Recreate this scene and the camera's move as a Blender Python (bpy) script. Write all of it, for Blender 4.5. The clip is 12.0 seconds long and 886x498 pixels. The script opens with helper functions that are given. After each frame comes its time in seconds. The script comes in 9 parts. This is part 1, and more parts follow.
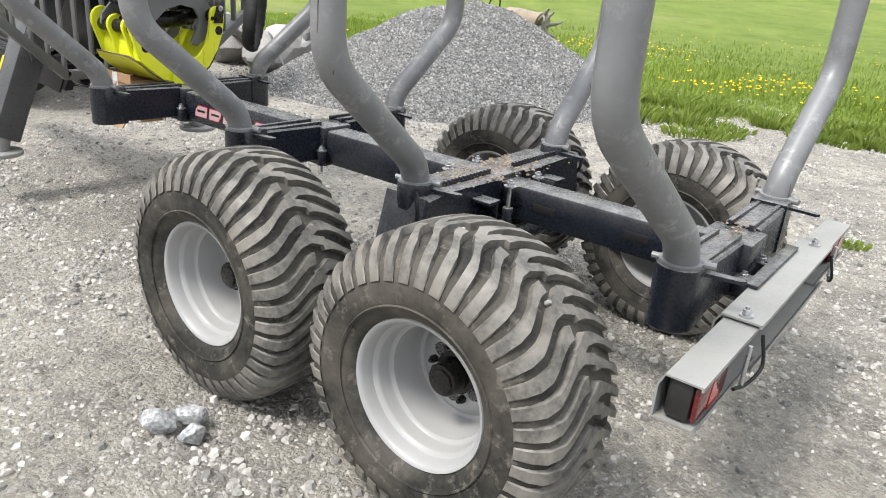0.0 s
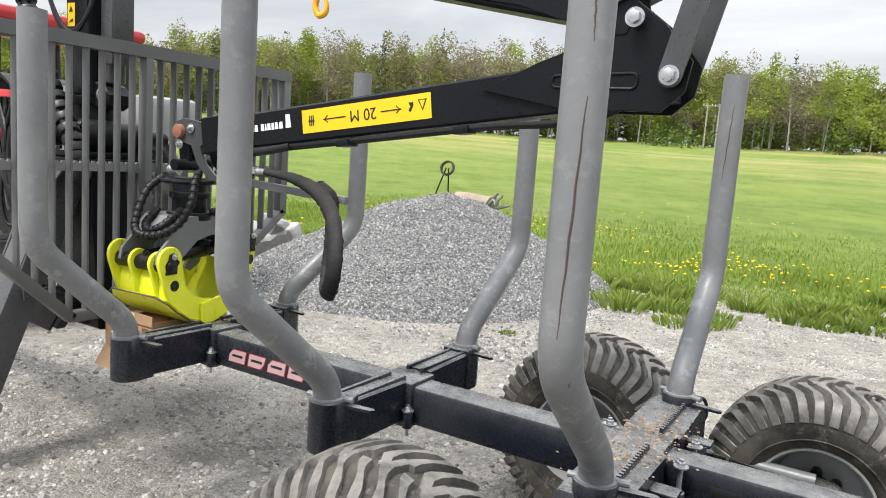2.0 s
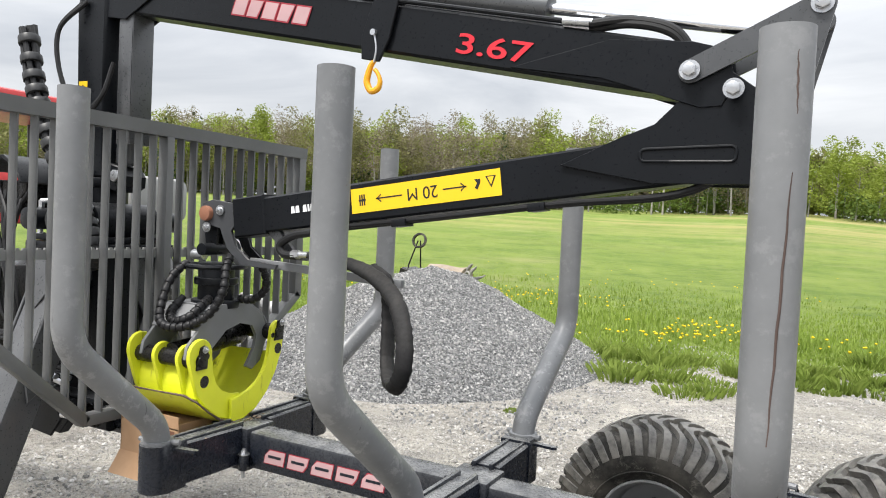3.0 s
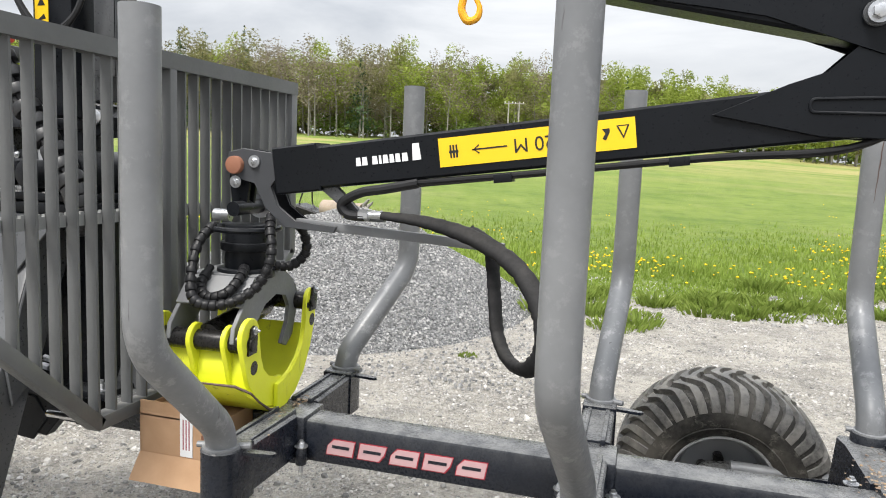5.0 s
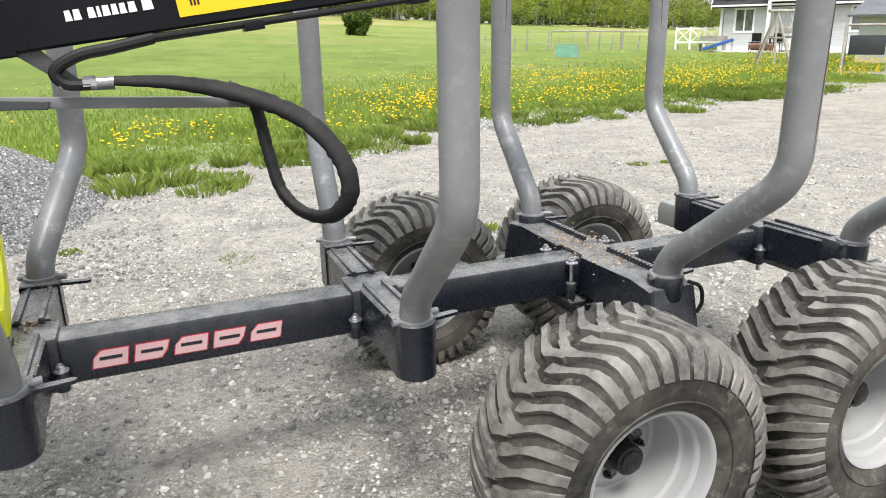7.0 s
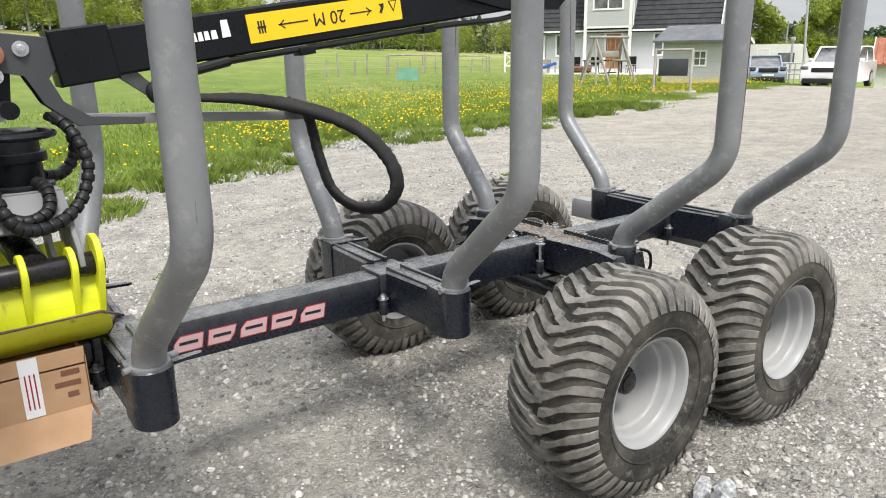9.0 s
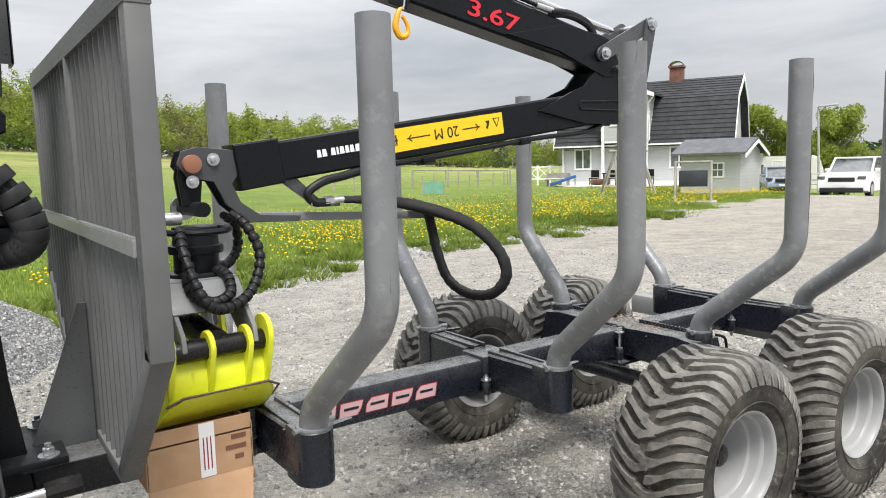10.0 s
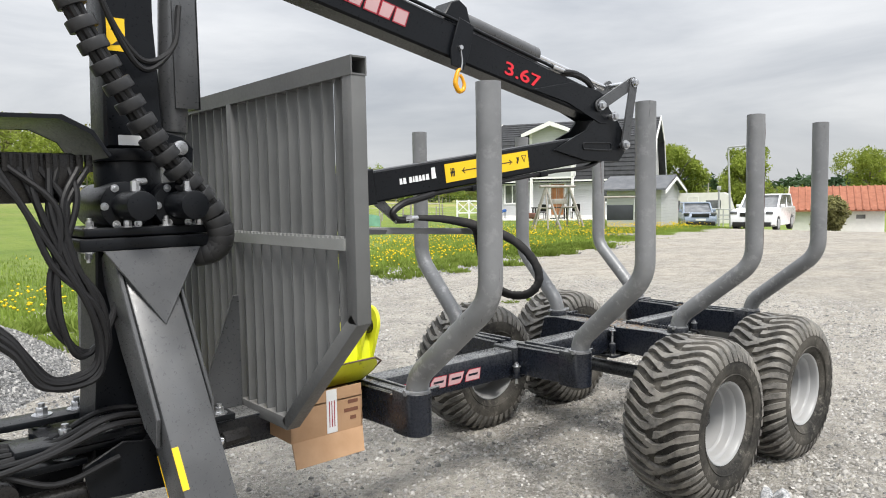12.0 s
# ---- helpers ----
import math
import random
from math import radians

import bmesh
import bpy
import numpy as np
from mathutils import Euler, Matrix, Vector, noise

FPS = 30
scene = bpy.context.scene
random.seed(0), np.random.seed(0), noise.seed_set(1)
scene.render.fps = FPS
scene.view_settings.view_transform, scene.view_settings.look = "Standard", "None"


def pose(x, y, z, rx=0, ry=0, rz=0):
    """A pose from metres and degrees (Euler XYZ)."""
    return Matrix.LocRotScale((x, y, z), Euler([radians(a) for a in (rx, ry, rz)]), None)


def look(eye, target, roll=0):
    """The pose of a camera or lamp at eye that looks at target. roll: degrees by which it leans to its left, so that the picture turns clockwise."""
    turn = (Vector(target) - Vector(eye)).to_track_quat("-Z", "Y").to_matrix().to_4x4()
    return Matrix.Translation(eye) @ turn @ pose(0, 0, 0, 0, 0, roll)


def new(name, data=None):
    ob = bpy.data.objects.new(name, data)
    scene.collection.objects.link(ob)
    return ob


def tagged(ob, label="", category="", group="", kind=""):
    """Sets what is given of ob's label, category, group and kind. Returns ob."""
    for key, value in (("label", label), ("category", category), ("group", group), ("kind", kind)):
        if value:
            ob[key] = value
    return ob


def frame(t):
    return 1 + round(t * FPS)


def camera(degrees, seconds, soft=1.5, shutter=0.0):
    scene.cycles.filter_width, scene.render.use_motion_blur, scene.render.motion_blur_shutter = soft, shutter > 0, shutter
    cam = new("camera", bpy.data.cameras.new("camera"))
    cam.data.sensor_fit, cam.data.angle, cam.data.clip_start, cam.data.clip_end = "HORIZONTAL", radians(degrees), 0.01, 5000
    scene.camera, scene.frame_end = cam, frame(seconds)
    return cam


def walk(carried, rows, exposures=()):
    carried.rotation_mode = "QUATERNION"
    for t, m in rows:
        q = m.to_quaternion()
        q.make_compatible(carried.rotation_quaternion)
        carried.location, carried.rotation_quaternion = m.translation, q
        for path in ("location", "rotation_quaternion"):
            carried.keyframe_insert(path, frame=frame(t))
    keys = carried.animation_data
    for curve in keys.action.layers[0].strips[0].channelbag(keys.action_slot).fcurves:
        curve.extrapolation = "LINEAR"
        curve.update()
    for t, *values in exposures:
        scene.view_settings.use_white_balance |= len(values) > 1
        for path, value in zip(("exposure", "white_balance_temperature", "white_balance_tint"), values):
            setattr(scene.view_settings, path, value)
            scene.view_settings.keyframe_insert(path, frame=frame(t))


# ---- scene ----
cam = camera(63.5, 12.0, soft=1.0)
PATH = [
    (0, (-0.462, -0.093, 1.459), (-1.570, 1.404, 0.732), 4.9),
    (0.5, (-0.671, -0.051, 1.488), (-1.771, 1.488, 0.842), 3.8),
    (1, (-0.883, -0.025, 1.524), (-2.016, 1.556, 1.058), 2.7),
    (1.5, (-1.136, -0.078, 1.586), (-2.203, 1.559, 1.201), 3.8),
    (2, (-1.379, -0.101, 1.635), (-2.400, 1.597, 1.367), 4.1),
    (2.5, (-1.602, -0.127, 1.628), (-2.586, 1.612, 1.533), 3.7),
    (4.3, (-2.408, -0.164, 1.689), (-3.167, 1.685, 1.616), 2.3),
    (4.5, (-2.489, -0.161, 1.685), (-3.218, 1.698, 1.573), 2.2),
    (5, (-2.759, -0.147, 1.687), (-3.299, 1.763, 1.445), 2.4),
    (5.5, (-3.026, -0.104, 1.672), (-3.254, 1.842, 1.270), 1.2),
    (6, (-3.258, -0.110, 1.668), (-3.112, 1.824, 1.179), 0.3),
    (6.5, (-3.439, -0.133, 1.650), (-2.990, 1.733, 1.085), -0.7),
    (7, (-3.575, -0.172, 1.630), (-2.835, 1.589, 1.036), -1.0),
    (9, (-4.394, -0.305, 1.644), (-3.261, 1.252, 1.103), -0.9),
    (9.5, (-4.636, -0.350, 1.645), (-3.490, 1.243, 1.262), -1.1),
    (10, (-4.889, -0.381, 1.624), (-3.757, 1.251, 1.388), -1.5),
    (10.5, (-5.117, -0.442, 1.604), (-3.966, 1.184, 1.428), -1.5),
    (11, (-5.355, -0.509, 1.596), (-4.167, 1.094, 1.455), -1.4),
    (11.5, (-5.631, -0.510, 1.613), (-4.345, 1.017, 1.463), -0.4),
    (12, (-5.813, -0.606, 1.599), (-4.508, 0.902, 1.453), -1.0),
]
walk(cam, [(t, look(eye, target, roll)) for t, eye, target, roll in PATH], ((0.0, 0.24), (7.0, 0.24), (9.2, 0.06), (12.0, 0.04)))

# ---- sky, sun and exposure ----
world = bpy.data.worlds.new("overcast_sky")
scene.world = world
world.use_nodes = True
wn, wl = world.node_tree.nodes, world.node_tree.links
wn.clear()
w_out = wn.new("ShaderNodeOutputWorld")
w_bg = wn.new("ShaderNodeBackground")
w_sky = wn.new("ShaderNodeTexSky")
w_sky.sky_type = "NISHITA"
w_sky.sun_disc = False
w_sky.sun_elevation = radians(52)
w_sky.sun_rotation = radians(200)
w_co = wn.new("ShaderNodeTexCoord")
w_map = wn.new("ShaderNodeMapping")
w_map.inputs["Scale"].default_value = (1.0, 1.0, 4.5)
w_noise = wn.new("ShaderNodeTexNoise")
w_noise.inputs["Scale"].default_value = 2.1
w_noise.inputs["Detail"].default_value = 7.0
w_noise.inputs["Roughness"].default_value = 0.55
w_noise.inputs["Distortion"].default_value = 0.4
w_ramp = wn.new("ShaderNodeValToRGB")
w_ramp.color_ramp.elements[0].position, w_ramp.color_ramp.elements[0].color = 0.33, (4.45, 4.68, 5.05, 1)
w_ramp.color_ramp.elements[1].position, w_ramp.color_ramp.elements[1].color = 0.68, (7.35, 7.45, 7.6, 1)
w_mix = wn.new("ShaderNodeMix")
w_mix.data_type = "RGBA"
w_mix.inputs["Factor"].default_value = 0.93
wl.new(w_co.outputs["Generated"], w_map.inputs["Vector"])
wl.new(w_map.outputs["Vector"], w_noise.inputs["Vector"])
wl.new(w_noise.outputs["Fac"], w_ramp.inputs["Fac"])
# an overcast sky grows brighter towards the zenith
w_sep = wn.new("ShaderNodeSeparateXYZ")
wl.new(w_co.outputs["Generated"], w_sep.inputs[0])
w_pow = wn.new("ShaderNodeMath")
w_pow.operation = "POWER"
w_pow.use_clamp = True
w_pow.inputs[1].default_value = 1.5
w_gain = wn.new("ShaderNodeMath")
w_gain.operation = "MULTIPLY_ADD"
w_gain.inputs[1].default_value = 3.0
w_gain.inputs[2].default_value = 1.0
w_up = wn.new("ShaderNodeMath")
w_up.operation = "MAXIMUM"
w_up.inputs[1].default_value = 0.0
wl.new(w_sep.outputs["Z"], w_up.inputs[0])
wl.new(w_up.outputs[0], w_pow.inputs[0])
wl.new(w_pow.outputs[0], w_gain.inputs[0])
w_scale = wn.new("ShaderNodeVectorMath")
w_scale.operation = "SCALE"
wl.new(w_ramp.outputs["Color"], w_scale.inputs[0])
wl.new(w_gain.outputs[0], w_scale.inputs["Scale"])
wl.new(w_sky.outputs["Color"], w_mix.inputs["A"])
wl.new(w_scale.outputs[0], w_mix.inputs["B"])
wl.new(w_mix.outputs["Result"], w_bg.inputs["Color"])
w_bg.inputs["Strength"].default_value = 0.10
wl.new(w_bg.outputs["Background"], w_out.inputs["Surface"])

sun_data = bpy.data.lights.new("sun", "SUN")
sun_data.energy = 4.0
sun_data.angle = radians(16)
sun_data.color = (1.0, 0.965, 0.91)
sun = new("sun", sun_data)
sun.matrix_world = look((-6, -9, 20), (-2, 2.5, 0))

# ---- materials ----
def material(name):
    m = bpy.data.materials.new(name)
    m.use_nodes = True
    return m, m.node_tree.nodes, m.node_tree.links, m.node_tree.nodes["Principled BSDF"]


def noise_node(nodes, links, co, scale, detail=4.0, rough=0.6, distort=0.0):
    n = nodes.new("ShaderNodeTexNoise")
    n.inputs["Scale"].default_value = scale
    n.inputs["Detail"].default_value = detail
    n.inputs["Roughness"].default_value = rough
    n.inputs["Distortion"].default_value = distort
    links.new(co, n.inputs["Vector"])
    return n.outputs["Fac"]


def ramp(nodes, links, fac, stops):
    r = nodes.new("ShaderNodeValToRGB")
    e = r.color_ramp.elements
    while len(e) < len(stops):
        e.new(0.5)
    for k, (p, c) in enumerate(stops):
        e[k].position = p
        e[k].color = (c, c, c, 1) if isinstance(c, (int, float)) else (*c, 1)
    links.new(fac, r.inputs["Fac"])
    return r.outputs["Color"]


def mix(nodes, links, fac, a, b):
    m = nodes.new("ShaderNodeMix")
    m.data_type = "RGBA"
    for key, v in (("Factor", fac), ("A", a), ("B", b)):
        if isinstance(v, (int, float)):
            m.inputs[key].default_value = v
        elif isinstance(v, tuple):
            m.inputs[key].default_value = (*v, 1)
        else:
            links.new(v, m.inputs[key])
    return m.outputs["Result"]


def math_node(nodes, links, op, a, b=0.0, clamp=False):
    m = nodes.new("ShaderNodeMath")
    m.operation = op
    m.use_clamp = clamp
    for k, v in enumerate((a, b)):
        if isinstance(v, (int, float)):
            m.inputs[k].default_value = v
        else:
            links.new(v, m.inputs[k])
    return m.outputs[0]


def bump(nodes, links, bsdf, height, strength, distance):
    b = nodes.new("ShaderNodeBump")
    b.inputs["Strength"].default_value = strength
    b.inputs["Distance"].default_value = distance
    links.new(height, b.inputs["Height"])
    links.new(b.outputs["Normal"], bsdf.inputs["Normal"])


def position(nodes):
    return nodes.new("ShaderNodeNewGeometry").outputs["Position"]


def up_facing(nodes, links):
    g = nodes.new("ShaderNodeNewGeometry")
    s = nodes.new("ShaderNodeSeparateXYZ")
    links.new(g.outputs["Normal"], s.inputs[0])
    return s.outputs["Z"]


def paint(name, base, rough=0.4, metal=0.0, grain=0.12, dust=0.0, dust_colour=(0.30, 0.28, 0.25), wear=0.0, wear_colour=(0.45, 0.45, 0.46), coat=0.0, spec=0.5):
    """Painted metal: broad tone drift, fine grain, dust that settles on top faces, scratched patches."""
    m, n, l, b = material(name)
    p = position(n)
    big = noise_node(n, l, p, 3.0, 3)
    fine = noise_node(n, l, p, 90.0, 5)
    lo = tuple(c * (1 - grain) for c in base)
    hi = tuple(min(1, c * (1 + grain)) for c in base)
    col = mix(n, l, ramp(n, l, big, ((0.35, 0.0), (0.65, 1.0))), lo, hi)
    if wear:
        mp = n.new("ShaderNodeMapping")
        mp.inputs["Scale"].default_value = (26.0, 26.0, 3.0)
        l.new(p, mp.inputs["Vector"])
        sc = noise_node(n, l, mp.outputs["Vector"], 1.0, 6, 0.7)
        col = mix(n, l, ramp(n, l, sc, ((0.68 - wear * 0.1, 0.0), (0.72, wear))), col, wear_colour)
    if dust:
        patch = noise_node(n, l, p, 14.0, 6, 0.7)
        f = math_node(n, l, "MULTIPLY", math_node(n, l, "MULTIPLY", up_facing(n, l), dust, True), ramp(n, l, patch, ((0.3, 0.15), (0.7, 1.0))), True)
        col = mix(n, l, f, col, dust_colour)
    l.new(col, b.inputs["Base Color"])
    l.new(ramp(n, l, fine, ((0.3, max(0.05, rough - 0.09)), (0.7, min(1, rough + 0.12)))), b.inputs["Roughness"])
    b.inputs["Metallic"].default_value = metal
    b.inputs["Coat Weight"].default_value = coat
    b.inputs["Specular IOR Level"].default_value = spec
    bump(n, l, b, fine, 0.10, 0.002)
    return m


# Pale tops: settled dust, plus the gloss of the sky put into the colour.
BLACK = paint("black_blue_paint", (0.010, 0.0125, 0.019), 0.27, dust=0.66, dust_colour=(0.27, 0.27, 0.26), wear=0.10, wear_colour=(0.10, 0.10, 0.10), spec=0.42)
CRANE_BLACK = paint("black_crane_paint", (0.006, 0.007, 0.009), 0.33, dust=0.16, dust_colour=(0.16, 0.16, 0.16), wear=0.06, wear_colour=(0.08, 0.08, 0.08), spec=0.20)
def stake_paint():
    """Grey paint with mottled wear, dark scratches along the tube and pale scuffs at the bend."""
    m, n, l, b = material("grey_stake_paint")
    p = position(n)
    big = noise_node(n, l, p, 3.5, 5, 0.65)
    fine = noise_node(n, l, p, 80.0, 5)
    col = mix(n, l, ramp(n, l, big, ((0.35, 0.0), (0.65, 1.0))), (0.155, 0.160, 0.167), (0.205, 0.210, 0.218))
    mp = n.new("ShaderNodeMapping")
    mp.inputs["Scale"].default_value = (34.0, 34.0, 2.2)
    l.new(p, mp.inputs["Vector"])
    streak = noise_node(n, l, mp.outputs["Vector"], 1.0, 5, 0.65, 0.6)
    col = mix(n, l, ramp(n, l, streak, ((0.665, 0.0), (0.69, 0.85))), col, (0.055, 0.050, 0.048))
    sep = n.new("ShaderNodeSeparateXYZ")
    l.new(p, sep.inputs[0])
    scuff = noise_node(n, l, p, 16.0, 6, 0.75)
    bend = ramp(n, l, math_node(n, l, "ABSOLUTE", math_node(n, l, "SUBTRACT", sep.outputs[2], 1.0)), ((0.05, 0.45), (0.28, 0.16)))
    pale = math_node(n, l, "MULTIPLY", ramp(n, l, scuff, ((0.54, 0.0), (0.62, 1.0))), bend, True)
    col = mix(n, l, pale, col, (0.40, 0.40, 0.40))
    rust = noise_node(n, l, p, 55.0, 4, 0.7)
    col = mix(n, l, ramp(n, l, rust, ((0.72, 0.0), (0.75, 0.7))), col, (0.13, 0.075, 0.05))
    l.new(col, b.inputs["Base Color"])
    l.new(ramp(n, l, fine, ((0.3, 0.32), (0.7, 0.52))), b.inputs["Roughness"])
    b.inputs["Metallic"].default_value = 0.12
    bump(n, l, b, fine, 0.12, 0.002)
    return m


STAKE = stake_paint()
GATE = paint("grey_gate_paint", (0.112, 0.115, 0.116), 0.45, grain=0.12, dust=0.35, wear=0.2, wear_colour=(0.2, 0.2, 0.2), spec=0.4)
LEG = paint("grey_metallic_paint", (0.080, 0.083, 0.088), 0.32, metal=0.3, grain=0.22, wear=0.3, wear_colour=(0.16, 0.155, 0.15), dust=0.2)
BRACKET = paint("dark_grey_bracket_paint", (0.045, 0.047, 0.052), 0.38, grain=0.15, dust=0.2)
GREY_STEEL = paint("grey_grapple_paint", (0.155, 0.16, 0.168), 0.42, dust=0.3, wear=0.3)
ZINC = paint("zinc_plated_steel", (0.55, 0.56, 0.58), 0.32, metal=0.9, grain=0.1)
BAR_GREY = paint("silver_bar_paint", (0.235, 0.24, 0.235), 0.42, dust=0.35, wear=0.25, wear_colour=(0.2, 0.2, 0.2))
RIM = paint("silver_white_rim_paint", (0.315, 0.32, 0.325), 0.40, grain=0.08, dust=0.4, wear=0.2, wear_colour=(0.35, 0.34, 0.32))
YELLOW = paint("acid_yellow_paint", (0.70, 0.73, 0.03), 0.42, grain=0.08, wear=0.75, wear_colour=(0.07, 0.065, 0.03), dust=0.2, dust_colour=(0.30, 0.28, 0.10))
SIGN_YELLOW = paint("yellow_sign_foil", (0.82, 0.52, 0.01), 0.38, grain=0.03)
SIGN_AND_HOLE_BLACK = paint("black_print_and_hole", (0.01, 0.01, 0.01), 0.45, grain=0.0)
LOGO_PINK = paint("pale_pink_foil", (0.46, 0.29, 0.30), 0.5, grain=0.10)
LOGO_RED = paint("red_foil", (0.30, 0.015, 0.03), 0.45, grain=0.06)
WHITE_FOIL = paint("white_foil", (0.72, 0.73, 0.74), 0.42, grain=0.03)
NUMBER_RED = paint("bright_red_foil", (0.60, 0.015, 0.03), 0.42, grain=0.03)
HOSE = paint("black_hose_rubber", (0.010, 0.010, 0.011), 0.46, grain=0.2, spec=0.3)
WRAP = paint("dark_spiral_guard_plastic", (0.022, 0.0225, 0.024), 0.42, grain=0.15, spec=0.4)
SLEEVE = paint("black_woven_sleeve", (0.009, 0.009, 0.010), 0.7, grain=0.3, dust=0.10, spec=0.25)
GREASE = paint("dark_greasy_steel", (0.017, 0.016, 0.0155), 0.28, metal=0.3, grain=0.25, spec=0.35)
RUST = paint("rusty_pin", (0.20, 0.085, 0.05), 0.7, grain=0.3)
RUST_DARK = paint("dark_rust_scrape", (0.085, 0.055, 0.045), 0.75, grain=0.3)
ORANGE = paint("yellow_hook_paint", (0.80, 0.36, 0.01), 0.4, grain=0.06)
RED_LENS = paint("red_lamp_lens", (0.45, 0.01, 0.015), 0.18, grain=0.03, coat=0.5)
DARK_LENS = paint("dark_red_lens", (0.10, 0.006, 0.008), 0.2, grain=0.03, coat=0.4)
GALVANISED_STUD = paint("worn_stud_metal", (0.26, 0.255, 0.245), 0.6, grain=0.25)
PLASTIC = paint("black_lamp_plastic", (0.015, 0.015, 0.015), 0.4)
CHROME = paint("chromed_rod", (0.72, 0.72, 0.74), 0.12, metal=1.0, grain=0.02)


def rubber_material():
    m, n, l, b = material("dusty_tyre_rubber")
    p = position(n)
    big = noise_node(n, l, p, 5.0, 4)
    fine = noise_node(n, l, p, 60.0, 6, 0.7)
    col = mix(n, l, ramp(n, l, fine, ((0.3, 0.0), (0.75, 1.0))), (0.008, 0.0078, 0.0074), (0.040, 0.038, 0.034))
    col = mix(n, l, ramp(n, l, big, ((0.40, 0.0), (0.70, 0.75))), col, (0.120, 0.110, 0.094))
    mark = noise_node(n, l, p, 17.0, 7, 0.75)
    col = mix(n, l, ramp(n, l, mark, ((0.55, 0.0), (0.68, 0.65))), col, (0.205, 0.190, 0.165))
    l.new(col, b.inputs["Base Color"])
    b.inputs["Roughness"].default_value = 0.72
    b.inputs["Specular IOR Level"].default_value = 0.25
    bump(n, l, b, fine, 0.25, 0.003)
    return m


RUBBER = rubber_material()


def lug_material():
    """Tread bars: dusty brown-grey worn faces."""
    m, n, l, b = material("dusty_tread_rubber")
    p = position(n)
    big = noise_node(n, l, p, 9.0, 5, 0.65)
    fine = noise_node(n, l, p, 50.0, 6, 0.7)
    col = mix(n, l, ramp(n, l, fine, ((0.3, 0.0), (0.75, 1.0))), (0.045, 0.043, 0.040), (0.165, 0.158, 0.146))
    col = mix(n, l, ramp(n, l, big, ((0.42, 0.0), (0.62, 0.70))), col, (0.235, 0.220, 0.195))
    l.new(col, b.inputs["Base Color"])
    l.new(ramp(n, l, noise_node(n, l, p, 7.0, 5), ((0.35, 0.36), (0.65, 0.70))), b.inputs["Roughness"])
    b.inputs["Specular IOR Level"].default_value = 0.45
    bump(n, l, b, fine, 0.2, 0.002)
    return m


LUG = lug_material()


def cardboard_material():
    m, n, l, b = material("brown_cardboard")
    p = position(n)
    a = noise_node(n, l, p, 9.0, 4)
    l.new(mix(n, l, ramp(n, l, a, ((0.3, 0.0), (0.7, 1.0))), (0.36, 0.215, 0.118), (0.44, 0.275, 0.16)), b.inputs["Base Color"])
    b.inputs["Roughness"].default_value = 0.85
    bump(n, l, b, noise_node(n, l, p, 140.0, 3), 0.15, 0.002)
    return m


CARD = cardboard_material()


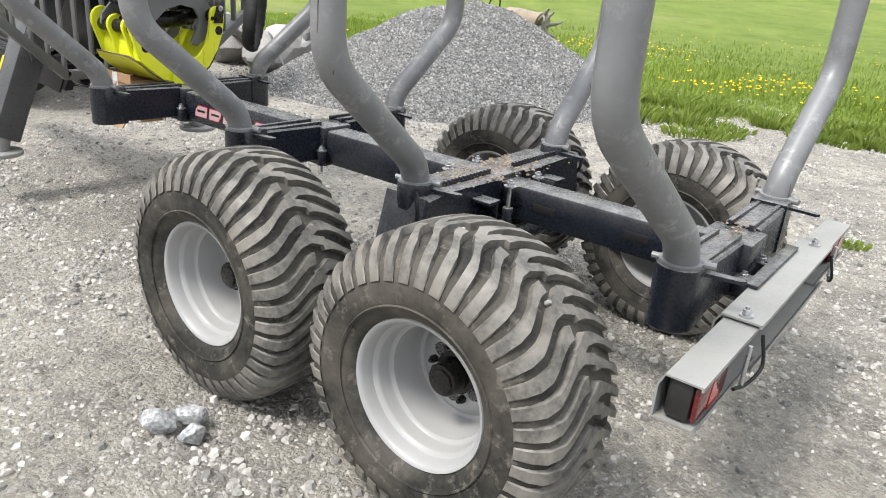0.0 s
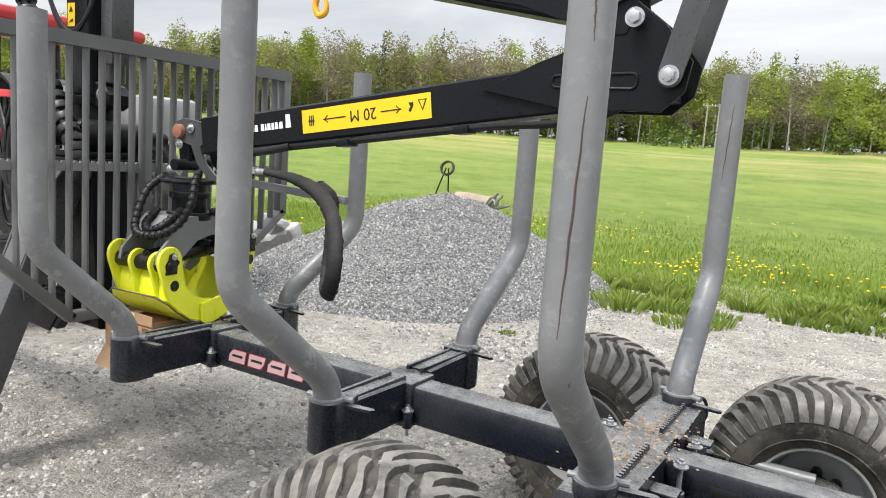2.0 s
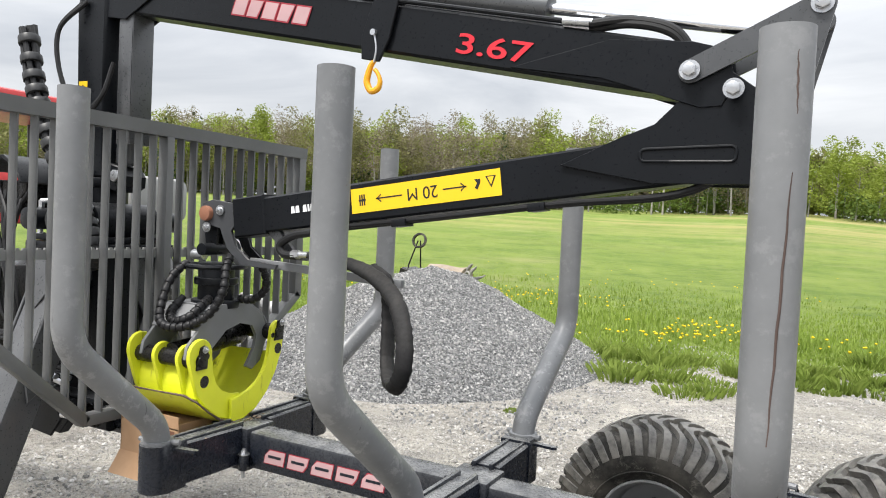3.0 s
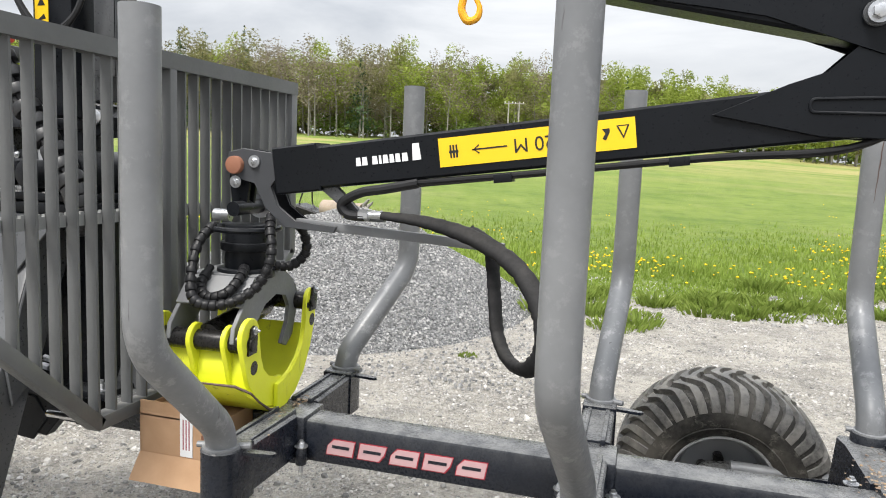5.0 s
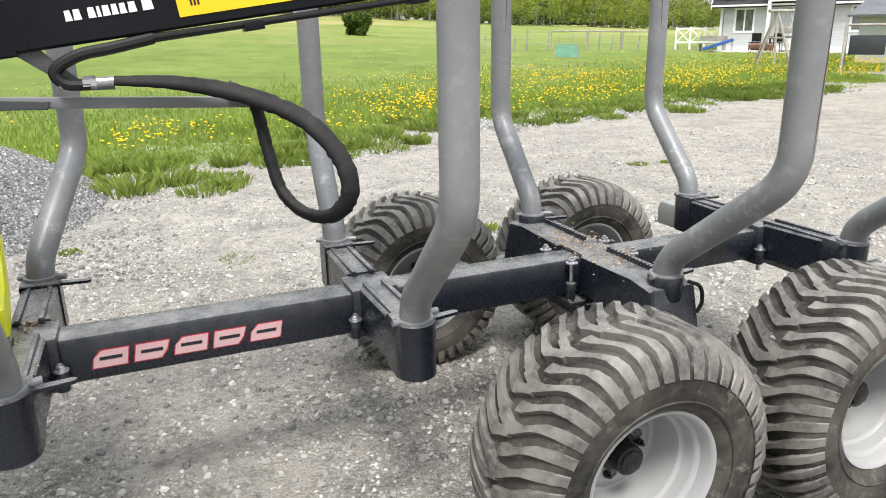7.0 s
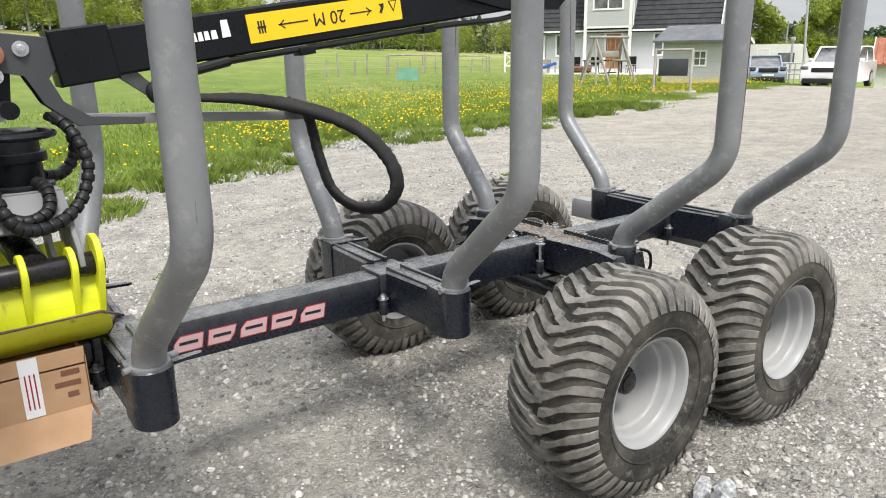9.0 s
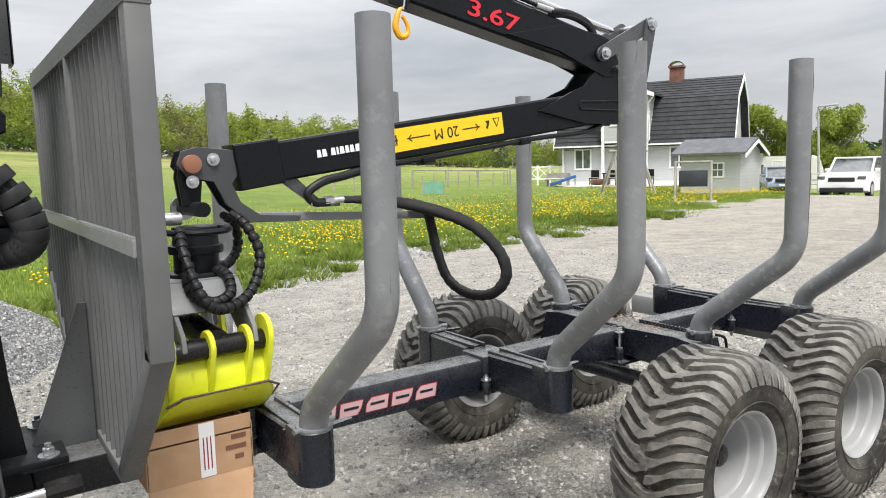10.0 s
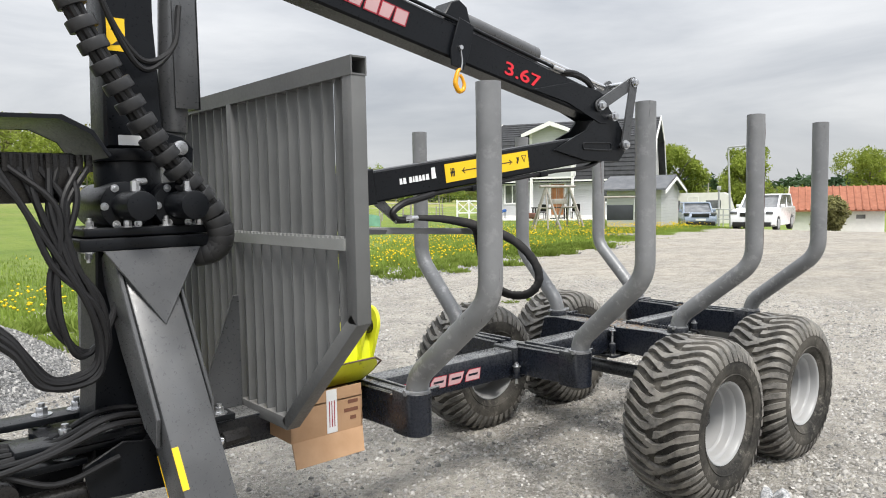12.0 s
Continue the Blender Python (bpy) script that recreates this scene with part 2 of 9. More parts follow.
def ground_material():
    """Gravel yard that gives way to a meadow along a ragged edge."""
    m, n, l, b = material("gravel_and_meadow")
    p = position(n)
    sep = n.new("ShaderNodeSeparateXYZ")
    l.new(p, sep.inputs[0])
    vor = n.new("ShaderNodeTexVoronoi")
    vor.inputs["Scale"].default_value = 66.0
    warp = n.new("ShaderNodeTexNoise")
    warp.inputs["Scale"].default_value = 26.0
    warp.inputs["Detail"].default_value = 4.0
    l.new(p, warp.inputs["Vector"])
    push = n.new("ShaderNodeVectorMath")
    push.operation = "MULTIPLY_ADD"
    push.inputs[1].default_value = (0.035, 0.035, 0.035)
    l.new(warp.outputs["Color"], push.inputs[0])
    l.new(p, push.inputs[2])
    l.new(push.outputs[0], vor.inputs["Vector"])
    vor2 = n.new("ShaderNodeTexVoronoi")
    vor2.inputs["Scale"].default_value = 21.0
    vor2.inputs["Randomness"].default_value = 1.0
    l.new(p, vor2.inputs["Vector"])
    bw = n.new("ShaderNodeSeparateColor")
    l.new(vor.outputs["Color"], bw.inputs[0])
    bw2 = n.new("ShaderNodeSeparateColor")
    l.new(vor2.outputs["Color"], bw2.inputs[0])
    patch = noise_node(n, l, p, 0.55, 5, 0.6)
    patch2 = noise_node(n, l, p, 2.6, 6, 0.65)
    grit = noise_node(n, l, p, 240.0, 4, 0.7)
    stone = ramp(n, l, bw.outputs[0], ((0.0, (0.06, 0.058, 0.055)), (0.40, (0.215, 0.207, 0.195)), (0.80, (0.40, 0.385, 0.36)), (1.0, (0.66, 0.64, 0.61))))
    dustc = mix(n, l, ramp(n, l, patch, ((0.42, 0.0), (0.58, 1.0))), (0.30, 0.275, 0.24), (0.60, 0.56, 0.49))
    cover = ramp(n, l, patch2, ((0.40, 0.06), (0.58, 0.82)))
    grav = mix(n, l, cover, stone, dustc)
    big = ramp(n, l, bw2.outputs[1], ((0.86, 0.0), (0.90, 0.8)))
    grav = mix(n, l, big, grav, mix(n, l, bw2.outputs[2], (0.15, 0.15, 0.15), (0.42, 0.41, 0.395)))
    grav = mix(n, l, ramp(n, l, grit, ((0.35, 0.35), (0.60, 0.0))), grav, (0.07, 0.067, 0.063))
    gap = ramp(n, l, vor.outputs["Distance"], ((0.42, 0.0), (0.70, 0.40)))
    grav = mix(n, l, math_node(n, l, "MULTIPLY", gap, math_node(n, l, "SUBTRACT", 1.25, cover), True), grav, (0.05, 0.048, 0.045))
    pale = noise_node(n, l, p, 44.0, 6, 0.8)
    grav = mix(n, l, ramp(n, l, pale, ((0.57, 0.0), (0.63, 0.75))), grav, (0.58, 0.56, 0.525))
    dark = noise_node(n, l, p, 24.0, 7, 0.8)
    grav = mix(n, l, ramp(n, l, dark, ((0.36, 0.7), (0.43, 0.0))), grav, (0.085, 0.083, 0.078))
    mpt = n.new("ShaderNodeMapping")
    mpt.inputs["Scale"].default_value = (0.35, 1.4, 1.0)
    mpt.inputs["Rotation"].default_value = (0, 0, 0.35)
    l.new(p, mpt.inputs["Vector"])
    track = noise_node(n, l, mpt.outputs["Vector"], 1.3, 6, 0.65, 0.5)
    grav = mix(n, l, ramp(n, l, track, ((0.36, 0.28), (0.50, 0.0))), grav, (0.13, 0.122, 0.112))
    grav = mix(n, l, ramp(n, l, track, ((0.54, 0.0), (0.68, 0.45))), grav, (0.50, 0.465, 0.41))
    grav = mix(n, l, 0.20, grav, (0.56, 0.515, 0.44))
    # sandier drive towards the house
    sand = math_node(n, l, "MULTIPLY", math_node(n, l, "MULTIPLY", math_node(n, l, "ADD", sep.outputs[0], 1.5), 0.10, True), ramp(n, l, patch, ((0.35, 0.08), (0.62, 0.45))))
    grav = mix(n, l, sand, grav, (0.42, 0.36, 0.285))
    # trodden pale soil between the stones
    grav = mix(n, l, ramp(n, l, patch2, ((0.36, 0.08), (0.60, 0.34))), grav, (0.58, 0.545, 0.48))
    crumb = noise_node(n, l, p, 13.0, 9, 0.82)
    grav = mix(n, l, ramp(n, l, crumb, ((0.36, 0.62), (0.50, 0.0))), grav, (0.12, 0.115, 0.107))
    grav = mix(n, l, ramp(n, l, crumb, ((0.55, 0.0), (0.66, 0.5))), grav, (0.62, 0.595, 0.55))
    # the meadow
    brown = noise_node(n, l, p, 0.12, 5, 0.6)
    g1 = noise_node(n, l, p, 0.22, 5, 0.6)
    g2 = noise_node(n, l, p, 3.5, 6, 0.7)
    g3 = noise_node(n, l, p, 30.0, 4, 0.7)
    grass = mix(n, l, ramp(n, l, g1, ((0.35, 0.0), (0.65, 1.0))), (0.135, 0.205, 0.030), (0.215, 0.28, 0.055))
    grass = mix(n, l, ramp(n, l, g2, ((0.40, 0.0), (0.72, 0.55))), grass, (0.26, 0.305, 0.08))
    tuft = noise_node(n, l, p, 0.9, 8, 0.75)
    grass = mix(n, l, ramp(n, l, tuft, ((0.36, 0.55), (0.50, 0.0))), grass, (0.085, 0.140, 0.028))
    grass = mix(n, l, ramp(n, l, tuft, ((0.56, 0.0), (0.68, 0.45))), grass, (0.30, 0.33, 0.11))
    grass = mix(n, l, ramp(n, l, g3, ((0.35, 0.30), (0.60, 0.0))), grass, (0.065, 0.12, 0.018))
    grass = mix(n, l, ramp(n, l, brown, ((0.56, 0.0), (0.68, 0.45))), grass, (0.33, 0.31, 0.14))
    step = math_node(n, l, "MINIMUM", math_node(n, l, "MAXIMUM", math_node(n, l, "ADD", sep.outputs[0], 3.0), 0.0), 4.0)
    run = math_node(n, l, "MAXIMUM", math_node(n, l, "SUBTRACT", sep.outputs[0], 1.0), 0.0)
    flow = n.new("ShaderNodeMapping")
    flow.inputs["Scale"].default_value = (0.03, 0.16, 0.1)
    l.new(p, flow.inputs["Vector"])
    streak = noise_node(n, l, flow.outputs["Vector"], 1.0, 7, 0.7)
    upper = math_node(n, l, "MULTIPLY", math_node(n, l, "SUBTRACT", sep.outputs[1], 38.0), 0.022, True)
    grass = mix(n, l, math_node(n, l, "MULTIPLY", upper, ramp(n, l, streak, ((0.46, 0.0), (0.60, 0.85)))), grass, (0.36, 0.30, 0.13))
    grass = mix(n, l, ramp(n, l, streak, ((0.36, 0.35), (0.47, 0.0))), grass, (0.10, 0.165, 0.03))
    edge = math_node(n, l, "ADD", math_node(n, l, "ADD", math_node(n, l, "MULTIPLY", step, 0.55), math_node(n, l, "MULTIPLY", run, 0.17)), 9.1)
    far = math_node(n, l, "SUBTRACT", sep.outputs[1], edge)
    wob = math_node(n, l, "MULTIPLY", math_node(n, l, "SUBTRACT", noise_node(n, l, p, 0.8, 6, 0.7), 0.5), 3.0)
    mask = math_node(n, l, "MULTIPLY", math_node(n, l, "ADD", far, wob), 2.2, True)
    col = mix(n, l, mask, grav, grass)
    l.new(col, b.inputs["Base Color"])
    b.inputs["Roughness"].default_value = 0.9
    b.inputs["Specular IOR Level"].default_value = 0.25
    hgt = math_node(n, l, "ADD", math_node(n, l, "MULTIPLY", vor.outputs["Distance"], -0.9), math_node(n, l, "ADD", math_node(n, l, "MULTIPLY", patch2, 0.8), math_node(n, l, "ADD", math_node(n, l, "MULTIPLY", grit, 0.5), math_node(n, l, "MULTIPLY", dark, 1.2))))
    bump(n, l, b, hgt, 1.0, 0.024)
    return m


GROUND_MAT = ground_material()


def stone_material(name, stops, rough=0.85, island=True, grain=1.6, fleck=(0.42, 0.42, 0.41)):
    m, n, l, b = material(name)
    p = position(n)
    g = n.new("ShaderNodeNewGeometry")
    tone = g.outputs["Random Per Island"] if island else noise_node(n, l, p, grain, 5)
    col = ramp(n, l, tone, stops)
    spot = noise_node(n, l, p, 45.0, 5, 0.7)
    col = mix(n, l, ramp(n, l, spot, ((0.4, 0.0), (0.7, 0.35))), col, fleck)
    l.new(col, b.inputs["Base Color"])
    b.inputs["Roughness"].default_value = rough
    bump(n, l, b, spot, 0.35, 0.006)
    return m


GRAVEL = stone_material("crushed_granite", ((0.0, (0.055, 0.056, 0.058)), (0.45, (0.155, 0.155, 0.155)), (0.80, (0.265, 0.262, 0.255)), (1.0, (0.42, 0.41, 0.395))))
YARD_STONE = stone_material("yard_stones", ((0.0, (0.08, 0.077, 0.072)), (0.4, (0.25, 0.24, 0.222)), (0.8, (0.37, 0.352, 0.322)), (1.0, (0.50, 0.48, 0.45))))
BOULDER = stone_material("blasted_granite", ((0.3, (0.13, 0.127, 0.122)), (0.5, (0.26, 0.253, 0.243)), (0.7, (0.42, 0.41, 0.395))), island=False)
BLUE_STONE = stone_material("blue_grey_stone", ((0.30, (0.11, 0.12, 0.13)), (0.48, (0.25, 0.26, 0.27)), (0.56, (0.36, 0.36, 0.36)), (0.70, (0.55, 0.55, 0.55))), island=False, grain=70.0)


def leaf_material(name, dark, light, trans=0.3):
    m, n, l, b = material(name)
    g = n.new("ShaderNodeNewGeometry")
    big = noise_node(n, l, g.outputs["Position"], 0.12, 3)
    col = ramp(n, l, g.outputs["Random Per Island"], ((0.0, dark), (1.0, light)))
    col = mix(n, l, ramp(n, l, big, ((0.35, 0.0), (0.65, 0.5))), col, tuple(0.5 * (a + c) for a, c in zip(dark, light)))
    col = mix(n, l, ramp(n, l, noise_node(n, l, g.outputs["Position"], 0.27, 3), ((0.40, 0.55), (0.52, 0.0))), col, tuple(0.75 * a for a in dark))
    l.new(col, b.inputs["Base Color"])
    b.inputs["Roughness"].default_value = 0.6
    b.inputs["Specular IOR Level"].default_value = 0.2
    t = n.new("ShaderNodeBsdfTranslucent")
    l.new(col, t.inputs["Color"])
    s = n.new("ShaderNodeMixShader")
    s.inputs[0].default_value = trans
    l.new(b.outputs[0], s.inputs[1])
    l.new(t.outputs[0], s.inputs[2])
    out = n["Material Output"]
    l.new(s.outputs[0], out.inputs["Surface"])
    return m


GRASS = leaf_material("meadow_grass", (0.17, 0.25, 0.035), (0.30, 0.385, 0.085), 0.40)
DANDELION = leaf_material("dandelion_yellow", (0.75, 0.52, 0.01), (0.85, 0.62, 0.02), 0.2)
WEED = leaf_material("weed_leaves", (0.14, 0.205, 0.03), (0.27, 0.34, 0.08), 0.4)
BIRCH = leaf_material("fresh_green_leaves", (0.18, 0.235, 0.035), (0.38, 0.445, 0.09), 0.45)
OAK = leaf_material("olive_buds", (0.15, 0.15, 0.06), (0.31, 0.30, 0.13), 0.35)
BARE = leaf_material("bare_twigs", (0.17, 0.145, 0.10), (0.33, 0.29, 0.21), 0.3)
SPRUCE = leaf_material("dark_spruce", (0.03, 0.065, 0.028), (0.075, 0.12, 0.05), 0.1)
SHRUB = leaf_material("green_undergrowth", (0.07, 0.115, 0.022), (0.16, 0.22, 0.045))
BARK = stone_material("grey_bark", ((0.3, (0.11, 0.10, 0.085)), (0.6, (0.24, 0.225, 0.20)), (0.8, (0.42, 0.41, 0.38))), island=False)

# ---- building tools ----
ORIGIN = {}


def thing(name, at, label, category, group="", kind=""):
    ob = new(name)
    ob.empty_display_size = 0.2
    ob.location = at
    ORIGIN[ob] = Vector(at)
    return tagged(ob, label, category, group, kind)


def finish(name, bm, mat, smooth=35):
    bmesh.ops.recalc_face_normals(bm, faces=bm.faces)
    me = bpy.data.meshes.new(name)
    bm.to_mesh(me)
    bm.free()
    me.materials.append(mat)
    if smooth:
        me.shade_smooth()
        me.set_sharp_from_angle(angle=radians(smooth))
    return me


def part(name, bm, mat, parent, label="", smooth=35):
    """Links a bmesh given in world places as one mesh under a thing or a part."""
    o = ORIGIN[parent]
    bmesh.ops.translate(bm, verts=bm.verts, vec=-o)
    ob = new(name, finish(name, bm, mat, smooth))
    ob.parent = parent
    ORIGIN[ob] = o
    return tagged(ob, label)


def solo(name, bm, mat, label, category, group="", kind="", smooth=35):
    ob = new(name, finish(name, bm, mat, smooth))
    ORIGIN[ob] = Vector((0, 0, 0))
    return tagged(ob, label, category, group, kind)


def new_bm():
    return bmesh.new()


def box(bm, x0, x1, y0, y1, z0, z1, bev=0.004, m=None):
    r = bmesh.ops.create_cube(bm, size=1.0)
    vs = r["verts"]
    for v in vs:
        v.co = Vector(((x0 + x1) / 2 + v.co.x * (x1 - x0), (y0 + y1) / 2 + v.co.y * (y1 - y0), (z0 + z1) / 2 + v.co.z * (z1 - z0)))
    if bev:
        es = list({e for v in vs for e in v.link_edges})
        r2 = bmesh.ops.bevel(bm, geom=es, offset=bev, segments=2, affect="EDGES", profile=0.5)
        vs = list({v for f in r2["faces"] for v in f.verts} | {v for v in vs if v.is_valid})
    if m is not None:
        bmesh.ops.transform(bm, matrix=m, verts=vs)
    return vs


def cyl(bm, a, b, r, n=20, r2=None, bev=0.0):
    a, b = Vector(a), Vector(b)
    d = b - a
    m = Matrix.Translation((a + b) / 2) @ d.to_track_quat("Z", "Y").to_matrix().to_4x4()
    res = bmesh.ops.create_cone(bm, cap_ends=True, segments=n, radius1=r, radius2=r if r2 is None else r2, depth=d.length, matrix=m)
    if bev:
        caps = {f for v in res["verts"] for f in v.link_faces if len(f.verts) == n}
        es = {e for f in caps for e in f.edges}
        bmesh.ops.bevel(bm, geom=list(es), offset=bev, segments=2, affect="EDGES", profile=0.5)


def plate(bm, outline, m, thick, bev=0.0):
    """A flat plate: a 2D outline in the x-y plane of m, thick along its z (centred)."""
    lo = [bm.verts.new(m @ Vector((x, y, -thick / 2))) for x, y in outline]
    hi = [bm.verts.new(m @ Vector((x, y, thick / 2))) for x, y in outline]
    k = len(outline)
    fs = [bm.faces.new(lo[::-1]), bm.faces.new(hi)]
    for i in range(k):
        fs.append(bm.faces.new((lo[i], lo[(i + 1) % k], hi[(i + 1) % k], hi[i])))
    if bev:
        bmesh.ops.bevel(bm, geom=list({e for f in fs[:2] for e in f.edges}), offset=bev, segments=1, affect="EDGES")


def fillet(pts, rad, n=7):
    pts = [Vector(p) for p in pts]
    out = [pts[0]]
    for k in range(1, len(pts) - 1):
        p, a, b = pts[k], (pts[k - 1] - pts[k]), (pts[k + 1] - pts[k])
        r = rad[k - 1] if isinstance(rad, (list, tuple)) else rad
        ang = a.angle(b)
        t = min(r / math.tan(ang / 2), a.length * 0.48, b.length * 0.48)
        s, e = p + a.normalized() * t, p + b.normalized() * t
        for i in range(n + 1):
            f = i / n
            out.append(s * (1 - f) ** 2 + p * 2 * f * (1 - f) + e * f ** 2)
    out.append(pts[-1])
    return out


def curve(pts, n=8):
    """A smooth path through the given points."""
    pts = [Vector(p) for p in pts]
    ext = [2 * pts[0] - pts[1]] + pts + [2 * pts[-1] - pts[-2]]
    out = []
    for k in range(1, len(ext) - 2):
        p0, p1, p2, p3 = ext[k - 1:k + 3]
        for i in range(n):
            t = i / n
            out.append(0.5 * (2 * p1 + (p2 - p0) * t + (2 * p0 - 5 * p1 + 4 * p2 - p3) * t * t + (3 * p1 - p0 - 3 * p2 + p3) * t ** 3))
    out.append(pts[-1])
    return out


def sweep(bm, pts, r, n=14, wobble=0.0, flat=1.0):
    pts = [Vector(p) for p in pts]
    tang = [(pts[min(i + 1, len(pts) - 1)] - pts[max(i - 1, 0)]).normalized() for i in range(len(pts))]
    side = tang[0].orthogonal().normalized()
    rings = []
    for i, (p, t) in enumerate(zip(pts, tang)):
        side = (side - t * side.dot(t)).normalized()
        up = t.cross(side)
        rr = (r[i] if isinstance(r, (list, tuple)) else r) * (1 + (wobble * math.sin(i * 2.4) if wobble else 0))
        rings.append([bm.verts.new(p + (side * math.cos(2 * math.pi * k / n) + up * math.sin(2 * math.pi * k / n) * flat) * rr) for k in range(n)])
    for a, b in zip(rings, rings[1:]):
        for k in range(n):
            bm.faces.new((a[k], a[(k + 1) % n], b[(k + 1) % n], b[k]))
    bm.faces.new(rings[0][::-1])
    bm.faces.new(rings[-1])


def revolve(bm, profile, m, n=48, closed=False):
    """Turns a profile of (radius, along) about the z axis of m."""
    rings = []
    for k in range(n):
        a = 2 * math.pi * k / n
        rings.append([bm.verts.new(m @ Vector((r * math.cos(a), r * math.sin(a), z))) for r, z in profile])
    for k in range(n):
        a, b = rings[k], rings[(k + 1) % n]
        for i in range(len(profile) - (0 if closed else 1)):
            j = (i + 1) % len(profile)
            bm.faces.new((a[i], a[j], b[j], b[i]))


def frame_of(o, xd, yd):
    """A matrix at o whose x axis runs along xd and whose y axis lies towards yd."""
    x = Vector(xd).normalized()
    y = Vector(yd)
    y = (y - x * y.dot(x)).normalized()
    z = x.cross(y)
    m = Matrix((x, y, z)).transposed().to_4x4()
    m.translation = Vector(o)
    return m


def lettering(text, m, size, mat, parent, name="lettering", bold=0.0):
    cu = bpy.data.curves.new("text", "FONT")
    cu.body, cu.size, cu.extrude, cu.align_x, cu.align_y = text, size, 0.0006, "CENTER", "CENTER"
    cu.offset = bold
    ob = bpy.data.objects.new("text", cu)
    scene.collection.objects.link(ob)
    bpy.context.view_layer.update()
    me = bpy.data.meshes.new_from_object(ob.evaluated_get(bpy.context.evaluated_depsgraph_get()))
    bpy.data.objects.remove(ob)
    me.transform(Matrix.Translation(-ORIGIN[parent]) @ m)
    me.materials.clear()
    me.materials.append(mat)
    o = new(name, me)
    o.parent = parent
    ORIGIN[o] = ORIGIN[parent]
    return o


def bolt(bm, at, axis=(0, 0, 1), r=0.012, h=0.014):
    a = Vector(at)
    d = Vector(axis).normalized()
    cyl(bm, a, a + d * 0.004, r * 1.7, 16)
    cyl(bm, a + d * 0.004, a + d * (0.004 + h), r, 6, bev=0.0015)
    cyl(bm, a + d * (0.004 + h), a + d * (0.004 + h * 1.6), r * 0.55, 10)


# ---- the ground ----
def between(v, table):
    """Straight-line reading of a table of (place, value)."""
    for (a, p), (b, q) in zip(table, table[1:]):
        if v <= b:
            return p + (q - p) * max(0.0, (v - a) / (b - a))
    return table[-1][1]


def wood_edge(deg):
    """Distance of the wood's edge, by bearing."""
    return 104.0 + max(0.0, 70 - deg) * 2.6


FIELD_RISE = ((44, 0.0), (50, 0.2), (60, 1.4), (70, 2.4), (80, 3.6), (90, 5.0), (100, 4.6), (178, 4.2))


def ground_z(x, y):
    """A level yard; the field climbs to the woods, and the drive dips beyond the parked car."""
    z = 0.0
    if y > 5:
        deg = math.degrees(math.atan2(y, x + 3))
        f = max(0.0, min(1.15, (math.hypot(x + 3, y) - 24) / (wood_edge(deg) - 24)))
        z += between(deg, FIELD_RISE) * f ** 1.25
    if x > 24:
        z -= 0.065 * min(x - 24, 60) * max(0.0, min(1.0, (0.637 * (x + 5) - 0.4 - y) / 2.5))
    return z


def meadow_edge(x):
    return 9.1 + 0.55 * max(0.0, min(4.0, x + 3)) + 0.17 * max(0.0, x - 1)


def build_ground():
    def spread(lo, hi, n0):
        inner = list(np.arange(lo, hi, n0))
        out = []
        d, v = n0, hi
        while v < hi + 900:
            out.append(v)
            d *= 1.16
            v += d
        left = []
        d, v = n0, lo
        while v > lo - 900:
            d *= 1.16
            v -= d
            left.append(v)
        return left[::-1] + inner + out
    xs, ys = spread(-9, 6, 0.12), spread(-2, 12, 0.12)
    verts = []
    for y in ys:
        for x in xs:
            z = ground_z(x, y)
            if -12 < x < 20 and -8 < y < 20:
                z += 0.022 * noise.noise(Vector((x * 0.6, y * 0.6, 0))) + 0.008 * noise.noise(Vector((x * 2.5, y * 2.5, 3)))
            verts.append((x, y, z))
    w = len(xs)
    faces = [(j * w + i, j * w + i + 1, (j + 1) * w + i + 1, (j + 1) * w + i) for j in range(len(ys) - 1) for i in range(w - 1)]
    me = bpy.data.meshes.new("ground")
    me.from_pydata(verts, [], faces)
    me.materials.append(GROUND_MAT)
    me.shade_smooth()
    ob = new("ground", me)
    tagged(ob, "grey gravel yard running out into a green spring meadow", "ground", kind="structure")


build_ground()


def scatter_mesh(name, centres, sizes, mat, seed, flat=0.6, sides=6):
    """Many small angular stones in one mesh."""
    rng = np.random.default_rng(seed)
    verts, faces = [], []
    for c, s in zip(centres, sizes):
        a0 = rng.random() * 6.28
        base = len(verts)
        for k in range(sides):
            a = a0 + 2 * math.pi * k / sides
            q = s * (0.75 + 0.5 * rng.random())
            verts.append((c[0] + q * math.cos(a), c[1] + q * math.sin(a), c[2] + s * flat * (rng.random() - 0.75)))
        top = len(verts)
        tilt = rng.random() * 6.28
        for k in range(sides):
            q = Vector(verts[base + k]) - Vector(c)
            verts.append((c[0] + q.x * 0.62, c[1] + q.y * 0.62, c[2] + s * flat * (0.65 + 0.3 * math.cos(k * 6.28 / sides - tilt) + 0.2 * rng.random())))
        for k in range(sides):
            faces.append((base + k, base + (k + 1) % sides, top + (k + 1) % sides, top + k))
        faces.append(tuple(range(top, top + sides)))
    me = bpy.data.meshes.new(name)
    me.from_pydata(verts, [], faces)
    me.materials.append(mat)
    return new(name, me)


